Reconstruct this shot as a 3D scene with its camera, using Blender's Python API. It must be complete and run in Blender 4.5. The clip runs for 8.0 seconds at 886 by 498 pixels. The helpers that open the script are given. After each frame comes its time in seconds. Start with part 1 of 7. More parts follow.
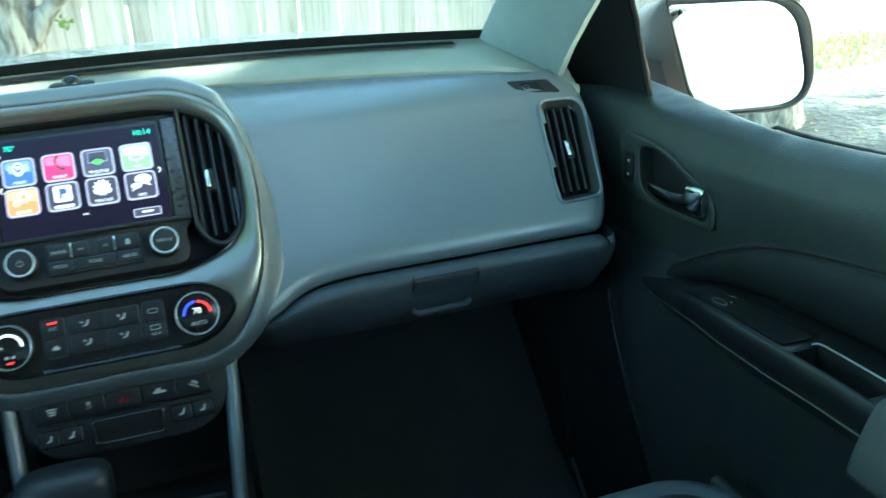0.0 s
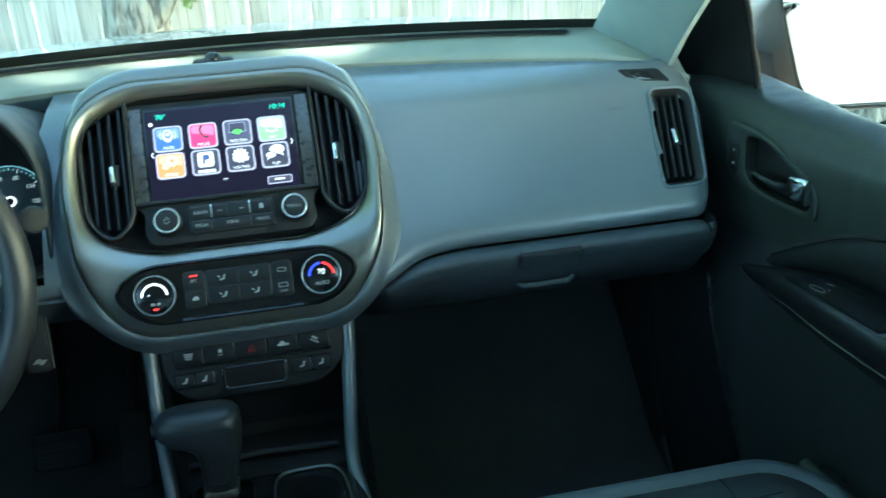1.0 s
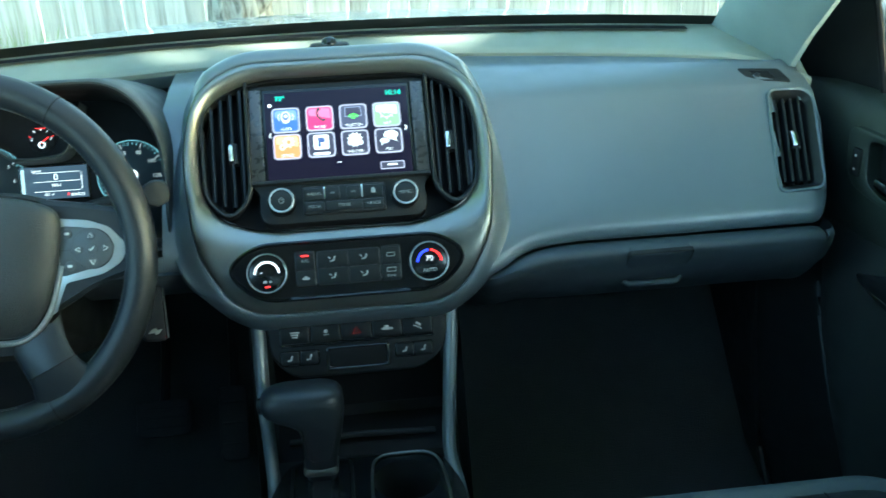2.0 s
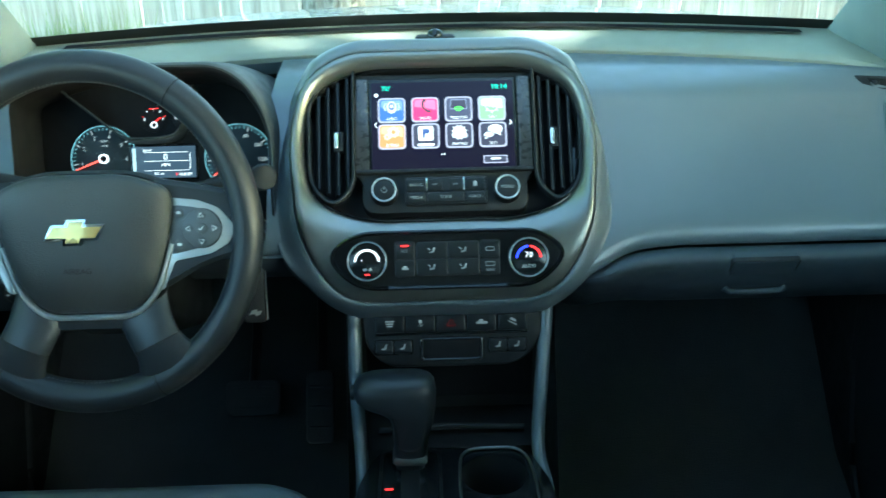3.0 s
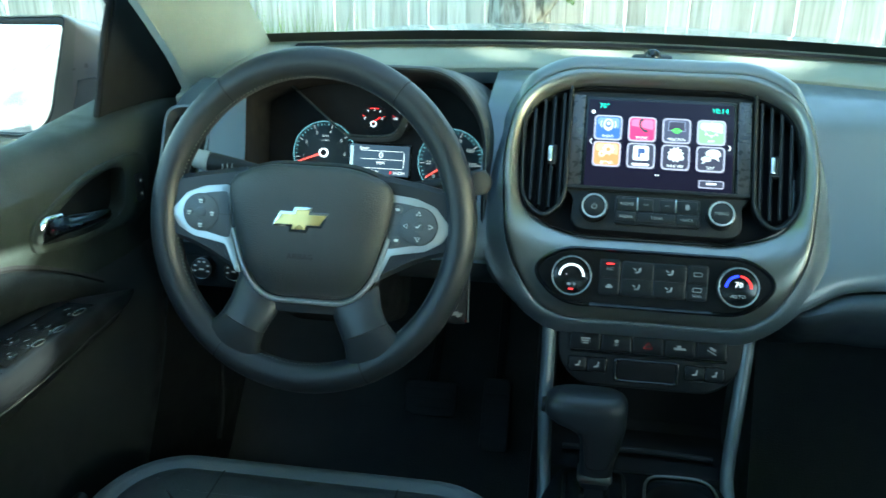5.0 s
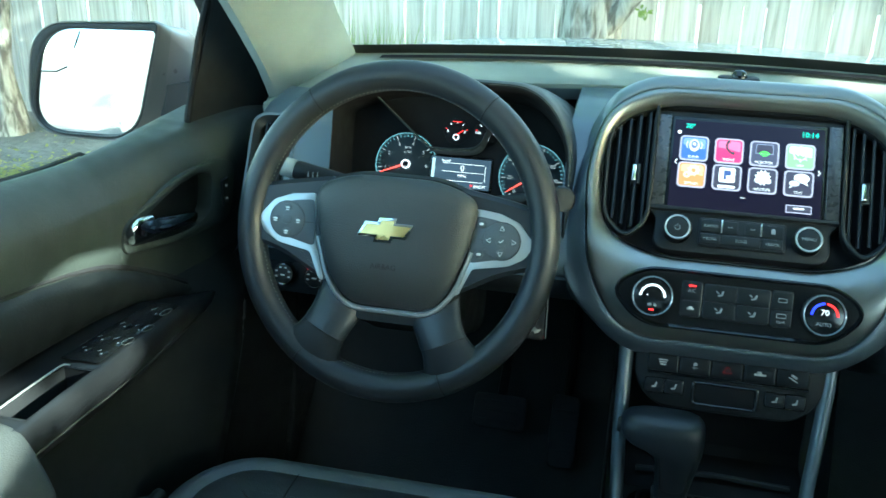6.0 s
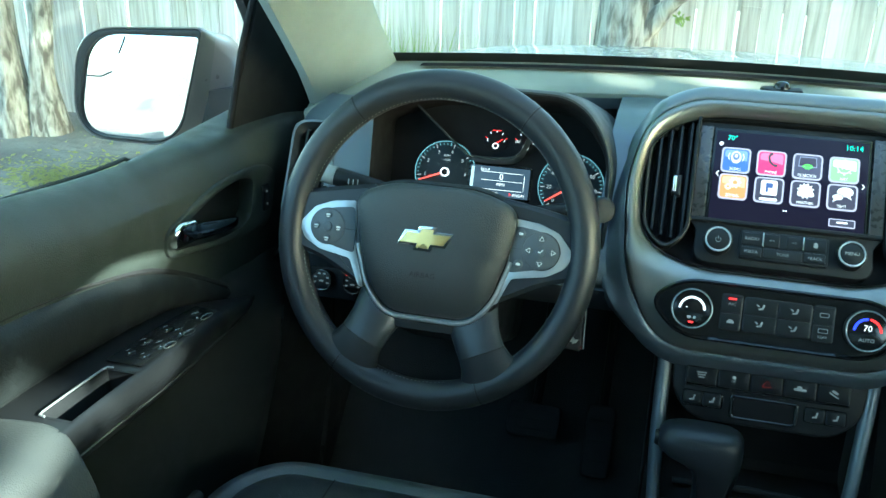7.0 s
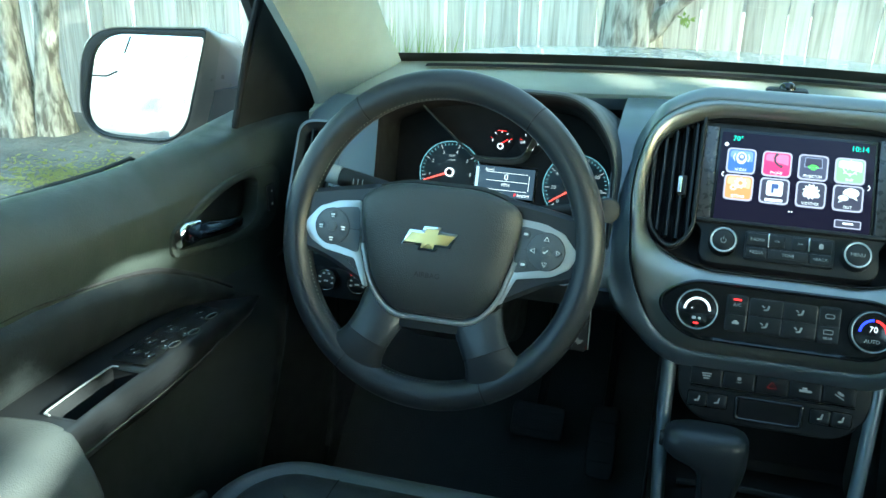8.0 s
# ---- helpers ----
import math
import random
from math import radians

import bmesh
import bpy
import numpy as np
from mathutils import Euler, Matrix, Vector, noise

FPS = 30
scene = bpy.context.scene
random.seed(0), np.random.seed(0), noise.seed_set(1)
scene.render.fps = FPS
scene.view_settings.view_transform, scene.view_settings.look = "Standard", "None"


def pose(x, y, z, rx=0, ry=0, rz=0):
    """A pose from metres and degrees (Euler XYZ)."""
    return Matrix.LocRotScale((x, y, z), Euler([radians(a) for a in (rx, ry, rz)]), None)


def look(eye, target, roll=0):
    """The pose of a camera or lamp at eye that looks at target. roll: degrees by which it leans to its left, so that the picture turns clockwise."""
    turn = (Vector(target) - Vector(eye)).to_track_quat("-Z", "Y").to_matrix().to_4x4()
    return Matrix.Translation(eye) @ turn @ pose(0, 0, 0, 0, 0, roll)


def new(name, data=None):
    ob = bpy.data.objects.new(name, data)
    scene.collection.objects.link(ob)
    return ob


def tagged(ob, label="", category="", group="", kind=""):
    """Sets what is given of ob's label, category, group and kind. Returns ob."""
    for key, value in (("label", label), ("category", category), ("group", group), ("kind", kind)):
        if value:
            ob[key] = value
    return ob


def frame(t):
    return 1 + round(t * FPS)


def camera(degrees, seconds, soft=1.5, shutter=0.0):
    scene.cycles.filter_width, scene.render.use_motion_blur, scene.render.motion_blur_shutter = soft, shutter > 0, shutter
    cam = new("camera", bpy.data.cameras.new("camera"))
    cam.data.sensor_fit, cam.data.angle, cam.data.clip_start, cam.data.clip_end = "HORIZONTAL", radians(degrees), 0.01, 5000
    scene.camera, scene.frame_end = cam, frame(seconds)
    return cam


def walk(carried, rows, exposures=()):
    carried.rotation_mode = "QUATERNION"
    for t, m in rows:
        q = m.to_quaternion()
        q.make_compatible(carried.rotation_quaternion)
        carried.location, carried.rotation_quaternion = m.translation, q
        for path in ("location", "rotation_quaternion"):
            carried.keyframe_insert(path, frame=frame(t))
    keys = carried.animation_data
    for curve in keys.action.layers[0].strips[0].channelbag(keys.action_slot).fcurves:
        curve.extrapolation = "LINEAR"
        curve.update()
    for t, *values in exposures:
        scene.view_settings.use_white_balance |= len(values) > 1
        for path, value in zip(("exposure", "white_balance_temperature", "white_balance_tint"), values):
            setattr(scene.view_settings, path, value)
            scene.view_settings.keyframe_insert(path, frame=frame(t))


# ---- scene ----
cam = camera(50.5, 8.0, 1.5, 0.5)
PATH = [
    (0.0, look((0.0763, -0.0445, 1.1492), (0.4118, 1.0036, 0.6709), -2.93)),
    (0.5, look((0.0597, -0.1102, 1.1685), (0.3295, 0.9561, 0.6885), -3.11)),
    (1.0, look((0.0418, -0.1056, 1.1638), (0.2587, 0.9688, 0.6753), -2.75)),
    (1.5, look((0.0239, -0.1033, 1.1623), (0.1890, 0.9794, 0.6718), -2.35)),
    (3.0, look((-0.0227, -0.0961, 1.1615), (0.0009, 0.9960, 0.6648), -1.03)),
    (3.5, look((-0.0395, -0.0984, 1.1573), (-0.0656, 0.9956, 0.6649), -0.60)),
    (4.0, look((-0.0557, -0.1015, 1.1550), (-0.1290, 0.9920, 0.6661), -0.17)),
    (4.5, look((-0.0704, -0.1052, 1.1572), (-0.1940, 0.9857, 0.6730), 0.19)),
    (5.0, look((-0.0862, -0.1092, 1.1594), (-0.2539, 0.9791, 0.6824), 0.60)),
    (6.5, look((-0.1209, -0.1194, 1.1692), (-0.3856, 0.9550, 0.7048), 1.38)),
    (7.0, look((-0.1228, -0.1201, 1.1719), (-0.4010, 0.9512, 0.7086), 1.34)),
    (7.5, look((-0.1233, -0.1204, 1.1713), (-0.4037, 0.9507, 0.7087), 1.40)),
    (8.0, look((-0.1233, -0.1202, 1.1710), (-0.4069, 0.9502, 0.7085), 1.36)),
]
walk(cam, PATH, exposures=[(0.0, 3.55, 5650, -15), (8.0, 3.5, 5650, -15)])

# ---- daylight ----
world = bpy.data.worlds.new("sky")
scene.world = world
world.use_nodes = True
SUN_ELEV, SUN_AZ = radians(22.6), radians(105)      # azimuth is turned from ahead (+y) towards the passenger side (+x)
SUN_DIR = Vector((math.sin(SUN_AZ) * math.cos(SUN_ELEV), math.cos(SUN_AZ) * math.cos(SUN_ELEV), math.sin(SUN_ELEV)))
wn = world.node_tree.nodes
sky = wn.new("ShaderNodeTexSky")
sky.sky_type, sky.sun_disc = "NISHITA", False
sky.sun_elevation, sky.sun_rotation = SUN_ELEV, SUN_AZ
sky.air_density, sky.dust_density = 1.0, 2.0
wn["Background"].inputs["Strength"].default_value = 0.15
world.node_tree.links.new(sky.outputs[0], wn["Background"].inputs["Color"])
sun_data = bpy.data.lights.new("sun", "SUN")
sun_data.energy, sun_data.angle, sun_data.color = 4.5, radians(0.53), (1.0, 0.95, 0.86)
sun = new("sun", sun_data)
sun.matrix_world = look(SUN_DIR * 30, (0, 0, 0))

# ---- materials ----
def mat(name, base, rough=0.5, metal=0.0, spec=0.5, grain=0.0, grain_scale=900.0, mottle=0.12, mottle_scale=9.0,
        coat=0.0, emit=None, power=0.0, sheen=0.0, rough_var=0.08):
    """A surface with colour mottling, roughness wear and a fine bump, in object metres."""
    m = bpy.data.materials.new(name)
    m.use_nodes = True
    nt = m.node_tree
    b = nt.nodes["Principled BSDF"]
    b.inputs["Base Color"].default_value = (*base, 1)
    b.inputs["Roughness"].default_value = rough
    b.inputs["Metallic"].default_value = metal
    b.inputs["Specular IOR Level"].default_value = spec
    b.inputs["Coat Weight"].default_value = coat
    b.inputs["Sheen Weight"].default_value = sheen
    if emit:
        b.inputs["Emission Color"].default_value = (*emit, 1)
        b.inputs["Emission Strength"].default_value = power
        return m
    co = nt.nodes.new("ShaderNodeTexCoord")
    if mottle > 0:
        n1 = nt.nodes.new("ShaderNodeTexNoise")
        n1.inputs["Scale"].default_value, n1.inputs["Detail"].default_value = mottle_scale, 6
        nt.links.new(co.outputs["Object"], n1.inputs["Vector"])
        ramp = nt.nodes.new("ShaderNodeMapRange")
        ramp.inputs["From Min"].default_value, ramp.inputs["From Max"].default_value = 0.3, 0.7
        ramp.inputs["To Min"].default_value, ramp.inputs["To Max"].default_value = 1 - mottle, 1 + mottle
        nt.links.new(n1.outputs["Fac"], ramp.inputs["Value"])
        mul = nt.nodes.new("ShaderNodeMix")
        mul.data_type, mul.blend_type = "RGBA", "MULTIPLY"
        mul.inputs[0].default_value = 1
        mul.inputs[6].default_value = (*base, 1)
        nt.links.new(ramp.outputs[0], mul.inputs[7])
        nt.links.new(mul.outputs[2], b.inputs["Base Color"])
        n2 = nt.nodes.new("ShaderNodeTexNoise")
        n2.inputs["Scale"].default_value, n2.inputs["Detail"].default_value = mottle_scale * 4.3, 5
        nt.links.new(co.outputs["Object"], n2.inputs["Vector"])
        rr = nt.nodes.new("ShaderNodeMapRange")
        rr.inputs["From Min"].default_value, rr.inputs["From Max"].default_value = 0.3, 0.7
        rr.inputs["To Min"].default_value = max(0.02, rough - rough_var)
        rr.inputs["To Max"].default_value = min(1.0, rough + rough_var)
        nt.links.new(n2.outputs["Fac"], rr.inputs["Value"])
        nt.links.new(rr.outputs[0], b.inputs["Roughness"])
    if grain > 0:
        vo = nt.nodes.new("ShaderNodeTexVoronoi")
        vo.inputs["Scale"].default_value = grain_scale
        nt.links.new(co.outputs["Object"], vo.inputs["Vector"])
        bump = nt.nodes.new("ShaderNodeBump")
        bump.inputs["Strength"].default_value, bump.inputs["Distance"].default_value = grain, 0.0006
        nt.links.new(vo.outputs["Distance"], bump.inputs["Height"])
        nt.links.new(bump.outputs[0], b.inputs["Normal"])
    return m

# Pale for a charcoal pad: light from the windshield is put into it.
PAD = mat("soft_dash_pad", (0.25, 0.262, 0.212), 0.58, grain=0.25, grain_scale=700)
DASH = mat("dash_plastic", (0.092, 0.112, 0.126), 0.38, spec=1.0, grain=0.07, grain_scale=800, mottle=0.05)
# Dash plastic again, with the shade on its lower parts put into the colour.
DASH_SHADED = mat("shaded_dash_plastic", (0.042, 0.052, 0.061), 0.52, grain=0.2, grain_scale=800)
BROWPL = mat("brow_plastic", (0.033, 0.038, 0.038), 0.6, grain=0.2, grain_scale=700)
DOORUP = mat("door_upper_plastic", (0.025, 0.031, 0.027), 0.48, grain=0.4, grain_scale=560)
DOORLOW = mat("door_lower_plastic", (0.0185, 0.0220, 0.0225), 0.46, spec=0.40, grain=0.25, grain_scale=700)
CLOTHSOFT = mat("padded_vinyl", (0.0115, 0.0135, 0.0135), 0.52, spec=0.25, grain=0.35, grain_scale=520)
LEATHER = mat("black_leather", (0.018, 0.021, 0.025), 0.40, spec=0.38, grain=0.15, grain_scale=650, mottle=0.04, rough_var=0.015)
SPOKEPL = mat("spoke_plastic", (0.023, 0.028, 0.033), 0.40, grain=0.1, grain_scale=800, mottle=0.05)
HUBPL = mat("airbag_cover_plastic", (0.031, 0.035, 0.036), 0.46, grain=0.5, grain_scale=700, mottle=0.08)
SATIN = mat("satin_metal_trim", (0.215, 0.22, 0.205), 0.36, metal=0.85, mottle=0.05)
STRIP = mat("brushed_dark_strip", (0.085, 0.082, 0.080), 0.30, metal=0.7, mottle=0.10, mottle_scale=30)
SILVER = mat("silver_paint_trim", (0.46, 0.49, 0.50), 0.36, metal=0.7, mottle=0.02, rough_var=0.01)
CHROME = mat("chrome", (0.75, 0.76, 0.78), 0.08, metal=1.0, mottle=0.03, rough_var=0.03)
GLOSS = mat("piano_black", (0.009, 0.010, 0.011), 0.16, spec=0.4, mottle=0.05, rough_var=0.05)
BLACK = mat("matt_black_plastic", (0.011, 0.012, 0.013), 0.5, spec=0.3, grain=0.2)
DEEP = mat("dark_void_plastic", (0.008, 0.008, 0.009), 0.7, spec=0.2)
# Sunlight on the stalk's tip is put into this pale colour.
TIP = mat("sunlit_stalk_cap", (0.26, 0.27, 0.25), 0.5)
ELBOW = mat("grey_elbow_vinyl", (0.038, 0.042, 0.040), 0.5, grain=0.4, grain_scale=560)
ARMPL = mat("satin_black_plastic", (0.010, 0.011, 0.012), 0.36, spec=0.35, mottle=0.05, rough_var=0.02)
BUTTON = mat("button_plastic", (0.0110, 0.0125, 0.0140), 0.42, spec=0.3, mottle=0.05)
PADBTN = mat("grey_switch_plastic", (0.070, 0.084, 0.095), 0.45, mottle=0.05)
PADMARK = mat("white_key_print", (0.62, 0.64, 0.65), 0.6, mottle=0)
RUBBER = mat("rubber", (0.03, 0.03, 0.032), 0.75, grain=0.3, grain_scale=300)
CARPET = mat("carpet", (0.040, 0.043, 0.045), 0.95, grain=1.0, grain_scale=500, sheen=0.3)
LINER = mat("pale_pillar_trim", (0.232, 0.282, 0.285), 0.7, grain=0.3, grain_scale=600)
HEADLINER = mat("pale_headliner_cloth", (0.5, 0.5, 0.47), 0.95, grain=0.4, grain_scale=400)
BODY = mat("pearl_paint", (0.52, 0.53, 0.50), 0.22, metal=0.25, coat=0.6, mottle=0.03)
MIRRORBODY = mat("brown_grey_paint", (0.14, 0.125, 0.115), 0.35, coat=0.4, mottle=0.05)
STITCH = mat("grey_thread", (0.25, 0.25, 0.225), 0.8, mottle=0)
SEAM = mat("seam_shadow_gap", (0.008, 0.008, 0.009), 0.8, mottle=0)
SEATV = mat("seat_leather", (0.028, 0.031, 0.034), 0.48, grain=0.4, grain_scale=450)
# Seat leather again, lightened in its colour where the edge catches light.
SEAT_LIT = mat("lit_seat_leather", (0.075, 0.088, 0.098), 0.5, grain=0.3, grain_scale=450)
GOLD = mat("gold_enamel", (0.66, 0.53, 0.22), 0.34, metal=0.6, mottle=0.03)
MIRRORGLASS = mat("mirror", (0.92, 0.94, 0.96), 0.02, metal=1.0, mottle=0)
FRIT = mat("black_glass_border", (0.006, 0.007, 0.006), 0.3, mottle=0)
# Pale print that is also given a faint glow of its own.
LEGEND = mat("faint_glow_print", (0.20, 0.215, 0.22), 0.6, mottle=0, emit=(0.75, 0.85, 0.9), power=0.013)
def lamp(name, col, power):
    return mat(name, (0.008, 0.008, 0.010), 0.10, spec=0.12, emit=col, power=power * 0.43)
L_WHITE = lamp("lit_white", (0.9, 0.93, 1.0), 0.48)
L_RED = lamp("lit_red", (1.0, 0.03, 0.035), 0.55)
L_DIMRED = lamp("dim_red", (0.6, 0.03, 0.03), 0.05)
L_BLUE = lamp("lit_blue", (0.03, 0.04, 1.0), 0.95)
L_CYAN = lamp("lit_cyan", (0.40, 0.85, 1.0), 0.20)
L_PRINT = lamp("lit_numerals", (0.72, 0.82, 0.9), 0.17)
DIALFACE = mat("gauge_face", (0.020, 0.027, 0.031), 0.45, spec=0.3, mottle=0.05)
L_TEAL = lamp("lit_teal", (0.15, 1.0, 0.75), 0.5)
L_SCREEN = lamp("screen_ground", (0.16, 0.12, 0.42), 0.016)
L_DIC = lamp("grey_display", (0.22, 0.33, 0.48), 0.085)

def glass_mat(name, tint, gloss=0.06):
    m = bpy.data.materials.new(name)
    m.use_nodes = True
    nt = m.node_tree
    for n in list(nt.nodes):
        if n.type == "BSDF_PRINCIPLED":
            nt.nodes.remove(n)
    out = nt.nodes["Material Output"]
    tr, gl, mx = nt.nodes.new("ShaderNodeBsdfTransparent"), nt.nodes.new("ShaderNodeBsdfGlossy"), nt.nodes.new("ShaderNodeMixShader")
    tr.inputs[0].default_value = (*tint, 1)
    gl.inputs["Roughness"].default_value = 0.02
    mx.inputs[0].default_value = gloss
    nt.links.new(tr.outputs[0], mx.inputs[1])
    nt.links.new(gl.outputs[0], mx.inputs[2])
    nt.links.new(mx.outputs[0], out.inputs[0])
    return m
GLASS = glass_mat("window_glass", (0.90, 0.95, 0.91))
# Dark tint added to the unseen rear windows, to cut light from behind.
LIGHT_CUT = glass_mat("light_cut_glass", (0.16, 0.17, 0.165), 0.05)
LENS = glass_mat("clear_lens", (0.93, 0.93, 0.93), 0.03)

# ---- shape helpers ----
def basis(origin, tilt):
    """A face that leans back by tilt degrees and looks at the seats: x across, y up the face, z out of it."""
    a = radians(tilt)
    m = Matrix(((1, 0, 0), (0, math.sin(a), -math.cos(a)), (0, math.cos(a), math.sin(a)))).to_4x4()
    m.translation = origin
    return m

def thing(name, label, category, m=None, group="", kind=""):
    ob = tagged(new(name), label, category, group, kind)
    ob.empty_display_size = 0.05
    if m is not None:
        ob.matrix_basis = m
    return ob

def finish(name, bm, material, parent=None, label="", m=None, sharp=38, fix=True):
    if fix:
        bmesh.ops.recalc_face_normals(bm, faces=bm.faces)
    me = bpy.data.meshes.new(name)
    bm.to_mesh(me)
    bm.free()
    me.polygons.foreach_set("use_smooth", [True] * len(me.polygons))
    me.set_sharp_from_angle(angle=radians(sharp))
    me.materials.append(material)
    ob = new(name, me)
    if parent is not None:
        ob.parent = parent
    if m is not None:
        ob.matrix_basis = m
    if label:
        tagged(ob, label)
    return ob

def part(name, bm, material, parent, label="", m=None, sharp=38, fix=True):
    return finish(name, bm, material, parent, label, m, sharp, fix)

def rpoly(corners, n=6):
    """A polygon of (x, y, radius) corners with rounded corners."""
    out, k = [], len(corners)
    for i in range(k):
        p, a, c = Vector(corners[i][:2]), Vector(corners[i - 1][:2]), Vector(corners[(i + 1) % k][:2])
        r = corners[i][2]
        da, dc = (a - p).normalized(), (c - p).normalized()
        r = min(r, 0.48 * (a - p).length, 0.48 * (c - p).length)
        s, e = p + da * r, p + dc * r
        for j in range(n):
            t = j / (n - 1)
            out.append(tuple((1 - t) ** 2 * s + 2 * t * (1 - t) * p + t * t * e))
    return out

def rrect(w, h, r, cx=0.0, cy=0.0, n=6):
    return rpoly([(cx - w / 2, cy - h / 2, r), (cx + w / 2, cy - h / 2, r), (cx + w / 2, cy + h / 2, r), (cx - w / 2, cy + h / 2, r)], n)

def circle(r, cx=0.0, cy=0.0, n=32, a0=0.0, a1=360.0):
    if a1 - a0 >= 360:
        return [(cx + r * math.cos(2 * math.pi * i / n), cy + r * math.sin(2 * math.pi * i / n)) for i in range(n)]
    return [(cx + r * math.cos(radians(a0 + (a1 - a0) * i / (n - 1))), cy + r * math.sin(radians(a0 + (a1 - a0) * i / (n - 1)))) for i in range(n)]

def offset(pts, d):
    """The outline moved out by d (in, if negative)."""
    k, out = len(pts), []
    area = sum(pts[i - 1][0] * pts[i][1] - pts[i][0] * pts[i - 1][1] for i in range(k))
    s = 1 if area > 0 else -1
    for i in range(k):
        a, p, c = Vector(pts[i - 1]), Vector(pts[i]), Vector(pts[(i + 1) % k])
        t = (c - a)
        if t.length < 1e-9:
            t = Vector((1, 0))
        t.normalize()
        out.append((p.x + s * t.y * d, p.y - s * t.x * d))
    return out

def loft(bm, rings, closed=True, cap0=False, cap1=False):
    """Skin through rings of 3D points with the same count."""
    vs = [[bm.verts.new(p) for p in r] for r in rings]
    n = len(vs[0])
    for a, b in zip(vs, vs[1:]):
        for i in range(n if closed else n - 1):
            j = (i + 1) % n
            bm.faces.new((a[i], a[j], b[j], b[i]))
    if cap0:
        bm.faces.new(vs[0])
    if cap1:
        bm.faces.new(vs[-1])
    return bm

def inset(pts, d):
    """The outline drawn in by d towards its middle, with no crossings."""
    xs, ys = [p[0] for p in pts], [p[1] for p in pts]
    cx, cy, w, h = (min(xs) + max(xs)) / 2, (min(ys) + max(ys)) / 2, max(xs) - min(xs), max(ys) - min(ys)
    sx, sy = max(0.05, (w - 2 * d) / w), max(0.05, (h - 2 * d) / h)
    return [(cx + (x - cx) * sx, cy + (y - cy) * sy) for x, y in pts]

def at_z(pts, z):
    return [(x, y, z) for x, y in pts]

def slab(pts, z0, z1, bev=0.001, bm=None, under=False):
    """An outline raised from z0 to z1 with a rounded upper edge."""
    bm = bm or bmesh.new()
    b = min(bev, abs(z1 - z0) * 0.9)
    loft(bm, [at_z(pts, z0), at_z(pts, z1 - b), at_z(inset(pts, 0.35 * b), z1 - 0.3 * b), at_z(inset(pts, b), z1)], cap0=under, cap1=True)
    return bm

def bezel(outer, inner, z_out, z_top, z_in, bev=0.0015, bm=None):
    """A rounded frame between two outlines of one count."""
    bm = bm or bmesh.new()
    loft(bm, [at_z(outer, z_out), at_z(inset(outer, 0.3 * bev), z_top - 0.4 * bev), at_z(inset(outer, bev), z_top),
              at_z(inset(inner, -bev), z_top), at_z(inset(inner, -0.3 * bev), z_top - 0.4 * bev), at_z(inner, z_in)])
    return bm

def dome(r, h, cx=0, cy=0, z=0, n=24, k=5, bm=None):
    bm = bm or bmesh.new()
    rings = []
    for i in range(k):
        a = math.pi / 2 * i / k
        rings.append(at_z(circle(r * math.cos(a), cx, cy, n), z + h * math.sin(a)))
    loft(bm, rings, cap1=True)
    return bm

def tube(path, radius, n=10, bm=None, cap=True, flat=1.0, closed=False, side=None):
    """A pipe along 3D points; radius may be a list."""
    bm = bm or bmesh.new()
    pts = [Vector(p) for p in path]
    rings = []
    k = len(pts)
    for i, p in enumerate(pts):
        a = pts[i - 1] if (i > 0 or closed) else p
        c = pts[(i + 1) % k] if (i < k - 1 or closed) else p
        t = (c - a).normalized()
        ref = Vector((0, 0, 1)) if abs(t.z) < 0.9 else Vector((0, 1, 0))
        ref = Vector(side) if side else ref
        u = t.cross(ref).normalized()
        v = u.cross(t)
        r = radius[i] if isinstance(radius, (list, tuple)) else radius
        rings.append([p + u * (r * math.cos(2 * math.pi * j / n)) + v * (r * flat * math.sin(2 * math.pi * j / n)) for j in range(n)])
    if closed:
        rings.append(rings[0])
        vs = [[bm.verts.new(q) for q in r] for r in rings[:-1]]
        vs.append(vs[0])
        for a, b in zip(vs, vs[1:]):
            for j in range(n):
                bm.faces.new((a[j], a[(j + 1) % n], b[(j + 1) % n], b[j]))
    else:
        loft(bm, rings, cap0=cap, cap1=cap)
    return bm

def spline(pts, n):
    """n points on a smooth curve through the given ones (Catmull-Rom)."""
    out, k = [], len(pts)
    for i in range(n):
        t = i / (n - 1) * (k - 1)
        j = min(int(t), k - 2)
        f = t - j
        p = [Vector(pts[max(0, min(k - 1, j + d))]) for d in (-1, 0, 1, 2)]
        out.append(tuple(0.5 * ((2 * p[1]) + (p[2] - p[0]) * f + (2 * p[0] - 5 * p[1] + 4 * p[2] - p[3]) * f * f + (3 * p[1] - p[0] - 3 * p[2] + p[3]) * f ** 3)))
    return out

def lerp_table(x, table):
    """Piecewise straight reading of a table of (x, value)."""
    if x <= table[0][0]:
        return table[0][1]
    for (a, va), (b, vb) in zip(table, table[1:]):
        if x <= b:
            return va + (vb - va) * (x - a) / (b - a)
    return table[-1][1]

def inside(p, poly):
    hit_ = False
    for (x0, y0), (x1, y1) in zip(poly, poly[1:] + poly[:1]):
        if (y0 > p[1]) != (y1 > p[1]) and p[0] < (x1 - x0) * (p[1] - y0) / (y1 - y0) + x0:
            hit_ = not hit_
    return hit_

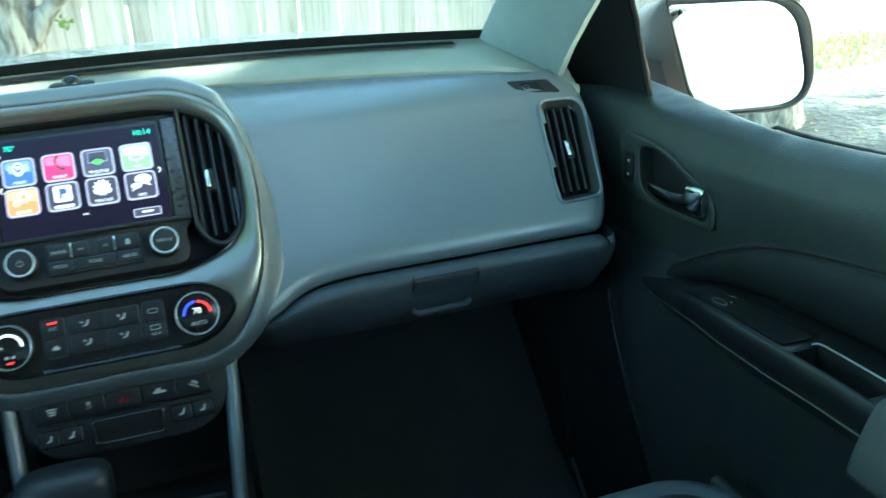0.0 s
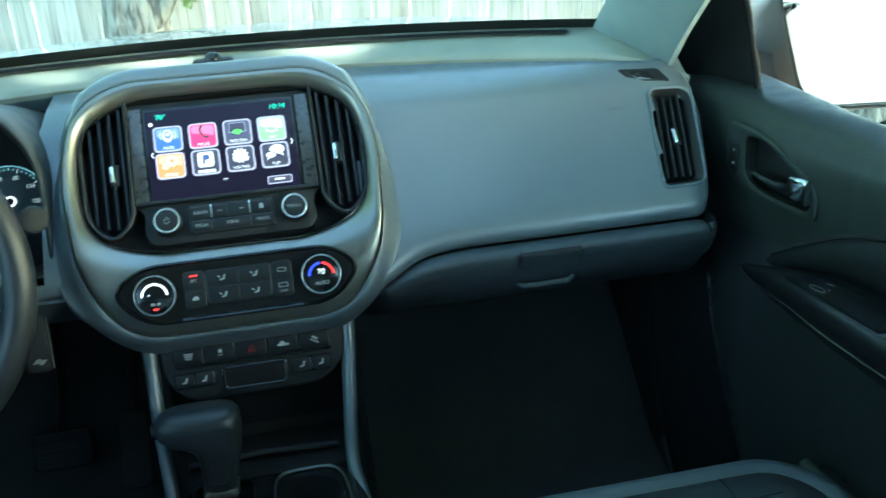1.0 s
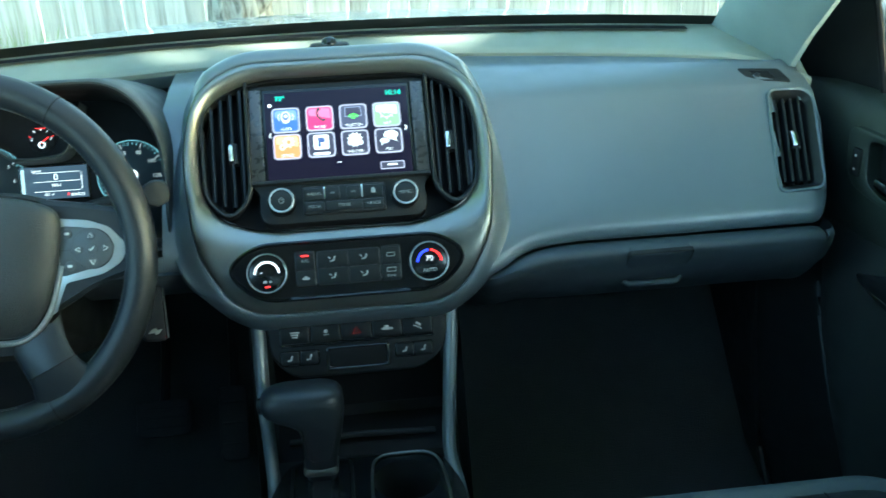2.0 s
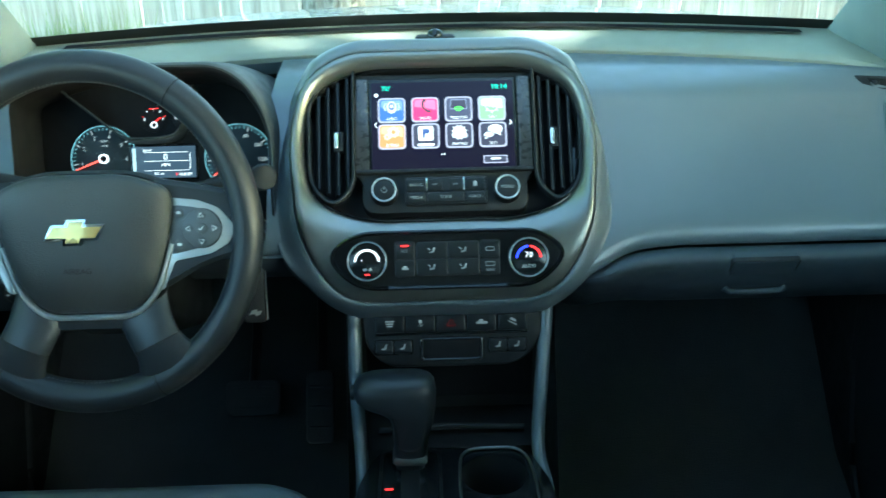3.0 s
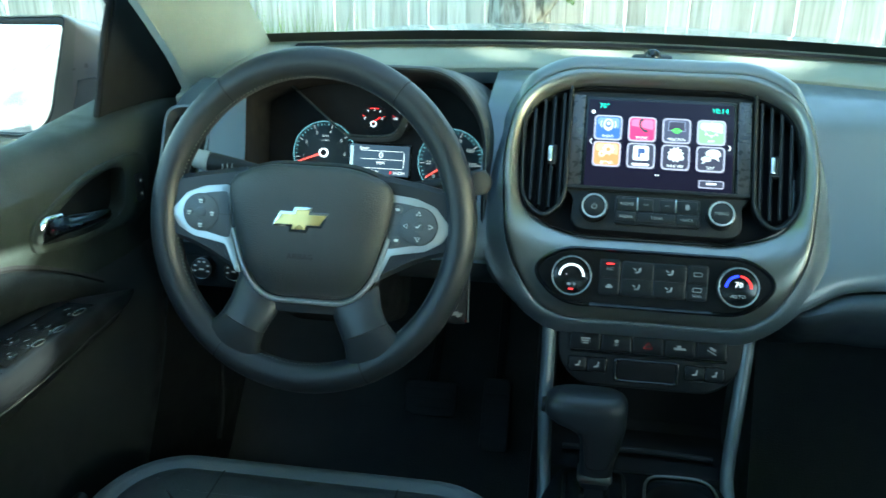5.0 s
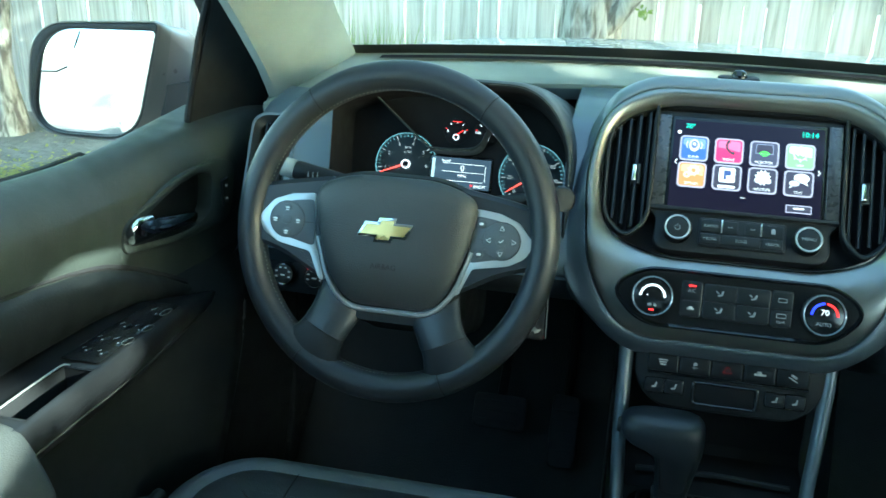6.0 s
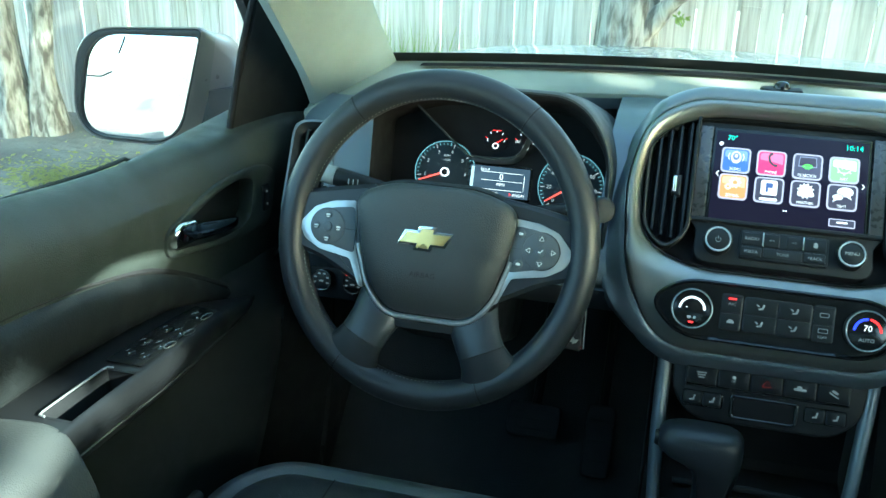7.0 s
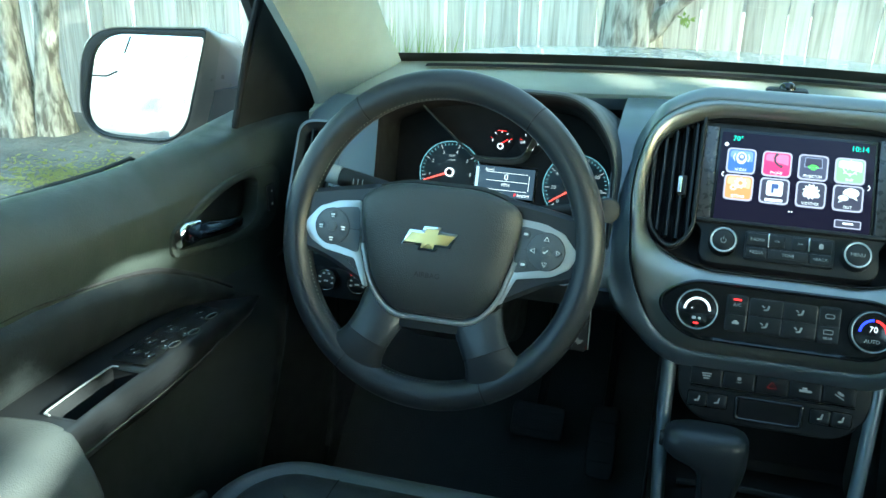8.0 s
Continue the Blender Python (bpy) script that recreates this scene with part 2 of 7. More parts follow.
def lettering(text, size, material, parent, x, y, z, name="lettering", m=None, align="CENTER", turn=0.0, wide=1.0):
    """Raised printing of the built-in font, upright in its parent's face."""
    cu = bpy.data.curves.new(name, "FONT")
    cu.body, cu.size, cu.extrude, cu.resolution_u = text, size, 0.00012, 2
    cu.align_x, cu.align_y = align, "CENTER"
    tmp = bpy.data.objects.new(name, cu)
    scene.collection.objects.link(tmp)
    me = bpy.data.meshes.new_from_object(tmp.evaluated_get(bpy.context.evaluated_depsgraph_get()))
    bpy.data.objects.remove(tmp)
    bpy.data.curves.remove(cu)
    me.transform(Matrix.Translation((x, y, z)) @ Matrix.Rotation(radians(turn), 4, "Z") @ Matrix.Diagonal((wide, 1, 1, 1)))
    me.materials.clear()
    me.materials.append(material)
    ob = new(name, me)
    ob.parent = parent
    if m is not None:
        ob.matrix_basis = m
    return ob

def bar(name, w, h, material, parent, x, y, z, t=0.0006, turn=0.0, r=None, label=""):
    bm = slab(rrect(w, h, r if r is not None else min(w, h) * 0.35, n=3), 0, t, t * 0.5)
    bmesh.ops.transform(bm, matrix=Matrix.Translation((x, y, z)) @ Matrix.Rotation(radians(turn), 4, "Z"), verts=bm.verts)
    return part(name, bm, material, parent, label)

# ---- cab shell ----
GROUND = -0.62
def seam_y(x):
    return lerp_table(abs(x), [(0.0, 1.225), (0.18, 1.212), (0.32, 1.178), (0.44, 1.140), (0.51, 1.110), (0.56, 1.090), (0.62, 1.075)])
def glass_y(x):
    return 1.30 - 0.36 * x * x
def belt_z(y):
    return lerp_table(y, [(-1.4, 0.925), (0.0, 0.888), (0.575, 0.856), (0.69, 0.841), (0.78, 0.832), (0.87, 0.830), (1.0, 0.831), (1.10, 0.831), (1.2, 0.822), (1.26, 0.812)])
def trim_z(y):
    return lerp_table(y, [(-1.4, 0.925), (0.0, 0.890), (0.575, 0.860), (0.87, 0.838), (1.08, 0.826), (1.2, 0.818), (1.26, 0.812)])
def door_x(y):
    return lerp_table(y, [(-1.4, 0.715), (0.55, 0.708), (0.78, 0.700), (0.86, 0.688), (0.96, 0.668), (1.13, 0.650), (1.26, 0.640)])

def grid(rows, bm=None, closed=False):
    bm = bm or bmesh.new()
    return loft(bm, rows, closed=closed)

def thick(bm, d):
    """Gives an open sheet a thickness."""
    bmesh.ops.recalc_face_normals(bm, faces=bm.faces)
    bmesh.ops.solidify(bm, geom=bm.faces[:], thickness=d)
    return bm

def build_shell():
    floor_rows = []
    for x in np.linspace(-0.74, 0.74, 9):
        floor_rows.append([(x, y, z) for y, z in ((-1.35, 0.12), (0.2, 0.10), (0.95, 0.10), (1.15, 0.20), (1.38, 0.46), (1.42, 0.86))])
    tagged(finish("floor", thick(grid(floor_rows), 0.02), CARPET), "black carpeted cab floor rising into the toe board", "floor", kind="structure")
    roof_rows = []
    for i in range(13):
        x = -0.62 + 1.24 * i / 12
        roof_rows.append([(x, y, z - 0.11 * (abs(x) / 0.62) ** 3) for y, z in ((0.50, 1.42), (0.35, 1.455), (-0.4, 1.47), (-1.1, 1.45), (-1.3, 1.40))])
    tagged(finish("ceiling", thick(grid(roof_rows), 0.03), HEADLINER), "pale woven cab headliner", "ceiling", kind="structure")
    rows = []
    for x in np.linspace(-0.72, 0.72, 9):
        rows.append([(x, -1.36, 0.1), (x, -1.36, 0.6), (x, -1.35, 0.95)])
    tagged(finish("wall_rear", thick(grid(rows), 0.04), CLOTHSOFT), "dark rear cab wall below the rear window", "wall", kind="structure")
    rg = []
    for x in np.linspace(-0.68, 0.68, 9):
        rg.append([(x, -1.36, 0.96), (x * 0.97, -1.33, 1.18), (x * 0.92, -1.29, 1.41)])
    w = tagged(new("window_rear"), "unseen rear cab window, tinted to cut light from behind", "window", kind="structure")
    part("pane", grid(rg), LIGHT_CUT, w)
    for s, side in ((-1, "driver"), (1, "passenger")):
        rows = [[(s * 0.73, y, z) for z in (0.08, 0.4, 0.7, belt_z(y) - 0.01)] for y in np.linspace(-1.36, -0.25, 6)]
        tagged(finish("wall_" + side, thick(grid(rows), 0.05), DOORLOW), "dark rear side wall of the cab", "wall", kind="structure")
        rq = tagged(new("window_rear_" + side), "unseen rear side window, tinted to cut the side light", "window", kind="structure")
        part("pane", grid([[(s * (0.735 - 0.20 * max(0, z - 0.85)), y, z) for z in (0.86, 1.0, 1.2, 1.39)] for y in np.linspace(-1.36, -0.34, 6)]), LIGHT_CUT, rq)
        bp = bmesh.new()
        loft(bp, [[(s * (0.70 + dx), -0.26 + dy, 0.80), (s * (0.76 + dx), -0.26 + dy, 0.80), (s * (0.655 + dx), -0.33 + dy, 1.38), (s * (0.60 + dx), -0.33 + dy, 1.38)] for dx, dy in ((0, 0), (0, -0.10))], cap0=True, cap1=True)
        tagged(finish("trim_" + side, bp, LINER), "pale pillar trim behind the front door", "pillar trim", kind="structure")
        rail = tube([(s * 0.61, 0.52, 1.37), (s * 0.615, 0.2, 1.395), (s * 0.62, -0.5, 1.40), (s * 0.62, -1.3, 1.37)], 0.035, 8)
        tagged(finish("trim_rail_" + side, rail, LINER), "pale roof rail trim above the side windows", "roof rail", kind="structure")
        # outer kick panel beside the footwell
        rows = [[(s * 0.655, y, 0.10), (s * 0.645, y, 0.30), (s * 0.635, y, 0.50), (s * 0.640, y, 0.66)] for y in (1.075, 1.13, 1.25, 1.42)]
        rows = [[(s * 0.712, y, 0.08), (s * 0.710, y, 0.30), (s * 0.712, y, 0.50), (s * 0.715, y, 0.62)] for y in (0.55, 0.80, 0.95)] + rows
        k = finish("baseboard_" + side, thick(grid(rows), 0.012), BLACK)
        tagged(k, "dark moulded kick panel beside the footwell", "kick panel", kind="structure")
        rows = [tuple(p) for p in spline([(s * 0.628, 1.13, 0.56), (s * 0.630, 1.12, 0.40), (s * 0.632, 1.08, 0.26), (s * 0.635, 1.00, 0.17), (s * 0.64, 0.85, 0.14)], 16)]
        tagged(finish("trim_sill_" + side, tube(rows, 0.007, 8), BLACK), "black rubber door seal along the opening", "door seal", kind="structure")

def build_windshield():
    w = tagged(new("window_windshield"), "clear raked windshield with a black printed border", "windshield", kind="structure")
    def pt(u, v):
        x = (-0.66 + 1.32 * u)
        base = Vector((x, glass_y(x) + 0.005, 0.893))
        x2 = x * 0.90
        top = Vector((x2, 0.50 - 0.10 * x2 * x2, 1.425 - 0.05 * x2 * x2))
        p = base.lerp(top, v)
        p.z += 0.045 * math.sin(math.pi * v)
        p.y += 0.03 * math.sin(math.pi * v)
        return p
    pane = part("pane", grid([[pt(i / 24, j / 10) for j in range(11)] for i in range(25)]), GLASS, w)
    pane.visible_shadow = False
    low = lambda u: 0.030 - 0.004 * (2 * u - 1) ** 2
    strip = grid([[pt(i / 40, v * low(i / 40)) - Vector((0, 0.004, 0.003)) for v in (-0.03, 0.35, 0.7, 1.0)] for i in range(41)])
    part("border", strip, FRIT, w)
    for s in (0, 1):
        band = grid([[pt((0.042 * k / 3) if s == 0 else 1 - 0.042 * k / 3, j / 12) - Vector((0, 0.004, 0.003)) for k in range(4)] for j in range(13)])
        part("border", band, FRIT, w)
    top = grid([[pt(i / 30, 1 - 0.05 * v) - Vector((0, 0.004, 0.003)) for v in (0, 0.5, 1)] for i in range(31)])
    part("border", top, FRIT, w)

def build_pillar(s):
    side = "driver" if s < 0 else "passenger"
    p = thing("pillar_trim", "pale grey moulded windshield pillar trim", "pillar trim", kind="")
    rows = []
    spine = spline([(0.602, 1.225, 0.800), (0.597, 1.175, 0.852), (0.592, 1.115, 0.908), (0.586, 1.00, 1.015), (0.576, 0.80, 1.185), (0.562, 0.58, 1.365), (0.558, 0.50, 1.42)], 14)
    for i, (x, y, z) in enumerate(spine):
        wid = 0.041 + 0.012 * max(0, 1 - max(0, i - 2) / 3)
        ring = []
        for j in range(9):
            a = math.pi * (j / 8)
            outer = 0.006 if s < 0 else 0.024
            ring.append((s * (x - wid * math.cos(a) + outer * min(0.0, math.cos(a))), y + 0.04 * math.cos(a) - 0.030 * math.sin(a), z + 0.025 * math.cos(a) - 0.020 * math.sin(a)))
        rows.append(ring)
    part("cover", thick(grid(rows), 0.006), LINER, p)
    clip = slab(rrect(0.035, 0.014, 0.006), 0, 0.006, 0.002)
    part("clip_cover", clip, LINER, p, m=Matrix.Translation((s * 0.585, 0.93, 1.045)) @ Euler((radians(60), 0, radians(-20 * s))).to_matrix().to_4x4())
    return p

build_shell()
build_windshield()
for s in (-1, 1):
    build_pillar(s)

# ---- dashboard ----
STACK = basis((0.005, 1.0, 0.85), 36.87)
dashboard = thing("dashboard", "charcoal moulded dashboard with a padded top and a tall central pod", "dashboard")

def build_top_pad():
    rows = []
    for i in range(57):
        x = -0.640 + 1.28 * i / 56
        a, b = seam_y(x) + 0.002, glass_y(x)
        drop = 0.028 * max(0, (abs(x) - 0.50) / 0.13) ** 2
        row = [(x, a + 0.004, 0.845 - drop), (x, a, 0.868 - drop), (x, a + 0.004, 0.8735 - drop), (x, a + 0.012, 0.876 - drop)]
        row += [(x, a + 0.012 + (b - a - 0.012) * t, 0.876 + 0.018 * t ** 0.8 - drop * (1 - t)) for t in (0.25, 0.5, 0.75, 1.0)]
        low = 0.30 * max(0.0, abs(x) - 0.60)
        rows.append([(px, py, pz - low * min(1.0, max(0.0, (py - a) * 30))) for px, py, pz in row])
    part("top_pad", grid(rows), PAD, dashboard, "padded dash top, coloured paler for light through the windshield")
    # shallow defroster groove along the glass
    groove = grid([[(x, glass_y(x) - 0.035, 0.8925), (x, glass_y(x) - 0.020, 0.8940)] for x in np.linspace(-0.50, 0.50, 41)])
    part("defroster_slot", groove, DEEP, dashboard)

def lip_drop(x):
    """How far the lower lip of the dash face dips on its way to the central pod."""
    if x <= 0:
        return 0.0
    return lerp_table(x, [(0.10, -0.034), (0.126, -0.0330), (0.157, -0.0290), (0.170, -0.0262), (0.182, -0.0225), (0.195, -0.0168), (0.208, -0.0107), (0.221, -0.0062), (0.234, -0.0036), (0.255, -0.0015), (0.285, 0.0)])

def face_profile(x):
    c = lip_drop(x)
    top = seam_y(x)
    # the face turns under just above its lip
    return [(top + 0.006, 0.845), (top, 0.862), (top - 0.006, 0.8655), (0.5 * (top + 1.062), 0.862), (1.066, 0.852), (1.052, 0.843), (1.036, 0.827), (1.005, 0.796),
            (0.970, 0.761), (0.952 + 0.15 * c, 0.743 + 0.2 * c), (0.939 + 0.35 * c, 0.7300 + 0.45 * c), (0.9305 + 0.65 * c, 0.7210 + 0.75 * c), (0.9255 + 0.8 * c, 0.7145 + 0.9 * c), (0.9228 + 0.9 * c, 0.7085 + c), (0.9218 + 0.9 * c, 0.7020 + c),
            (0.9222 + 0.9 * c, 0.6965 + c), (0.926 + 0.9 * c, 0.6935 + c), (0.934 + 0.9 * c, 0.693 + c)]
def end_vent(s):
    """Outline and opening of the vent at a dash end."""
    out = rpoly([(-0.046, -0.074, 0.014), (0.018, -0.071, 0.014), (0.035, 0.073, 0.024), (-0.029, 0.075, 0.014)], 6)
    inn = rpoly([(-0.0385, -0.062, 0.008), (0.007, -0.060, 0.008), (0.0235, 0.063, 0.018), (-0.0220, 0.065, 0.008)], 6)
    return (out, inn) if s > 0 else ([(-x, y) for x, y in out], [(-x, y) for x, y in inn])
def vent_frame(s):
    return basis((0.589 if s > 0 else -0.603, 0.9905, 0.7835), 44)
def build_face():
    bm = bmesh.new()
    xs = [-0.580 + 1.16 * i / 160 for i in range(161)]
    rows = [[(x, y, z) for y, z in face_profile(x)] for x in xs]
    for k in range(1, 9):
        a = k / 8 * math.pi / 2
        ring = []
        for y, z in face_profile(0.58):
            xe = lerp_table(z, [(0.69, 0.606), (0.703, 0.612), (0.735, 0.625), (0.767, 0.634), (0.80, 0.642), (0.83, 0.641), (0.848, 0.632), (0.862, 0.618), (0.870, 0.605)])
            ring.append((0.58 + (xe - 0.58) * math.sin(a), y + 0.045 * (1 - math.cos(a)), z - 0.004 * (1 - math.cos(a))))
        rows.append(ring)
        rows.insert(0, [(-x, y, z) for x, y, z in ring])
    for sgn, idx in ((1, -1), (-1, 0)):
        tail = [(p[0] - sgn * 0.004, p[1] + 0.10, p[2] - 0.01) for p in rows[idx]]
        rows.append(tail) if sgn > 0 else rows.insert(0, tail)
    # finer steps where the end vents are let in
    seg, fine = [], [[r[0]] for r in rows]
    for i in range(len(rows[0]) - 1):
        n = 6 if 5 <= i <= 9 else 1
        seg += [i] * n
        for r, f in zip(rows, fine):
            f += [tuple(Vector(r[i]).lerp(Vector(r[i + 1]), k / n)) for k in range(1, n + 1)]
    holes = [(vent_frame(e).inverted(), inset(end_vent(e)[0], 0.002)) for e in (-1, 1)]
    vs = [[bm.verts.new(p) for p in r] for r in fine]
    for a, b in zip(vs, vs[1:]):
        for k in range(len(a) - 1):
            i, quad = seg[k], (a[k], a[k + 1], b[k + 1], b[k])
            xm = 0.5 * (a[k].co.x + b[k].co.x)
            if -0.506 < xm < -0.208 and 1 <= i <= 11:
                continue
            if (-0.165 < xm < 0.160 and 3 <= i <= 10) or (-0.13 < xm < 0.150 and i >= 11):
                continue
            if abs(xm) > 0.52 and 5 <= i <= 9 and any(all(inside((inv @ v.co)[:2], hole) for v in quad) for inv, hole in holes):
                continue
            bm.faces.new(quad)
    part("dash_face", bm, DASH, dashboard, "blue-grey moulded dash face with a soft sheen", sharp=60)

build_top_pad()
build_face()

def pod_outline(half):
    """Ten rounded corners, mirrored; half lists the left side from the top to the bottom."""
    left = [(x - 0.002, y, r) for x, y, r in half]
    right = [(-x - 0.002, y, r) for x, y, r in half]
    return rpoly(left + right[::-1], 9)
TRIM_OUT = pod_outline([(-0.118, 0.0725, 0.045), (-0.168, 0.038, 0.045), (-0.1845, -0.035, 0.070), (-0.172, -0.160, 0.060), (-0.126, -0.2285, 0.070)])
OPENING = pod_outline([(-0.100, 0.0555, 0.045), (-0.158, 0.028, 0.035), (-0.1685, -0.035, 0.050), (-0.159, -0.111, 0.045), (-0.098, -0.1375, 0.050)])
FLANGE = pod_outline([(-0.122, 0.0985, 0.050), (-0.182, 0.056, 0.050), (-0.203, -0.045, 0.070), (-0.207, -0.170, 0.060), (-0.128, -0.2435, 0.040)])
def blend(a, b, f):
    return [(x0 + (x1 - x0) * f, y0 + (y1 - y0) * f) for (x0, y0), (x1, y1) in zip(a, b)]
def bend(y):
    """The lower pod face rolls gently away towards the floor."""
    return -3.6 * max(0.0, -0.135 - y) ** 2

def build_pod():
    def dash_depth(y):
        return -lerp_table(y, [(-0.23, 0.0155), (-0.19, 0.018), (-0.14, 0.0225), (-0.089, 0.029), (-0.04, 0.036), (0.0, 0.043), (0.03, 0.050), (0.09, 0.10)])
    def skirt(f, z_top, z_low, grow=0.0, tuck=0.0, sink=0.0):
        """One ring of the surround; its sides run out tangent to the dash face."""
        out = []
        line = blend(TRIM_OUT, FLANGE, f)
        e = min(1.0, f * 1.02) ** 0.85
        e = e * e * (3 - 2 * e)
        for (x, y), (_, yt) in zip(offset(line, grow) if grow else line, TRIM_OUT):
            up, low = max(0.0, min(1.0, (yt - 0.0) / 0.05)), max(0.0, min(1.0, (-0.170 - yt) / 0.055))
            side = -0.0012 + (dash_depth(y) - 0.0005) * e - sink if f > 0 else z_top
            out.append((x, y + tuck * low, z_top * up + z_low * low + side * (1 - up - low) + bend(yt) * (1 - f * (1 - low))))
        return out
    rings = [skirt(0.0, -0.014, -0.014, -0.001), skirt(0.0, -0.004, -0.004, 0.0006), skirt(0.05, -0.0012, -0.0012), skirt(0.18, -0.0006, -0.0004), skirt(0.30, -0.0012, -0.0008), skirt(0.42, -0.0022, -0.0030), skirt(0.55, -0.0042, -0.0065), skirt(0.68, -0.0068, -0.0120),
             skirt(0.80, -0.0105, -0.0190), skirt(0.90, -0.0147, -0.0270), skirt(0.97, -0.0195, -0.034), skirt(1.0, -0.0240, -0.040, 0, 0, 0.002), skirt(1.0, -0.045, -0.055, 0.003, 0.012, 0.020), skirt(1.0, -0.105, -0.075, 0.004, 0.050, 0.060)]
    part("pod_surround", loft(bmesh.new(), rings), DASH, dashboard, "blue-grey raised surround of the central pod", m=STACK, sharp=70)
    def band(f, z, grow=0.0):
        pts = blend(TRIM_OUT, OPENING, f)
        return [(x, y, z + bend(y)) for x, y in (offset(pts, grow) if grow else pts)]
    rings = [band(0, -0.012), band(0, -0.0045), band(0, -0.0010, -0.0005), band(0.05, 0.0012), band(0.12, 0.0026), band(0.25, 0.0034), band(0.40, 0.0030), band(0.55, 0.0018), band(0.70, -0.0002), band(0.82, -0.0026), band(0.91, -0.0052), band(0.97, -0.0082), band(1.0, -0.012), band(1.0, -0.032, -0.001)]
    part("pod_trim", loft(bmesh.new(), rings), SATIN, dashboard, "satin grey metallic trim round the screen and the climate panel", m=STACK, sharp=70)
    part("trim_lip", loft(bmesh.new(), [band(1.0, -0.0105, -0.0003), band(1.0, -0.0100, -0.0016), band(1.0, -0.0125, -0.0030), band(1.0, -0.034, -0.0034)]), GLOSS, dashboard, "glossy black lip inside the trim", m=STACK, sharp=70)
    part("pod_backing", slab(offset(OPENING, 0.001), -0.042, -0.036, 0.001), DEEP, dashboard, m=STACK)
build_pod()

def build_sensor():
    t = thing("light_sensor", "small dark dome sensor on the dash top", "sensor", Matrix.Translation((0.0, 1.222, 0.8825)))
    part("base", slab(rrect(0.056, 0.024, 0.008), -0.004, 0.008, 0.004), BLACK, t)
    part("dome", dome(0.0110, 0.010, z=0.0075), GLOSS, t, "glossy dark dome")
build_sensor()

# ---- air vents ----
def vent(name_label, m, outline, inner, slats, tab, slat_tilt=18):
    v = thing("air_vent", name_label, "air vent", m, group="dash air vents")
    fr = bmesh.new()
    loft(fr, [at_z(outline, -0.010), at_z(outline, 0.0008), at_z(inset(outline, 0.0015), 0.0020), at_z(inset(outline, 0.004), 0.0012), at_z(inset(inner, -0.002), -0.0050), at_z(inner, -0.008), at_z(inner, -0.024)])
    if name_label.startswith("upright"):
        fr = bmesh.new()
        loft(fr, [at_z(outline, -0.010), at_z(outline, 0.0008), at_z(inset(outline, 0.0015), 0.0020), at_z(inset(outline, 0.004), 0.0012)])
        throat = bmesh.new()
        loft(throat, [at_z(inset(outline, 0.004), 0.0012), at_z(inset(inner, -0.002), -0.0050), at_z(inner, -0.008), at_z(inner, -0.024)])
        part("throat", throat, BLACK, v, "dark inner lip")
    part("frame", fr, DASH if name_label.startswith("upright") else BLACK, v)
    part("backing", slab(offset(inner, 0.0005), -0.040, -0.034, 0.001), DEEP, v)
    for (x0, y0, x1, y1) in slats:
        path = [(x0 + (x1 - x0) * k / 6, y0 + (y1 - y0) * k / 6) for k in range(7)]
        bm = bmesh.new()
        ca, sa = math.cos(radians(slat_tilt)), math.sin(radians(slat_tilt))
        loft(bm, [[(x + a * ca * 0 + b * sa + a, y, -0.009 + b * ca) for a, b in ((-0.0014, -0.010), (0.0014, -0.010), (0.0022, 0.001), (0.0013, 0.004), (-0.0013, 0.004), (-0.0022, 0.001))] for x, y in path], cap0=True, cap1=True)
        part("slat", bm, BUTTON, v)
    tx, ty, tw, th = tab
    part("tab_base", slab(rrect(tw * 1.9, th * 1.25, 0.002, tx + tw * 0.45, ty), -0.014, -0.004, 0.002), BLACK, v)
    part("tab", slab(rrect(tw, th, 0.0015, tx, ty), -0.010, 0.0, 0.002), CHROME, v, "bright chrome adjusting tab")
    return v

for s in (-1, 1):
    # vents at both ends of the dash
    m = vent_frame(s)
    out, inn = end_vent(s)
    sl = [(s * a, -0.056, s * (a + 0.0133), 0.061) for a in (-0.0310, -0.0205, -0.0100, 0.0005)]
    vent("upright rounded vent in the dash end with a chrome tab", m, out, inn, sl, (s * -0.007, 0.002, 0.006, 0.021), 0)
    # vents beside the screen
    m = STACK @ Matrix.Translation((s * 0.136, -0.030, -0.008))
    out = rpoly([(-0.029, -0.066, 0.018), (-0.002, -0.092, 0.022), (0.027, -0.064, 0.02), (0.030, 0.044, 0.03), (0.006, 0.080, 0.02), (-0.029, 0.087, 0.004)], 6)
    inn = rpoly([(-0.026, -0.064, 0.014), (-0.003, -0.083, 0.018), (0.023, -0.058, 0.016), (0.0265, 0.043, 0.026), (0.004, 0.077, 0.016), (-0.026, 0.083, 0.004)], 6)
    if s < 0:
        out, inn = [(-x, y) for x, y in out], [(-x, y) for x, y in inn]
    sl = [(s * a, -0.072 + 0.5 * max(0, a), s * (a + 0.001), 0.076 - 1.0 * max(0, a + 0.004)) for a in (-0.019, -0.0075, 0.004, 0.0155)]
    vent("tall black vent beside the touchscreen with a chrome tab", m, out, inn, sl, (s * -0.006, -0.006, 0.0058, 0.021), slat_tilt=-14 * s)

# ---- touchscreen unit ----
def chip(parent, x, y, w, mat_face, rim, name="app_tile"):
    part(name, slab(rrect(w, w * 0.95, w * 0.17, x, y), 0.0004, 0.0012, 0.0003), rim, parent)
    part(name, slab(rrect(w * 0.88, w * 0.83, w * 0.13, x, y), 0.0010, 0.0015, 0.0002), mat_face, parent)

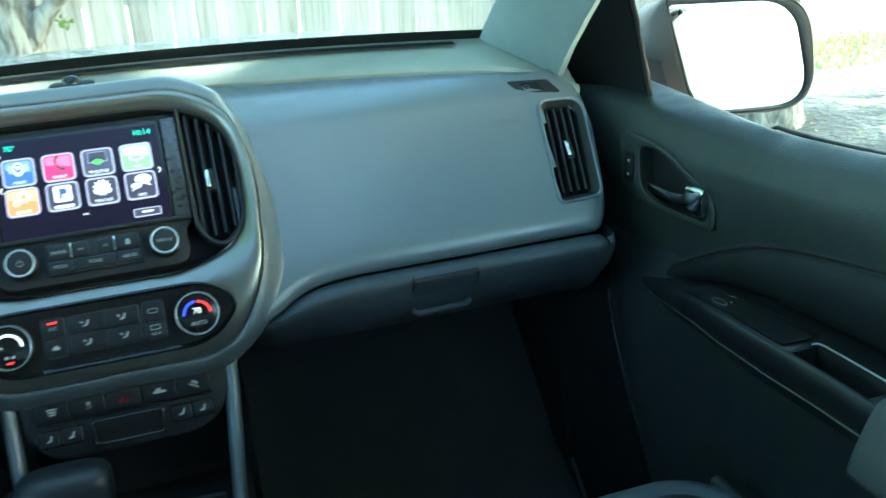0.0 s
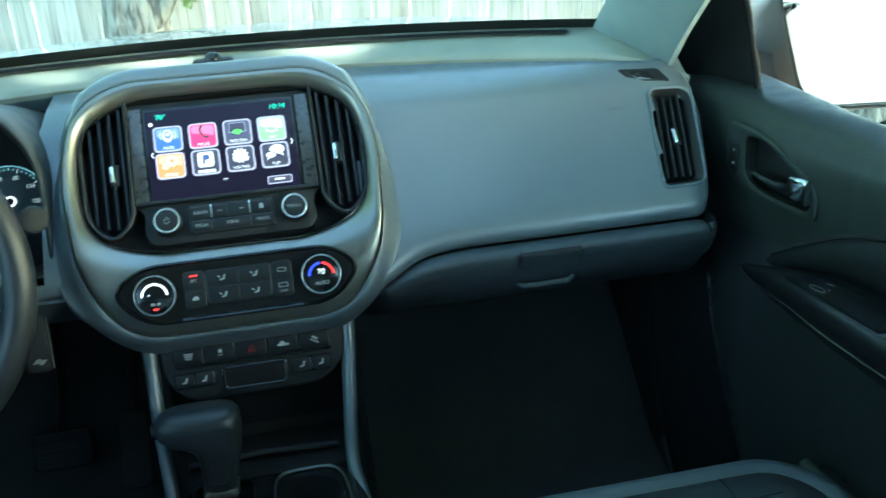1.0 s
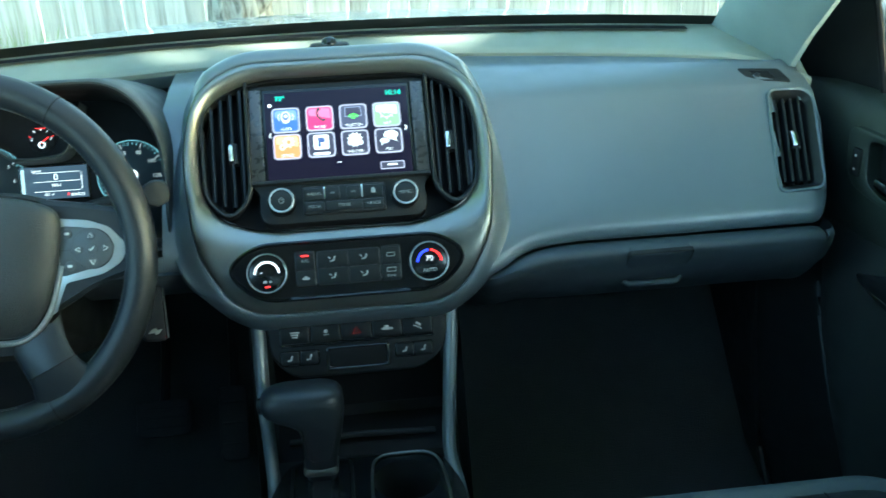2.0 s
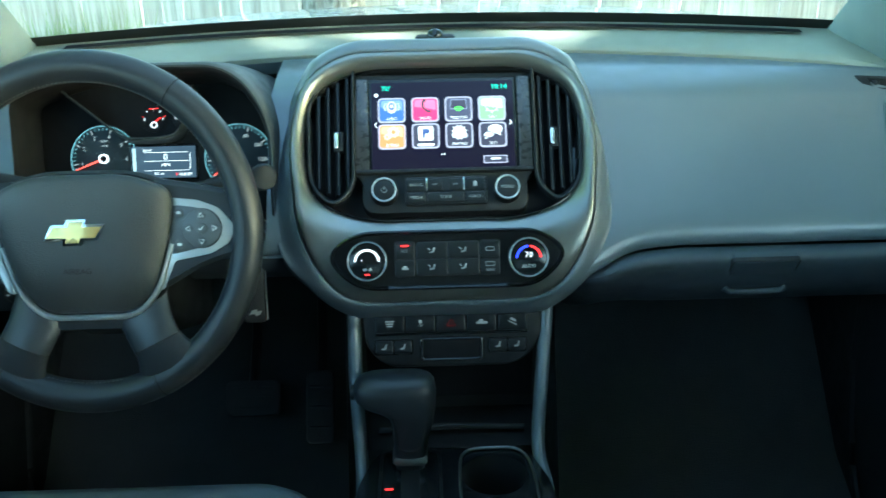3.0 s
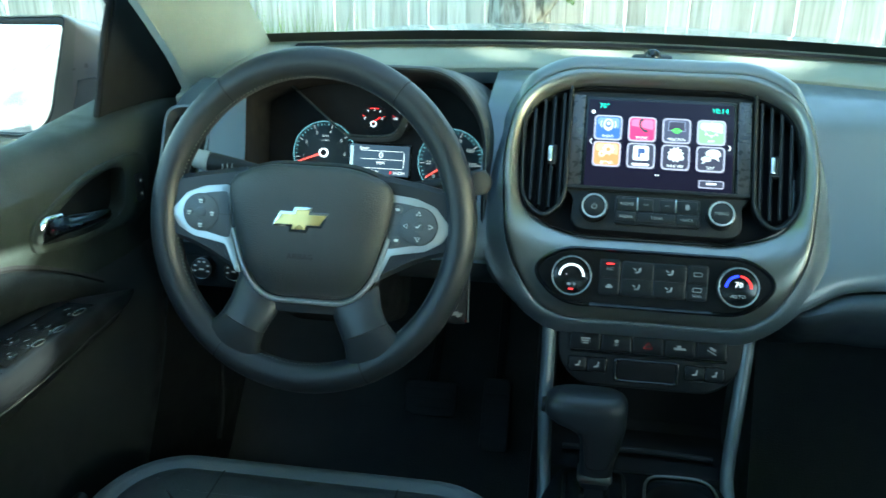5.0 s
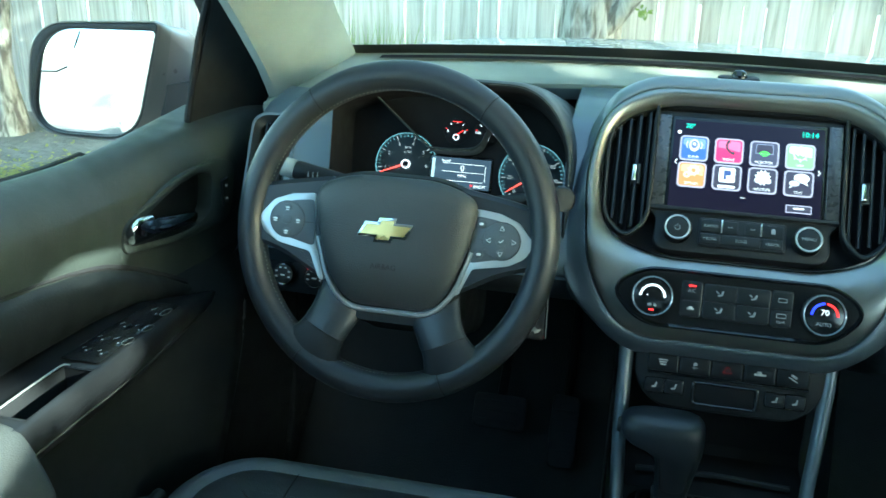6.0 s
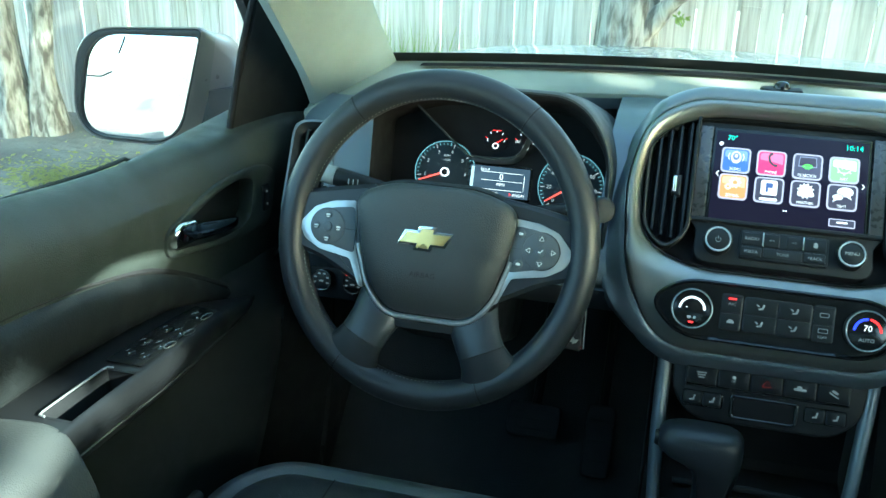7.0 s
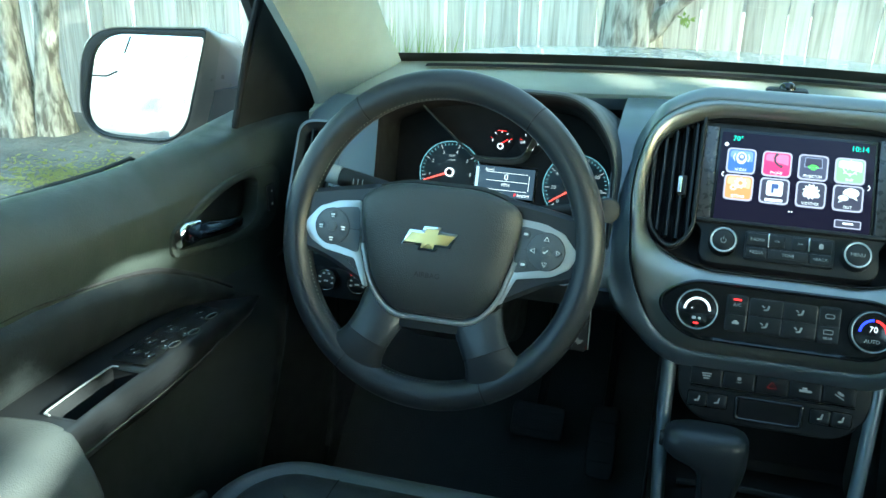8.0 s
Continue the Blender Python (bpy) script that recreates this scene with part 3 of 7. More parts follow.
def build_infotainment():
    t = thing("touchscreen_unit", "glossy black touchscreen with lit app tiles above its knobs", "touchscreen", STACK @ Matrix.Translation((-0.001, -0.002, -0.012)))
    part("fascia", slab(rpoly([(-0.112, 0.052, 0.006), (-0.112, -0.072, 0.004), (-0.098, -0.085, 0.006), (-0.100, -0.124, 0.02), (0.100, -0.124, 0.02), (0.098, -0.085, 0.006), (0.112, -0.072, 0.004), (0.112, 0.052, 0.006)]), -0.025, -0.004, 0.002), BLACK, t)
    for s in (-1, 1):
        part("side_strip", slab(rrect(0.016, 0.118, 0.002, s * 0.0985, -0.014), -0.004, 0.0005, 0.001), STRIP, t, "brushed dark grey strip beside the screen")
    scr = part("screen", slab(rrect(0.178, 0.116, 0.002, -0.0005, -0.014), -0.004, -0.0008, 0.0006), GLOSS, t, "dark glossy lit touchscreen")
    part("display", slab(rrect(0.172, 0.110, 0.001, -0.0005, -0.0155), -0.0006, -0.0002, 0.0001), L_SCREEN, scr)
    cols = [(-0.0005 - 0.0615 + 0.0405 * k) for k in range(4)]
    rim = lamp("tile_rim", (0.60, 0.58, 0.78), 0.32)
    dark = lamp("tile_dark", (0.10, 0.10, 0.16), 0.25)
    faces = [lamp("tile_blue", (0.08, 0.17, 0.75), 0.42), lamp("tile_red", (0.85, 0.04, 0.16), 0.55), lamp("tile_slate", (0.12, 0.13, 0.22), 0.3), lamp("tile_green", (0.34, 0.60, 0.32), 0.42),
             lamp("tile_orange", (0.95, 0.24, 0.10), 0.55), dark, dark, dark]
    words = ["AUDIO", "PHONE", "PROJECTION", "NAV", "SETTINGS", None, "WEATHER", "TEXT"]
    sun_y = lamp("tile_sun", (1.0, 0.72, 0.35), 0.7)
    green = lamp("tile_arc", (0.2, 0.9, 0.1), 0.6)
    pale = lamp("tile_pale", (0.78, 0.82, 0.95), 0.42)
    gear = lamp("tile_gear", (1.0, 0.50, 0.42), 0.62)
    for i in range(8):
        x, y = cols[i % 4], (0.0035 if i < 4 else -0.0300)
        chip(scr, x, y, 0.0335, faces[i], rim)
        if words[i]:
            lettering(words[i], 0.0048, L_WHITE, scr, x, y - 0.0113, 0.0018, wide=0.85 if len(words[i]) < 8 else 0.72)
        else:
            bar("printed_bar", 0.020, 0.0034, L_WHITE, scr, x, y - 0.0115, 0.0016, 0.0003)
        yy = y + 0.0035
        def disc(cx, cy, rx, ry, material, z0=0.0014, z1=0.0018, n=22):
            part("icon", slab([(cx + rx * math.cos(q), cy + ry * math.sin(q)) for q in np.linspace(0, 2 * math.pi, n, endpoint=False)], z0, z1, 0.0001), material, scr)
        def stroke(pts, r, material, z=0.0018):
            part("icon", tube([(px, py, z) for px, py in pts], r, 6), material, scr)
        def sheen(material):
            part("tile_sheen", slab(rpoly([(x - 0.0130, y + 0.0125, 0.004), (x + 0.0130, y + 0.0125, 0.004), (x + 0.0130, y - 0.001, 0.002), (x, y + 0.0022, 0.020), (x - 0.0130, y + 0.0035, 0.002)][::-1], 5), 0.0013, 0.00152, 0.00005), material, scr)
        if i == 0:
            sheen(lamp("tile_blue_sheen", (0.20, 0.30, 0.82), 0.50))
            disc(x, yy, 0.0060, 0.0078, pale)
            disc(x, yy + 0.0010, 0.0040, 0.0048, lamp("tile_speaker", (0.20, 0.26, 0.50), 0.35), 0.0016, 0.0020)
            disc(x, yy + 0.0016, 0.0018, 0.0020, L_WHITE, 0.0018, 0.0022)
            for q in (-1, 1):
                stroke([(x + q * 0.0075, yy + 0.005), (x + q * 0.0092, yy + 0.0005), (x + q * 0.0075, yy - 0.004)], 0.0006, pale)
        elif i == 1:
            sheen(lamp("tile_red_sheen", (0.95, 0.14, 0.28), 0.62))
            stroke([(x - 0.0010, yy + 0.0088), (x - 0.0030, yy + 0.0045), (x - 0.0022, yy - 0.0010), (x + 0.0018, yy - 0.0052), (x + 0.0050, yy - 0.0064)], 0.0014, dark)
            disc(x - 0.0008, yy + 0.0082, 0.0022, 0.0018, dark)
            disc(x + 0.0048, yy - 0.0060, 0.0024, 0.0018, dark)
        elif i == 2:
            part("icon", slab(rpoly([(x - 0.0105, yy - 0.0040, 0.001), (x + 0.0105, yy - 0.0040, 0.001), (x + 0.0095, yy + 0.0085, 0.001), (x - 0.0095, yy + 0.0085, 0.001)], 4), 0.0014, 0.0017, 0.0001), lamp("tile_plate", (0.30, 0.33, 0.50), 0.40), scr)
            part("icon", slab(rpoly([(x - 0.0095, yy - 0.0030, 0.001), (x + 0.0095, yy - 0.0030, 0.001), (x + 0.0087, yy + 0.0075, 0.001), (x - 0.0087, yy + 0.0075, 0.001)], 4), 0.0016, 0.0019, 0.0001), dark, scr)
            for q in (0.0025, 0.0048, 0.0070):
                stroke([(x + q * math.cos(w), yy - 0.0082 + q * math.sin(w)) for w in np.linspace(0.65, 2.5, 8)], 0.0006, green, 0.0021)
        elif i == 3:
            sheen(lamp("tile_green_sheen", (0.55, 0.80, 0.52), 0.60))
            part("icon", bezel(circle(0.0082, x, yy, 24), circle(0.0070, x, yy, 24), 0.0014, 0.0019, 0.0014, 0.0003), pale, scr)
            for w in range(8):
                a_ = w * math.pi / 4
                stroke([(x + 0.0066 * math.cos(a_), yy + 0.0066 * math.sin(a_)), (x + 0.0102 * math.cos(a_), yy + 0.0102 * math.sin(a_))], 0.0007, pale)
            lettering("N", 0.0095, L_WHITE, scr, x, yy, 0.0019)
        elif i == 4:
            sheen(lamp("tile_orange_sheen", (1.0, 0.40, 0.22), 0.62))
            for gx, gy, gr in ((x + 0.0018, yy + 0.0020, 0.0074), (x - 0.0058, yy - 0.0040, 0.0042)):
                pts = [(gx + gr * (1.0 if k % 4 < 2 else 0.78) * math.cos(k / 36 * 2 * math.pi), gy + gr * (1.0 if k % 4 < 2 else 0.78) * math.sin(k / 36 * 2 * math.pi)) for k in range(36)]
                part("icon", slab(pts, 0.0014, 0.0018, 0.0001), gear, scr)
                disc(gx, gy, gr * 0.36, gr * 0.36, faces[4], 0.0016, 0.0020)
        elif i == 5:
            part("icon", slab(rrect(0.0185, 0.0185, 0.003, x, yy - 0.0005), 0.0014, 0.0018, 0.0002), L_WHITE, scr)
            part("icon", slab(rrect(0.0030, 0.0115, 0.0006, x - 0.0022, yy - 0.0005), 0.0016, 0.0020, 0.0001), lamp("tile_ink", (0.10, 0.16, 0.42), 0.30), scr)
            part("icon", slab(rrect(0.0062, 0.0062, 0.0022, x + 0.0014, yy + 0.0021), 0.0016, 0.0020, 0.0001), lamp("tile_ink", (0.10, 0.16, 0.42), 0.30), scr)
        elif i == 6:
            pts = [(x + (0.0100 if k % 2 else 0.0072) * math.cos(k / 24 * 2 * math.pi), yy + (0.0100 if k % 2 else 0.0072) * math.sin(k / 24 * 2 * math.pi)) for k in range(24)]
            part("icon", slab(pts, 0.0014, 0.0017, 0.0001), L_WHITE, scr)
            disc(x, yy + 0.0008, 0.0055, 0.0055, sun_y, 0.0015, 0.0019)
            for cx_, cy_, cr in ((x - 0.0050, yy - 0.0040, 0.0040), (x + 0.0004, yy - 0.0026, 0.0052), (x + 0.0062, yy - 0.0044, 0.0036)):
                disc(cx_, cy_, cr, cr * 0.80, pale, 0.0016, 0.0021)
        elif i == 7:
            disc(x + 0.0030, yy + 0.0032, 0.0088, 0.0058, L_WHITE)
            part("icon", slab([(x + 0.0080, yy - 0.0005), (x + 0.0105, yy - 0.0058), (x + 0.0040, yy - 0.0022)], 0.0014, 0.0017, 0.0001), L_WHITE, scr)
            disc(x - 0.0048, yy - 0.0036, 0.0066, 0.0042, dark, 0.0016, 0.0020)
            disc(x - 0.0050, yy - 0.0038, 0.0058, 0.0035, pale, 0.0018, 0.0022)
            part("icon", slab([(x - 0.0090, yy - 0.0055), (x - 0.0102, yy - 0.0100), (x - 0.0045, yy - 0.0068)], 0.0014, 0.0019, 0.0001), pale, scr)
    lettering("70\u00b0", 0.0086, L_TEAL, scr, -0.068, 0.0315, 0.0003)
    lettering("10:14", 0.0090, L_TEAL, scr, 0.069, 0.0315, 0.0003)
    bar("mute_mark", 0.0045, 0.0045, L_WHITE, scr, -0.0805, 0.0235, 0.0, turn=45)
    for s in (-1, 1):
        bar("arrow", 0.0012, 0.0042, L_WHITE, scr, s * 0.0815, -0.0130, 0.0, turn=35 * s)
        bar("arrow", 0.0012, 0.0042, L_WHITE, scr, s * 0.0815, -0.0162, 0.0, turn=-35 * s)
    for k in (0, 1):
        bar("page_dot", 0.0018, 0.0016, L_WHITE, scr, -0.003 + 0.003 * k, -0.0530, 0.0)
    part("tray_button", slab(rrect(0.029, 0.0098, 0.0015, 0.0615, -0.0610), 0.0, 0.0006, 0.0002), rim, scr)
    part("tray_button", slab(rrect(0.0265, 0.0074, 0.001, 0.0615, -0.0610), 0.0005, 0.0009, 0.0002), dark, scr)
    bar("printed_bar", 0.012, 0.0022, L_WHITE, scr, 0.0615, -0.0605, 0.0009)
    part("bottom_lip", slab(rrect(0.214, 0.005, 0.002, 0, -0.0735), -0.004, 0.003, 0.0015), BLACK, t)
    # knobs and keys below
    for x, word in ((-0.0725, None), (0.0735, "MENU")):
        k = part("knob", slab(circle(0.0165, x, -0.0985, 40), -0.004, 0.010, 0.002), BLACK, t)
        part("knob_ring", bezel(circle(0.0150, x, -0.0985, 40), circle(0.0127, x, -0.0985, 40), 0.007, 0.0114, 0.008, 0.0009), SILVER, k, "bright chrome ring")
        part("knob_cap", slab(circle(0.0124, x, -0.0985, 40), 0.006, 0.0102, 0.001), BUTTON, k)
        if word:
            lettering(word, 0.0058, LEGEND, k, x, -0.0985, 0.0104)
        else:
            part("power_mark", tube([(x + 0.003 * math.sin(a), -0.0990 + 0.003 * math.cos(a), 0.0104) for a in np.linspace(0.6, 5.68, 12)], 0.0004, 5), LEGEND, k)
            bar("power_mark", 0.0007, 0.004, LEGEND, k, x, -0.0965, 0.0102)
    pad_keys = part("key_panel", slab(rrect(0.098, 0.034, 0.004, 0.001, -0.0985), -0.004, 0.001, 0.001), BUTTON, t)
    for (x, y, w, h, word) in ((-0.0345, -0.0915, 0.024, 0.016, "RADIO"), (-0.0345, -0.1070, 0.024, 0.013, "MEDIA"), (-0.0125, -0.0915, 0.018, 0.016, "<<"), (0.0125, -0.0915, 0.018, 0.016, ">>"),
                               (0.0355, -0.0915, 0.024, 0.016, None), (0.0005, -0.1070, 0.044, 0.013, "TONE"), (0.0355, -0.1070, 0.024, 0.013, "<BACK")):
        k = part("key", slab(rrect(w - 0.001, h - 0.001, 0.0015, x, y), 0.0005, 0.0022, 0.0008), BUTTON, pad_keys)
        if word:
            lettering(word, 0.0052, LEGEND, k, x, y, 0.0023)
        else:
            bar("home_mark", 0.005, 0.004, LEGEND, k, x, y - 0.001, 0.0021)
            bar("home_mark", 0.0045, 0.0045, LEGEND, k, x, y + 0.0012, 0.0021, turn=45)
    for x in (-0.0222, 0.0222):
        part("chrome_bar", slab(rrect(0.0022, 0.0165, 0.0008, x, -0.0910), 0.0010, 0.0034, 0.0006), CHROME, pad_keys, "small chrome divider")
build_infotainment()

def build_climate():
    t = thing("climate_panel", "black climate control panel with two chrome-ringed dials", "climate control", STACK @ Matrix.Translation((-0.0015, -0.186, -0.0020)) @ Matrix.Rotation(radians(12.5), 4, "X"))
    lens = rpoly([(-0.1415, 0.006, 0.022), (-0.106, -0.0325, 0.035), (0.106, -0.0325, 0.035), (0.1415, 0.006, 0.022), (0.106, 0.0325, 0.035), (-0.106, 0.0325, 0.035)], 8)
    bm = bmesh.new()
    loft(bm, [at_z(offset(lens, 0.002), -0.012), at_z(offset(lens, 0.002), 0.0025), at_z(lens, 0.004), at_z(offset(lens, -0.003), 0.001)], cap1=True)
    part("fascia", bm, GLOSS, t)
    for x, kind_ in ((-0.0925, "fan"), (0.0935, "heat")):
        k = part("dial", slab(circle(0.0235, x, 0, 48), 0.0, 0.0105, 0.003), BLACK, t)
        part("dial_ring", bezel(circle(0.0226, x, 0, 48), circle(0.0213, x, 0, 48), 0.009, 0.0138, 0.009, 0.0006), SILVER, k, "bright chrome ring")
        part("dial_face", slab(circle(0.0206, x, 0, 48), 0.006, 0.0115, 0.001), GLOSS, k)
        def arc(a0, a1, mm, r0=0.0124, r1=0.0150, yy=-0.001):
            bm = bmesh.new()
            loft(bm, [[(x + r * math.cos(radians(a)), yy + r * math.sin(radians(a)), z) for r, z in ((r0, 0.0114), (r0, 0.0121), (r1, 0.0121), (r1, 0.0114))] for a in np.linspace(a0, a1, 16)], cap0=True, cap1=True)
            part("lit_arc", bm, mm, k)
        if kind_ == "fan":
            arc(2, 178, L_WHITE)
            bar("lit_mark", 0.0014, 0.0014, L_WHITE, k, x - 0.006, 0.001, 0.0115)
            bar("lit_mark", 0.006, 0.002, L_RED, k, x, -0.0155, 0.0115)
            bar("fan_mark", 0.0045, 0.0030, LEGEND, k, x - 0.0025, -0.0098, 0.0115)
            bar("fan_mark", 0.0030, 0.0030, LEGEND, k, x + 0.0035, -0.0098, 0.0115)
        else:
            arc(92, 178, L_BLUE)
            arc(2, 84, L_RED)
            lettering("70", 0.0092, L_WHITE, k, x, 0.0025, 0.0117)
            lettering("AUTO", 0.0058, LEGEND, k, x, -0.0105, 0.0117)
    pad_ = part("key_panel", slab(rrect(0.0735, 0.040, 0.004, 0.0005, 0.001), 0.0, 0.0020, 0.001), BUTTON, t)
    side = part("key_panel", slab(rrect(0.024, 0.042, 0.004, -0.0492, 0.001), 0.0, 0.0018, 0.001), BUTTON, t)
    far = part("key_panel", slab(rrect(0.0235, 0.042, 0.004, 0.0495, 0.001), 0.0, 0.0018, 0.001), BUTTON, t)
    def key(parent, x, y, w, h, word=None):
        k = part("key", slab(rrect(w, h, 0.002, x, y), 0.001, 0.0029, 0.0006), BUTTON, parent)
        if word:
            lettering(word, 0.0055, LEGEND, k, x, y, 0.0030)
        else:
            # a seated figure's seat and an airflow arrow, as plain strokes
            bar("airflow_mark", 0.0022, 0.0060, LEGEND, k, x + 0.002, y + 0.0005, 0.0028, turn=-18)
            bar("airflow_mark", 0.0050, 0.0018, LEGEND, k, x - 0.0005, y - 0.0020, 0.0028, turn=12)
            bar("airflow_mark", 0.0040, 0.0014, LEGEND, k, x - 0.0035, y + 0.0015, 0.0028, turn=-35)
        return k
    for x in (-0.0177, 0.0187):
        for y in (0.0107, -0.0087):
            key(pad_, x, y, 0.0352, 0.0185)
    key(side, -0.0492, 0.0105, 0.0215, 0.019, "A/C")
    bar("lit_mark", 0.009, 0.0022, L_RED, side, -0.0492, 0.0165, 0.0036)
    k = key(side, -0.0492, -0.0095, 0.0215, 0.018, " ")
    bar("car_mark", 0.008, 0.0026, LEGEND, k, -0.0492, -0.0100, 0.0036)
    bar("car_mark", 0.0045, 0.0022, LEGEND, k, -0.0492, -0.0080, 0.0036)
    k = key(far, 0.0495, 0.0105, 0.0215, 0.019, " ")
    part("demist_mark", bezel(rpoly([(0.0449, 0.0085, 0.001), (0.0541, 0.0085, 0.001), (0.0551, 0.0135, 0.003), (0.0439, 0.0135, 0.003)], 4), rpoly([(0.0457, 0.0093, 0.001), (0.0533, 0.0093, 0.001), (0.0541, 0.0127, 0.003), (0.0449, 0.0127, 0.003)], 4), 0.0034, 0.0039, 0.0034, 0.0002), LEGEND, k)
    k = key(far, 0.0495, -0.0095, 0.0215, 0.018, " ")
    part("demist_mark", bezel(rrect(0.0105, 0.0052, 0.001, 0.0495, -0.0065, 4), rrect(0.0090, 0.0037, 0.001, 0.0495, -0.0065, 4), 0.0034, 0.0039, 0.0034, 0.0002), LEGEND, k)
    lettering("REAR", 0.0042, LEGEND, k, 0.0495, -0.0135, 0.0037)
build_climate()

# ---- switch panel below the pod ----
def build_switches():
    m = basis((0.007, 0.899, 0.592), 23)
    t = thing("switch_panel", "dark lower switch panel with two rows of marked keys", "switch panel", m)
    base = rpoly([(-0.108, 0.052, 0.004), (-0.106, -0.008, 0.02), (-0.080, -0.036, 0.025), (0.080, -0.036, 0.025), (0.110, -0.008, 0.02), (0.112, 0.052, 0.004)], 6)
    part("fascia", slab(base, -0.03, 0.002, 0.004), BLACK, t)
    for k in range(5):
        x = -0.074 + 0.037 * k
        b = part("rocker", slab(rrect(0.0360, 0.021, 0.002, x, 0.017), 0.001, 0.0073, 0.002), BUTTON, t)
        col = L_DIMRED if k == 2 else LEGEND
        if k == 0:
            for q in range(3):
                bar("printed_bar", 0.011 - 0.002 * q, 0.0017, col, b, x, 0.0205 - 0.0028 * q, 0.0076, 0.0003)
        elif k == 1:
            bar("printed_bar", 0.0045, 0.0040, col, b, x, 0.0195, 0.0076, 0.0003)
            lettering("OFF", 0.0036, col, b, x, 0.0150, 0.0079)
        elif k == 2:
            part("hazard_mark", tube([(x - 0.005, 0.014, 0.0078), (x + 0.005, 0.014, 0.0078), (x, 0.0215, 0.0078), (x - 0.005, 0.014, 0.0078)], 0.0006, 5), col, b)
        elif k == 3:
            bar("truck_mark", 0.014, 0.0028, col, b, x, 0.0165, 0.0076, 0.0003)
            bar("truck_mark", 0.0055, 0.0030, col, b, x - 0.001, 0.0192, 0.0076, 0.0003)
        else:
            bar("hill_mark", 0.012, 0.0014, col, b, x, 0.0155, 0.0076, 0.0003, turn=-28)
            bar("hill_mark", 0.0075, 0.0030, col, b, x + 0.001, 0.0193, 0.0076, 0.0003, turn=-28)
    part("shadow_line", slab(rrect(0.184, 0.003, 0.001, 0.001, 0.0045), 0.001, 0.005, 0.001), GLOSS, t)
    for x0 in (-0.0700, 0.0680):
        part("key_frame", slab(rrect(0.047, 0.0185, 0.004, x0, -0.011), 0.001, 0.0035, 0.001), GLOSS, t)
        for d in (-0.0113, 0.0113):
            b = part("heated_seat_key", slab(rrect(0.0220, 0.0165, 0.003, x0 + d, -0.011), 0.002, 0.0055, 0.0015), BUTTON, t)
            bar("seat_mark", 0.0020, 0.0065, LEGEND, b, x0 + d + 0.0016, -0.0100, 0.0055, 0.0003, turn=-15)
            bar("seat_mark", 0.0055, 0.0020, LEGEND, b, x0 + d - 0.0006, -0.0127, 0.0055, 0.0003, turn=8)
    outer, inner = rrect(0.078, 0.0285, 0.004, 0.000, -0.0145), rrect(0.067, 0.0215, 0.003, 0.000, -0.0145)
    part("slot_frame", bezel(outer, inner, 0.0, 0.0045, -0.012, 0.002), GLOSS, t)
    # near-black plate over the solid fascia, painting in the shade of a recess
    part("slot_shade", slab(offset(inner, 0.001), -0.014, 0.0024, 0.001), DEEP, t)
build_switches()

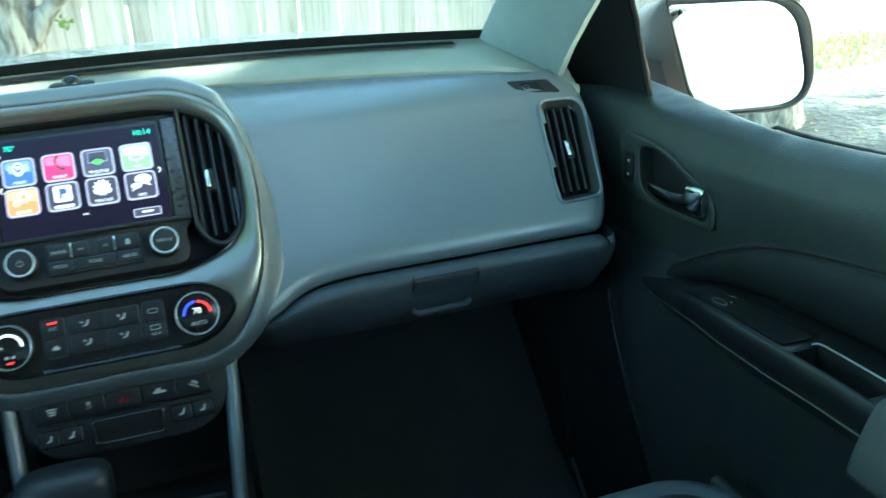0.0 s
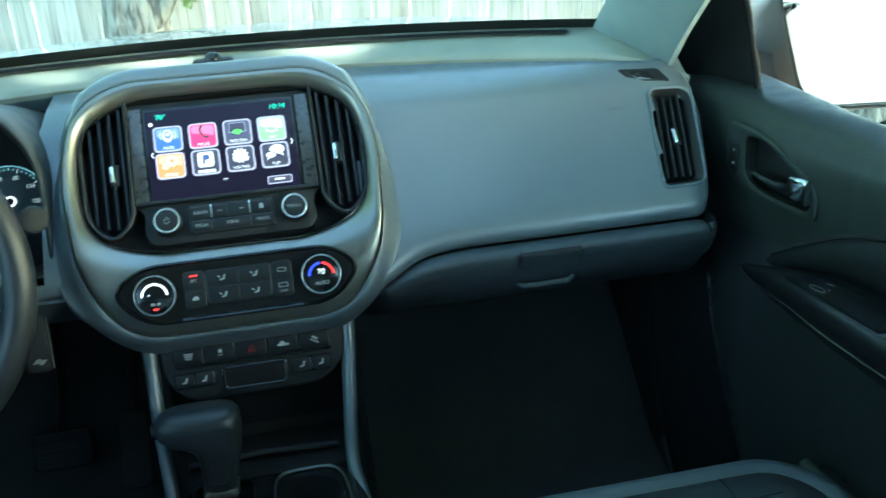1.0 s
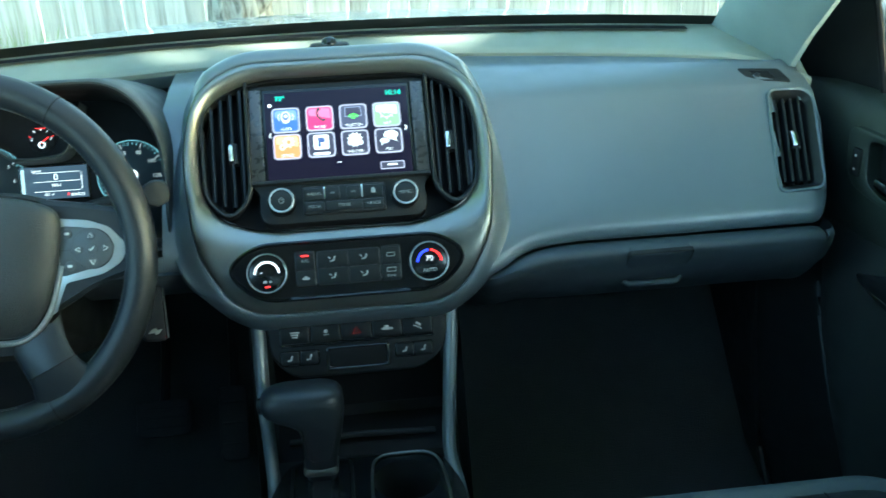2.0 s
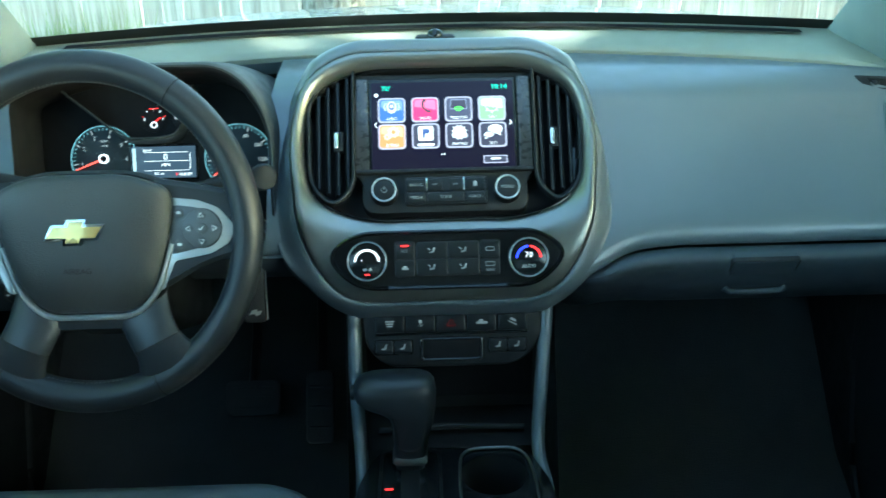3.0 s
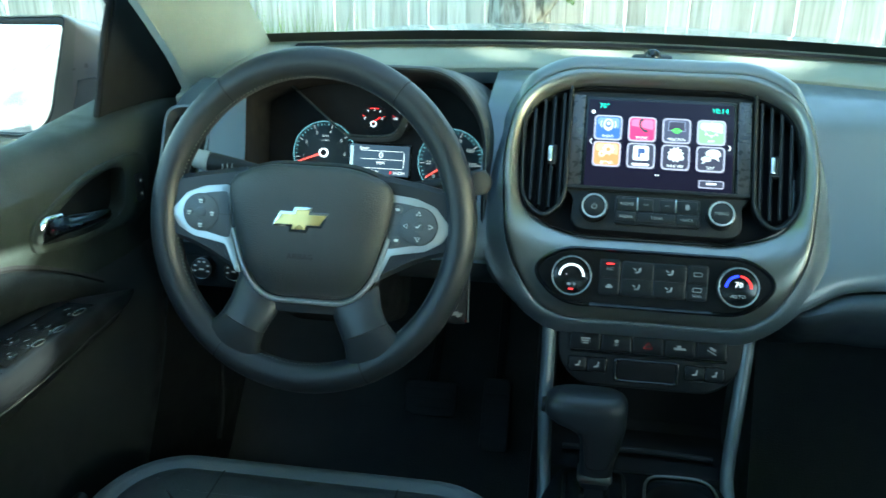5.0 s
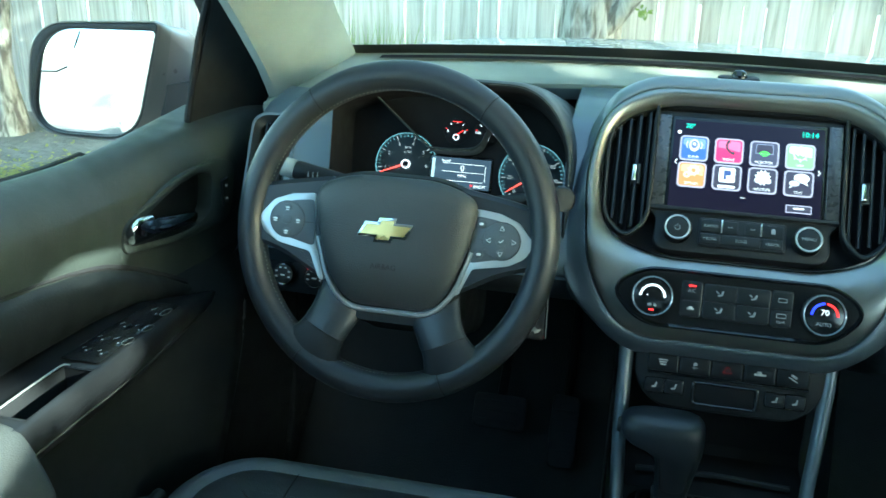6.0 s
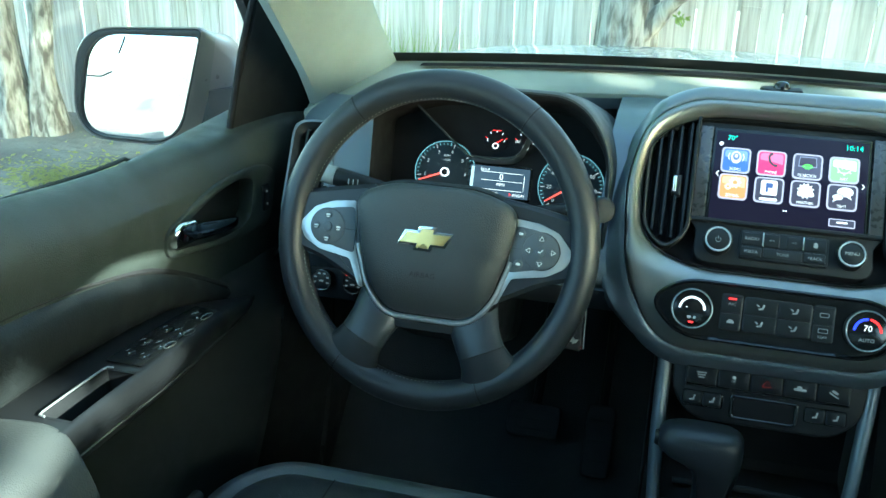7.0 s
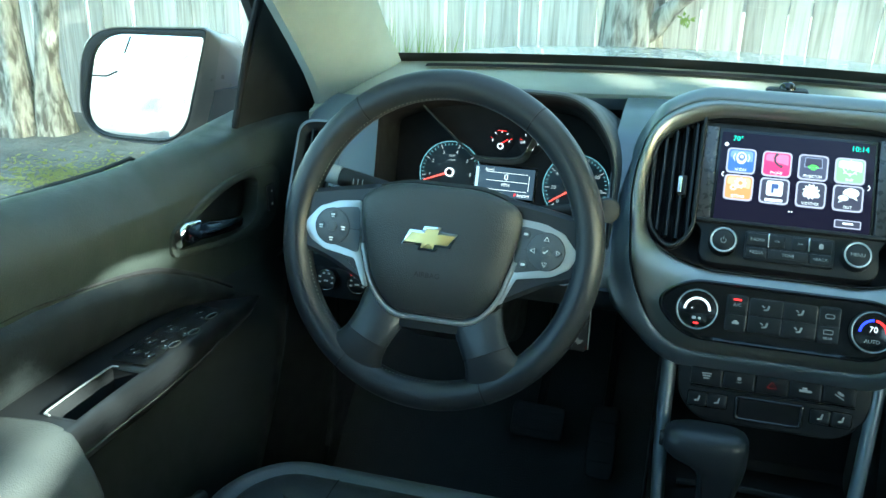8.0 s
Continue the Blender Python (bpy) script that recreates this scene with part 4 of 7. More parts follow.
# ---- instrument cluster ----
BROW = basis((-0.362, 0.975, 0.815), 21)
def build_cluster():
    brow = rpoly([(-0.1400, -0.100, 0.01), (0.160, -0.100, 0.01), (0.158, 0.034, 0.05), (0.112, 0.094, 0.04), (-0.080, 0.094, 0.05), (-0.1460, 0.066, 0.020)], 8)
    bm = bmesh.new()
    def ring(d, w):
        return [(bx + (ox - bx) * max(0.08, min(1.0, (bx + 0.150) / 0.07, 0.45 + (0.165 - bx) / 0.06)), oy, w) for (bx, by), (ox, oy) in zip(brow, offset(brow, d))]
    loft(bm, [ring(0.030, -0.220), ring(0.022, -0.120), ring(0.014, -0.050), ring(0.0085, -0.012), ring(0.006, -0.003), ring(0.0035, 0.0), ring(0.0010, -0.001)])
    part("cluster_brow", bm, BROWPL, dashboard, "arched charcoal hood round the gauges", m=BROW, sharp=70)
    part("brow_liner", loft(bmesh.new(), [ring(0.0012, -0.0008), ring(-0.002, -0.0020), ring(-0.005, -0.010), ring(-0.007, -0.04), ring(-0.009, -0.092)]), DEEP, dashboard, "black liner inside the gauge hood", m=BROW, sharp=70)
    t = thing("instrument_cluster", "round lit gauges and a small display behind a dark hood", "instrument cluster", BROW @ Matrix.Translation((0, 0, -0.085)))
    part("plate", slab(offset(brow, -0.002), -0.012, -0.002, 0.001), DEEP, t)
    def dial(cx, cy, r, labels, a0, a1, needle_a, name):
        g = part(name, slab(circle(r * 1.04, cx, cy, 40), -0.002, 0.0, 0.0005), DIALFACE, t)
        bm = bmesh.new()
        loft(bm, [[(cx + q * math.cos(radians(a)), cy + q * math.sin(radians(a)), z) for q, z in ((r * 0.992, 0.0), (r * 0.992, 0.0012), (r * 1.010, 0.0012), (r * 1.010, 0.0))] for a in np.linspace(a0, a1, 40)], cap0=True, cap1=True)
        part("lit_ring", bm, L_CYAN, g)
        n = 5 * (len(labels) - 1) if len(labels) > 1 else 4
        for k in range(n + 1):
            a = a0 + (a1 - a0) * k / n
            ln = r * (0.14 if k % 5 == 0 else 0.08)
            q = r * 0.95 - ln / 2
            bar("tick", ln, 0.0011 if k % 5 == 0 else 0.0007, L_CYAN if k % 5 else L_PRINT, g, cx + q * math.cos(radians(a)), cy + q * math.sin(radians(a)), 0.0002, 0.0004, turn=a, r=0.0001)
        for k, wd in enumerate(labels):
            a = a0 + (a1 - a0) * k / max(1, len(labels) - 1)
            lettering(wd, r * 0.165, L_PRINT, g, cx + r * 0.68 * math.cos(radians(a)), cy + r * 0.68 * math.sin(radians(a)), 0.0004)
        nd = bmesh.new()
        loft(nd, [[(x, y, z) for x, y in ((0.002, -0.0014), (r * 0.9, -0.0006), (r * 0.9, 0.0006), (0.002, 0.0014))] for z in (0.003, 0.004)], cap0=True, cap1=True)
        bmesh.ops.transform(nd, matrix=Matrix.Translation((cx, cy, 0)) @ Matrix.Rotation(radians(needle_a), 4, "Z"), verts=nd.verts)
        part("needle", nd, lamp("needle_red", (1.0, 0.10, 0.08), 0.55), g)
        part("needle_hub", bezel(circle(r * 0.15, cx, cy, 24), circle(r * 0.10, cx, cy, 24), 0.001, 0.005, 0.001, 0.0006), L_WHITE, g)
        part("needle_cap", slab(circle(r * 0.10, cx, cy, 24), 0.001, 0.0045, 0.001), DEEP, g)
        return g
    tach = dial(-0.0648, -0.0070, 0.0415, ["0", "1", "2", "3", "4", "5", "6", "7"], 229, -40, 201.5, "tachometer")
    lettering("RPM", 0.0048, L_PRINT, tach, -0.064, 0.015, 0.0004)
    lettering("x1000", 0.0040, L_PRINT, tach, -0.064, 0.0095, 0.0004)
    dial(0.106, -0.010, 0.0430, ["0", "20", "40", "60", "80", "100", "120", "140"], 222, -42, 214, "speedometer")
    for cx, cy, words, na in ((0.000, 0.0425, ["E", "1/2", "F"], 35), (0.0405, 0.0435, ["150", "260"], 80)):
        g = part("small_gauge", slab(circle(0.0175, cx, cy, 28), -0.002, -0.0005, 0.0004), DEEP, t)
        for k in range(5):
            a = 155 - 130 * k / 4
            bar("tick", 0.003, 0.0008, L_RED if k in (0, 4) else L_WHITE, g, cx + 0.0152 * math.cos(radians(a)), cy - 0.004 + 0.0152 * math.sin(radians(a)), 0.0, 0.0004, turn=a, r=0.0001)
        bar("lit_arc", 0.012, 0.0010, L_RED, g, cx, cy + 0.0125, 0.0, 0.0004)
        lettering(words[0], 0.0046, L_WHITE, g, cx - 0.0115, cy - 0.001, 0.0004)
        lettering(words[-1], 0.0046, L_WHITE, g, cx + 0.0115, cy - 0.001, 0.0004)
        bar("needle", 0.013, 0.0014, L_RED, g, cx + 0.0050 * math.cos(radians(na)), cy - 0.006 + 0.0065 * math.sin(radians(na)), 0.001, 0.0006, turn=na)
        part("needle_hub", bezel(circle(0.0042, cx, cy - 0.008, 20), circle(0.0028, cx, cy - 0.008, 20), 0.0, 0.002, 0.0, 0.0004), L_WHITE, g)
    # centre display
    d = part("display_frame", slab(rrect(0.086, 0.046, 0.004, 0.011, -0.013), -0.003, 0.001, 0.001), GLOSS, t)
    part("display", slab(rrect(0.080, 0.040, 0.001, 0.011, -0.013), 0.0005, 0.0014, 0.0003), L_DIC, d, "pale grey lit trip display")
    part("display_bar", slab(rrect(0.004, 0.036, 0.001, -0.0265, -0.013), 0.0010, 0.0020, 0.0003), lamp("display_side", (0.55, 0.75, 0.85), 0.35), d)
    lettering("Speed", 0.0050, L_WHITE, d, -0.010, 0.0025, 0.0016)
    lettering("0", 0.0115, L_WHITE, d, 0.013, -0.0065, 0.0016)
    lettering("MPH", 0.0056, L_WHITE, d, 0.013, -0.0165, 0.0016)
    lettering("351 mi", 0.0044, L_WHITE, d, 0.004, -0.0275, 0.0016)
    lettering("RNDM", 0.0056, L_WHITE, d, 0.038, -0.0290, 0.0016)
    lettering("P", 0.0062, L_RED, d, 0.027, -0.0290, 0.0016)
    for y in (-0.0005, -0.0115, -0.0235):
        bar("rule", 0.056, 0.0006, L_WHITE, d, 0.014, y, 0.0014, 0.0003, r=0.0001)
    bar("rule", 0.0007, 0.020, L_WHITE, d, 0.044, -0.012, 0.0014, 0.0003, r=0.0001)
    # inner visor round the small gauges
    vis = spline([(-0.110, 0.083, 0.030), (-0.069, 0.050, 0.030), (-0.032, 0.021, 0.030), (-0.018, 0.0175, 0.030), (0.018, 0.0185, 0.030), (0.036, 0.025, 0.030), (0.046, 0.046, 0.030), (0.058, 0.085, 0.030)], 34)
    bm = bmesh.new()
    loft(bm, [[(x, y, z) for x, y, z in vis], [(x, y - 0.0015, z + 0.0015) for x, y, z in vis], [(x, y - 0.004, z) for x, y, z in vis], [(x, y - 0.007, -0.004) for x, y, z in vis]], closed=False)
    part("visor", bm, BROWPL, t)
build_cluster()

def build_driver_side():
    # knee panel and the lamp controls under the cluster
    rows = []
    for x in np.linspace(-0.615, -0.135, 25):
        rows.append([(x, y, z) for y, z in ((0.935, 0.700), (0.918, 0.694), (0.930, 0.672), (0.958, 0.650), (1.00, 0.634), (1.05, 0.626), (1.10, 0.620))])
    part("knee_panel", grid(rows), DASH_SHADED, dashboard, "dark lower panel below the steering wheel", sharp=60)
    m = basis((-0.5325, 0.928, 0.656), 16)
    t = thing("lamp_switch_panel", "dark recessed panel with two round rotary switches", "switch panel", m)
    part("fascia", slab(rrect(0.112, 0.050, 0.010, 0.004, 0.0), -0.050, 0.000, 0.002), BLACK, t)
    for x, r in ((-0.0215, 0.0140), (0.0215, 0.0135)):
        k = part("rotary_knob", slab(circle(r, x, 0, 36), 0.0, 0.014, 0.003), BLACK, t)
        part("knob_ring", bezel(circle(r * 0.96, x, 0, 36), circle(r * 0.90, x, 0, 36), 0.012, 0.0146, 0.012, 0.0005), CHROME, k)
        for q in range(6):
            a = radians(200 - q * 44)
            bar("printed_mark", 0.0036, 0.0022, LEGEND, k, x + r * 0.66 * math.cos(a), r * 0.66 * math.sin(a), 0.0141, 0.0003)
        bar("printed_mark", 0.006, 0.0022, LEGEND, k, x, -0.001, 0.0141, 0.0003)
        if x > 0:
            bar("lit_mark", 0.004, 0.002, L_RED, k, x - 0.008, 0.011, 0.0141, 0.0003)
build_driver_side()

# ---- steering wheel ----
WHEEL = basis((-0.381, 0.832, 0.771), 19.3)
def build_wheel():
    t = thing("steering_wheel", "black leather steering wheel with silver spoke trim and stitched rim", "steering wheel", WHEEL)
    R = 0.1705
    def rim_ring(a, grow=1.0):
        a = radians(a)
        rr = 0.0168 * grow
        out = []
        for j in range(18):
            b = 2 * math.pi * j / 18
            out.append(((R + rr * math.cos(b)) * math.cos(a), (R + rr * math.cos(b)) * math.sin(a) * 1.035 - 0.0025, rr * 1.10 * math.sin(b)))
        return out
    def arc(a0, a1, n, name, material):
        bm = bmesh.new()
        steps = [a0 + (a1 - a0) * k / n for k in range(n + 1)]
        loft(bm, [rim_ring(a0 + 0.25, 0.93)] + [rim_ring(a) for a in [a0 + 0.35] + steps[1:-1] + [a1 - 0.35]] + [rim_ring(a1 - 0.25, 0.93)], cap0=True, cap1=True)
        part(name, bm, material, t)
    seams = [55.8, 127, 236, 294.5]
    arc(55.8, 127, 26, "rim_top", LEATHER)
    arc(127, 236, 36, "rim_side", LEATHER)
    arc(236, 294.5, 22, "rim_bottom", LEATHER)
    arc(294.5, 415.8, 42, "rim_side", LEATHER)
    for a in seams:
        part("rim_seam", loft(bmesh.new(), [rim_ring(a - 0.5, 0.975), rim_ring(a + 0.5, 0.975)]), SEAM, t)
    # stitches on the inner edge
    for k in range(210):
        a = 12 + 360 * k / 210
        if any(abs((a % 360) - q) < 8 for q in (0, 180, 360)) or 240 < a % 360 < 250 or 282 < a % 360 < 292:
            continue
        ar = radians(a)
        q = R - 0.0160
        bm = slab(rrect(0.0020, 0.0008, 0.0003, n=2), 0, 0.0007, 0.0003)
        bmesh.ops.transform(bm, matrix=Matrix.Translation((q * math.cos(ar), q * math.sin(ar) * 1.035 - 0.0025, 0.0064)) @ Matrix.Rotation(ar + math.pi / 2 + 0.35, 4, "Z"), verts=bm.verts)
        part("stitch", bm, STITCH, t)
    # hub body behind the cover
    hub_o = rpoly([(x + 0.003, y, r) for x, y, r in ((-0.048, -0.0895, 0.030), (0.048, -0.0895, 0.030), (0.0725, -0.062, 0.030), (0.0915, 0.000, 0.040), (0.0970, 0.045, 0.020), (0.052, 0.0625, 0.050), (-0.052, 0.0625, 0.050), (-0.0970, 0.045, 0.020), (-0.0915, 0.000, 0.040), (-0.0725, -0.062, 0.030))], 7)
    hub_b = rpoly([(x + 0.003, y, r) for x, y, r in ((-0.052, -0.107, 0.030), (0.052, -0.107, 0.030), (0.080, -0.066, 0.030), (0.0965, 0.000, 0.040), (0.0975, 0.046, 0.020), (0.052, 0.0645, 0.050), (-0.052, 0.0645, 0.050), (-0.0975, 0.046, 0.020), (-0.0965, 0.000, 0.040), (-0.080, -0.066, 0.030))], 7)
    back = bmesh.new()
    loft(back, [at_z(inset(hub_b, 0.03), -0.060), at_z(inset(hub_b, 0.008), -0.035), at_z(inset(hub_b, 0.002), -0.012), at_z(hub_b, 0.0), at_z(inset(hub_b, 0.003), 0.006)], cap0=True, cap1=True)
    part("hub_body", back, BLACK, t)
    cover = bmesh.new()
    def dome_ring(d, w):
        return [(x, y, w + 0.006 * max(0, (y + 0.05) / 0.11) - 0.25 * max(0.0, -0.048 - y) - 0.10 * max(0.0, abs(x - 0.003) - 0.062)) for x, y in inset(hub_o, d)]
    loft(cover, [dome_ring(0.003, 0.006), dome_ring(0.0025, 0.014), dome_ring(0.004, 0.019), dome_ring(0.009, 0.023), dome_ring(0.022, 0.0265), dome_ring(0.040, 0.028), dome_ring(0.058, 0.0284)], cap1=True)
    part("airbag_cover", cover, HUBPL, t, "matt grained airbag cover", sharp=60)
    lettering("AIRBAG", 0.0085, SEAM, t, -0.002, -0.040, 0.0290)
    bar("emblem_mark", 0.008, 0.002, SEAM, t, -0.002, -0.030, 0.0290, 0.0003)
    # emblem: a slanted gold cross in a chrome edge
    def cross(g):
        w, h, a, b, sl = 0.0305 + g, 0.0072 + g, 0.0100 + g, 0.0125 + g, 0.004
        return [(-w, -h), (-a, -h), (-a - sl * 0.3, -b), (a - sl, -b), (a - sl * 0.5, -h), (w - 2 * sl, -h), (w, h), (a, h), (a + sl * 0.3, b), (-a + sl, b), (-a + sl * 0.5, h), (-w + 2 * sl, h)]
    e = part("emblem", slab(cross(0.0016), 0.026, 0.0325, 0.0012), CHROME, t, "slanted gold and chrome emblem", m=Matrix.Translation((-0.002, 0.001, 0.0)))
    part("emblem_face", slab(cross(-0.0014), 0.031, 0.0332, 0.0008), GOLD, e)
    # chrome line under the cover and the silver side trims
    def low_half(d):
        pts = [p for p in offset(hub_o, d) if p[1] < -0.012]
        return sorted(pts, key=lambda p: math.atan2(p[0], -(p[1] - 0.05)))
    band = bmesh.new()
    loft(band, [[(x, y, z) for x, y in low_half(d)] for d, z in ((-0.001, 0.004), (-0.001, 0.0120), (0.0004, 0.0135), (0.0030, 0.0130), (0.0044, 0.0112), (0.0046, 0.000))], closed=False)
    part("cover_trim", band, SILVER, t, "silver band round the lower half of the cover")
    for s in (-1, 1):
        side = [(s * 0.092, 0.034), (s * 0.120, 0.031), (s * 0.142, 0.0225), (s * 0.1600, 0.001), (s * 0.1515, -0.0155), (s * 0.133, -0.0260), (s * 0.094, -0.0330), (s * 0.0805, -0.0640), (s * 0.0750, -0.0640), (s * 0.088, -0.022)]
        inner = [(s * 0.093, 0.0265), (s * 0.118, 0.0235), (s * 0.136, 0.0165), (s * 0.1475, 0.002), (s * 0.140, -0.0105), (s * 0.129, -0.0180), (s * 0.100, -0.0245), (s * 0.090, -0.0265), (s * 0.090, -0.002), (s * 0.092, 0.012)]
        rs = rpoly([(x, y, 0.004) for x, y in side], 4)
        ri = rpoly([(x, y, 0.006) for x, y in inner], 4)
        arm = bmesh.new()
        body_o = rpoly([(s * 0.070, 0.056, 0.01), (s * 0.130, 0.046, 0.02), (s * 0.178, 0.036, 0.01), (s * 0.178, -0.024, 0.01), (s * 0.130, -0.036, 0.02), (s * 0.075, -0.066, 0.01)], 5)
        loft(arm, [at_z(offset(body_o, -0.006), -0.016), at_z(body_o, -0.008), at_z(body_o, 0.004), at_z(offset(body_o, -0.005), 0.0085)], cap0=True, cap1=True)
        part("side_spoke", arm, LEATHER, t)
        part("spoke_trim", slab(rs, 0.004, 0.0100, 0.0012), SILVER, t, "silver painted spoke trim")
        padp = part("button_pad", slab(ri, 0.006, 0.0108, 0.0008), PADBTN, t, "grey pad of control buttons")
        cx, cy = s * 0.124, 0.001
        part("round_pad", slab(circle(0.0205, cx, cy, 36), 0.009, 0.0120, 0.001), PADBTN, padp)
        part("round_pad_gap", bezel(circle(0.0213, cx, cy, 36), circle(0.0204, cx, cy, 36), 0.0100, 0.0108, 0.0100, 0.0002), SEAM, padp)
        part("centre_button", slab(circle(0.0058, cx, cy, 24), 0.011, 0.0140, 0.001), PADBTN, padp)
        for q in range(4):
            a = radians(90 * q)
            bx, by = cx + 0.0135 * math.cos(a), cy + 0.0135 * math.sin(a)
            b = part("button", slab(circle(0.0044, bx, by, 18), 0.011, 0.0132, 0.001), PADBTN, padp)
            if s > 0:
                tri = [(bx + 0.0030 * math.cos(a + k * 2 * math.pi / 3), by + 0.0030 * math.sin(a + k * 2 * math.pi / 3)) for k in range(3)]
                part("arrow_mark", tube([(x, y, 0.0134) for x, y in tri + tri[:1]], 0.0005, 5), PADMARK, b)
            else:
                bar("printed_mark", 0.0050, 0.0020, PADMARK, b, bx, by, 0.0132, 0.0003)
                bar("printed_mark", 0.0040, 0.0014, PADMARK, b, bx, by - 0.0026, 0.0132, 0.0003)
        if s > 0:
            bar("check_mark", 0.0050, 0.0011, PADMARK, padp, cx + 0.001, cy + 0.0004, 0.0140, 0.0003, turn=50)
            bar("check_mark", 0.0026, 0.0011, PADMARK, padp, cx - 0.0018, cy - 0.0008, 0.0140, 0.0003, turn=-45)
            for by in (0.018, -0.0155):
                part("button", slab(circle(0.0050, 0.1005, by, 18), 0.010, 0.0128, 0.001), PADBTN, padp)
                bar("printed_mark", 0.0050, 0.0028, PADMARK, padp, 0.1005, by, 0.0128, 0.0003)
            bar("slot_line", 0.016, 0.0010, SEAM, padp, 0.098, 0.001, 0.0105, 0.0003)
        else:
            bar("slot_line", 0.018, 0.0010, SEAM, padp, -0.0985, 0.000, 0.0105, 0.0003)
        # lower spokes
        path = spline([(s * 0.051, -0.074, -0.008), (s * 0.060, -0.099, 0.002), (s * 0.072, -0.123, 0.007), (s * 0.087, -0.147, 0.004)], 9)
        lo = bmesh.new()
        rings = []
        for k, (x, y, z) in enumerate(path):
            wd = lerp_table(k / 8, [(0, 0.033), (0.4, 0.0275), (0.7, 0.0275), (1, 0.042)])
            dirx, diry = s * 0.90, 0.43
            rings.append([(x + dirx * wd * math.cos(b), y + diry * wd * math.cos(b), z + 0.0125 * math.sin(b)) for b in np.linspace(0, 2 * math.pi, 16, endpoint=False)])
        loft(lo, rings[5:], cap0=True, cap1=True)
        part("lower_spoke", lo, LEATHER, t, sharp=70)
        part("spoke_cover", loft(bmesh.new(), [[(x, y, z + 0.0008) for x, y, z in r] for r in rings[:6]], cap0=True, cap1=True), SPOKEPL, t, "smooth dark blue-grey spoke cover", sharp=70)
        x, y, z = path[5]
        sm = [(x + s * 0.90 * 0.0270 * math.cos(b) * 1.01, y + 0.43 * 0.0270 * math.cos(b), z + 0.0126 * math.sin(b)) for b in np.linspace(0, math.pi, 12)]
        part("spoke_seam", tube(sm, 0.0008, 6), SEAM, t)
    # column shroud and stalks
    col = thing("steering_column", "black steering column shroud behind the wheel", "steering column", WHEEL)
    bm = bmesh.new()
    loft(bm, [at_z(rrect(w, h, 0.03, 0.0, c), z) for z, w, h, c in ((-0.035, 0.10, 0.095, -0.01), (-0.06, 0.13, 0.15, -0.030), (-0.14, 0.145, 0.18, -0.045), (-0.24, 0.15, 0.19, -0.05))], cap0=True, cap1=True)
    part("shroud", bm, BLACK, col)
    lf = part("turn_stalk", tube([(-0.05, 0.038, -0.085), (-0.10, 0.050, -0.084), (-0.149, 0.057, -0.082), (-0.154, 0.058, -0.082)], [0.008, 0.010, 0.0125, 0.0115], 14, flat=0.9), BLACK, col)
    part("stalk_tip", tube([(-0.155, 0.0582, -0.082), (-0.172, 0.0612, -0.081), (-0.175, 0.0616, -0.081)], [0.0122, 0.0118, 0.009], 14, flat=0.9), TIP, lf, "end cap, coloured pale for the sun on it")
    for k in range(3):
        bar("printed_mark", 0.0012, 0.007, LEGEND, lf, -0.122 - 0.006 * k, 0.0535, -0.0720, 0.0003)
    rt = part("wiper_stalk", tube([(0.05, 0.030, -0.080), (0.12, 0.044, -0.095), (0.168, 0.051, -0.100)], [0.008, 0.0095, 0.011], 14), BLACK, col)
    part("stalk_knob", tube([(0.172, 0.052, -0.085), (0.175, 0.052, -0.074), (0.180, 0.053, -0.062), (0.1805, 0.053, -0.0605)], [0.0145, 0.0150, 0.0150, 0.0125], 20), BUTTON, rt)
    key = thing("ignition_key", "dark key fob with a chrome edge hanging in the ignition", "car key", Matrix.Translation((-0.222, 0.880, 0.672)) @ Euler((radians(66), 0, radians(14))).to_matrix().to_4x4() @ Matrix.Scale(0.86, 4))
    part("fob", slab(rpoly([(-0.017, -0.042, 0.006), (0.012, -0.046, 0.006), (0.017, 0.026, 0.005), (0.008, 0.034, 0.006), (-0.014, 0.028, 0.006)], 5), -0.006, 0.006, 0.004, under=True), DEEP, key)
    part("chrome_edge", tube([(0.014, -0.042, 0.003), (0.016, -0.01, 0.003), (0.018, 0.024, 0.003)], 0.0016, 6), CHROME, key)
    part("emblem", slab([(-0.010, -0.032), (-0.002, -0.032), (-0.001, -0.035), (0.004, -0.034), (0.008, -0.029), (0.002, -0.029), (0.001, -0.026), (-0.005, -0.027)], 0.005, 0.0066, 0.0004), SATIN, key)
    bar("red_dot", 0.0018, 0.0018, L_DIMRED, key, 0.011, -0.040, 0.0058)
    part("key_blade", tube([(0.0, 0.03, 0.0), (-0.006, 0.045, -0.010)], 0.006, 10), BLACK, key)
build_wheel()

# ---- glove box ----

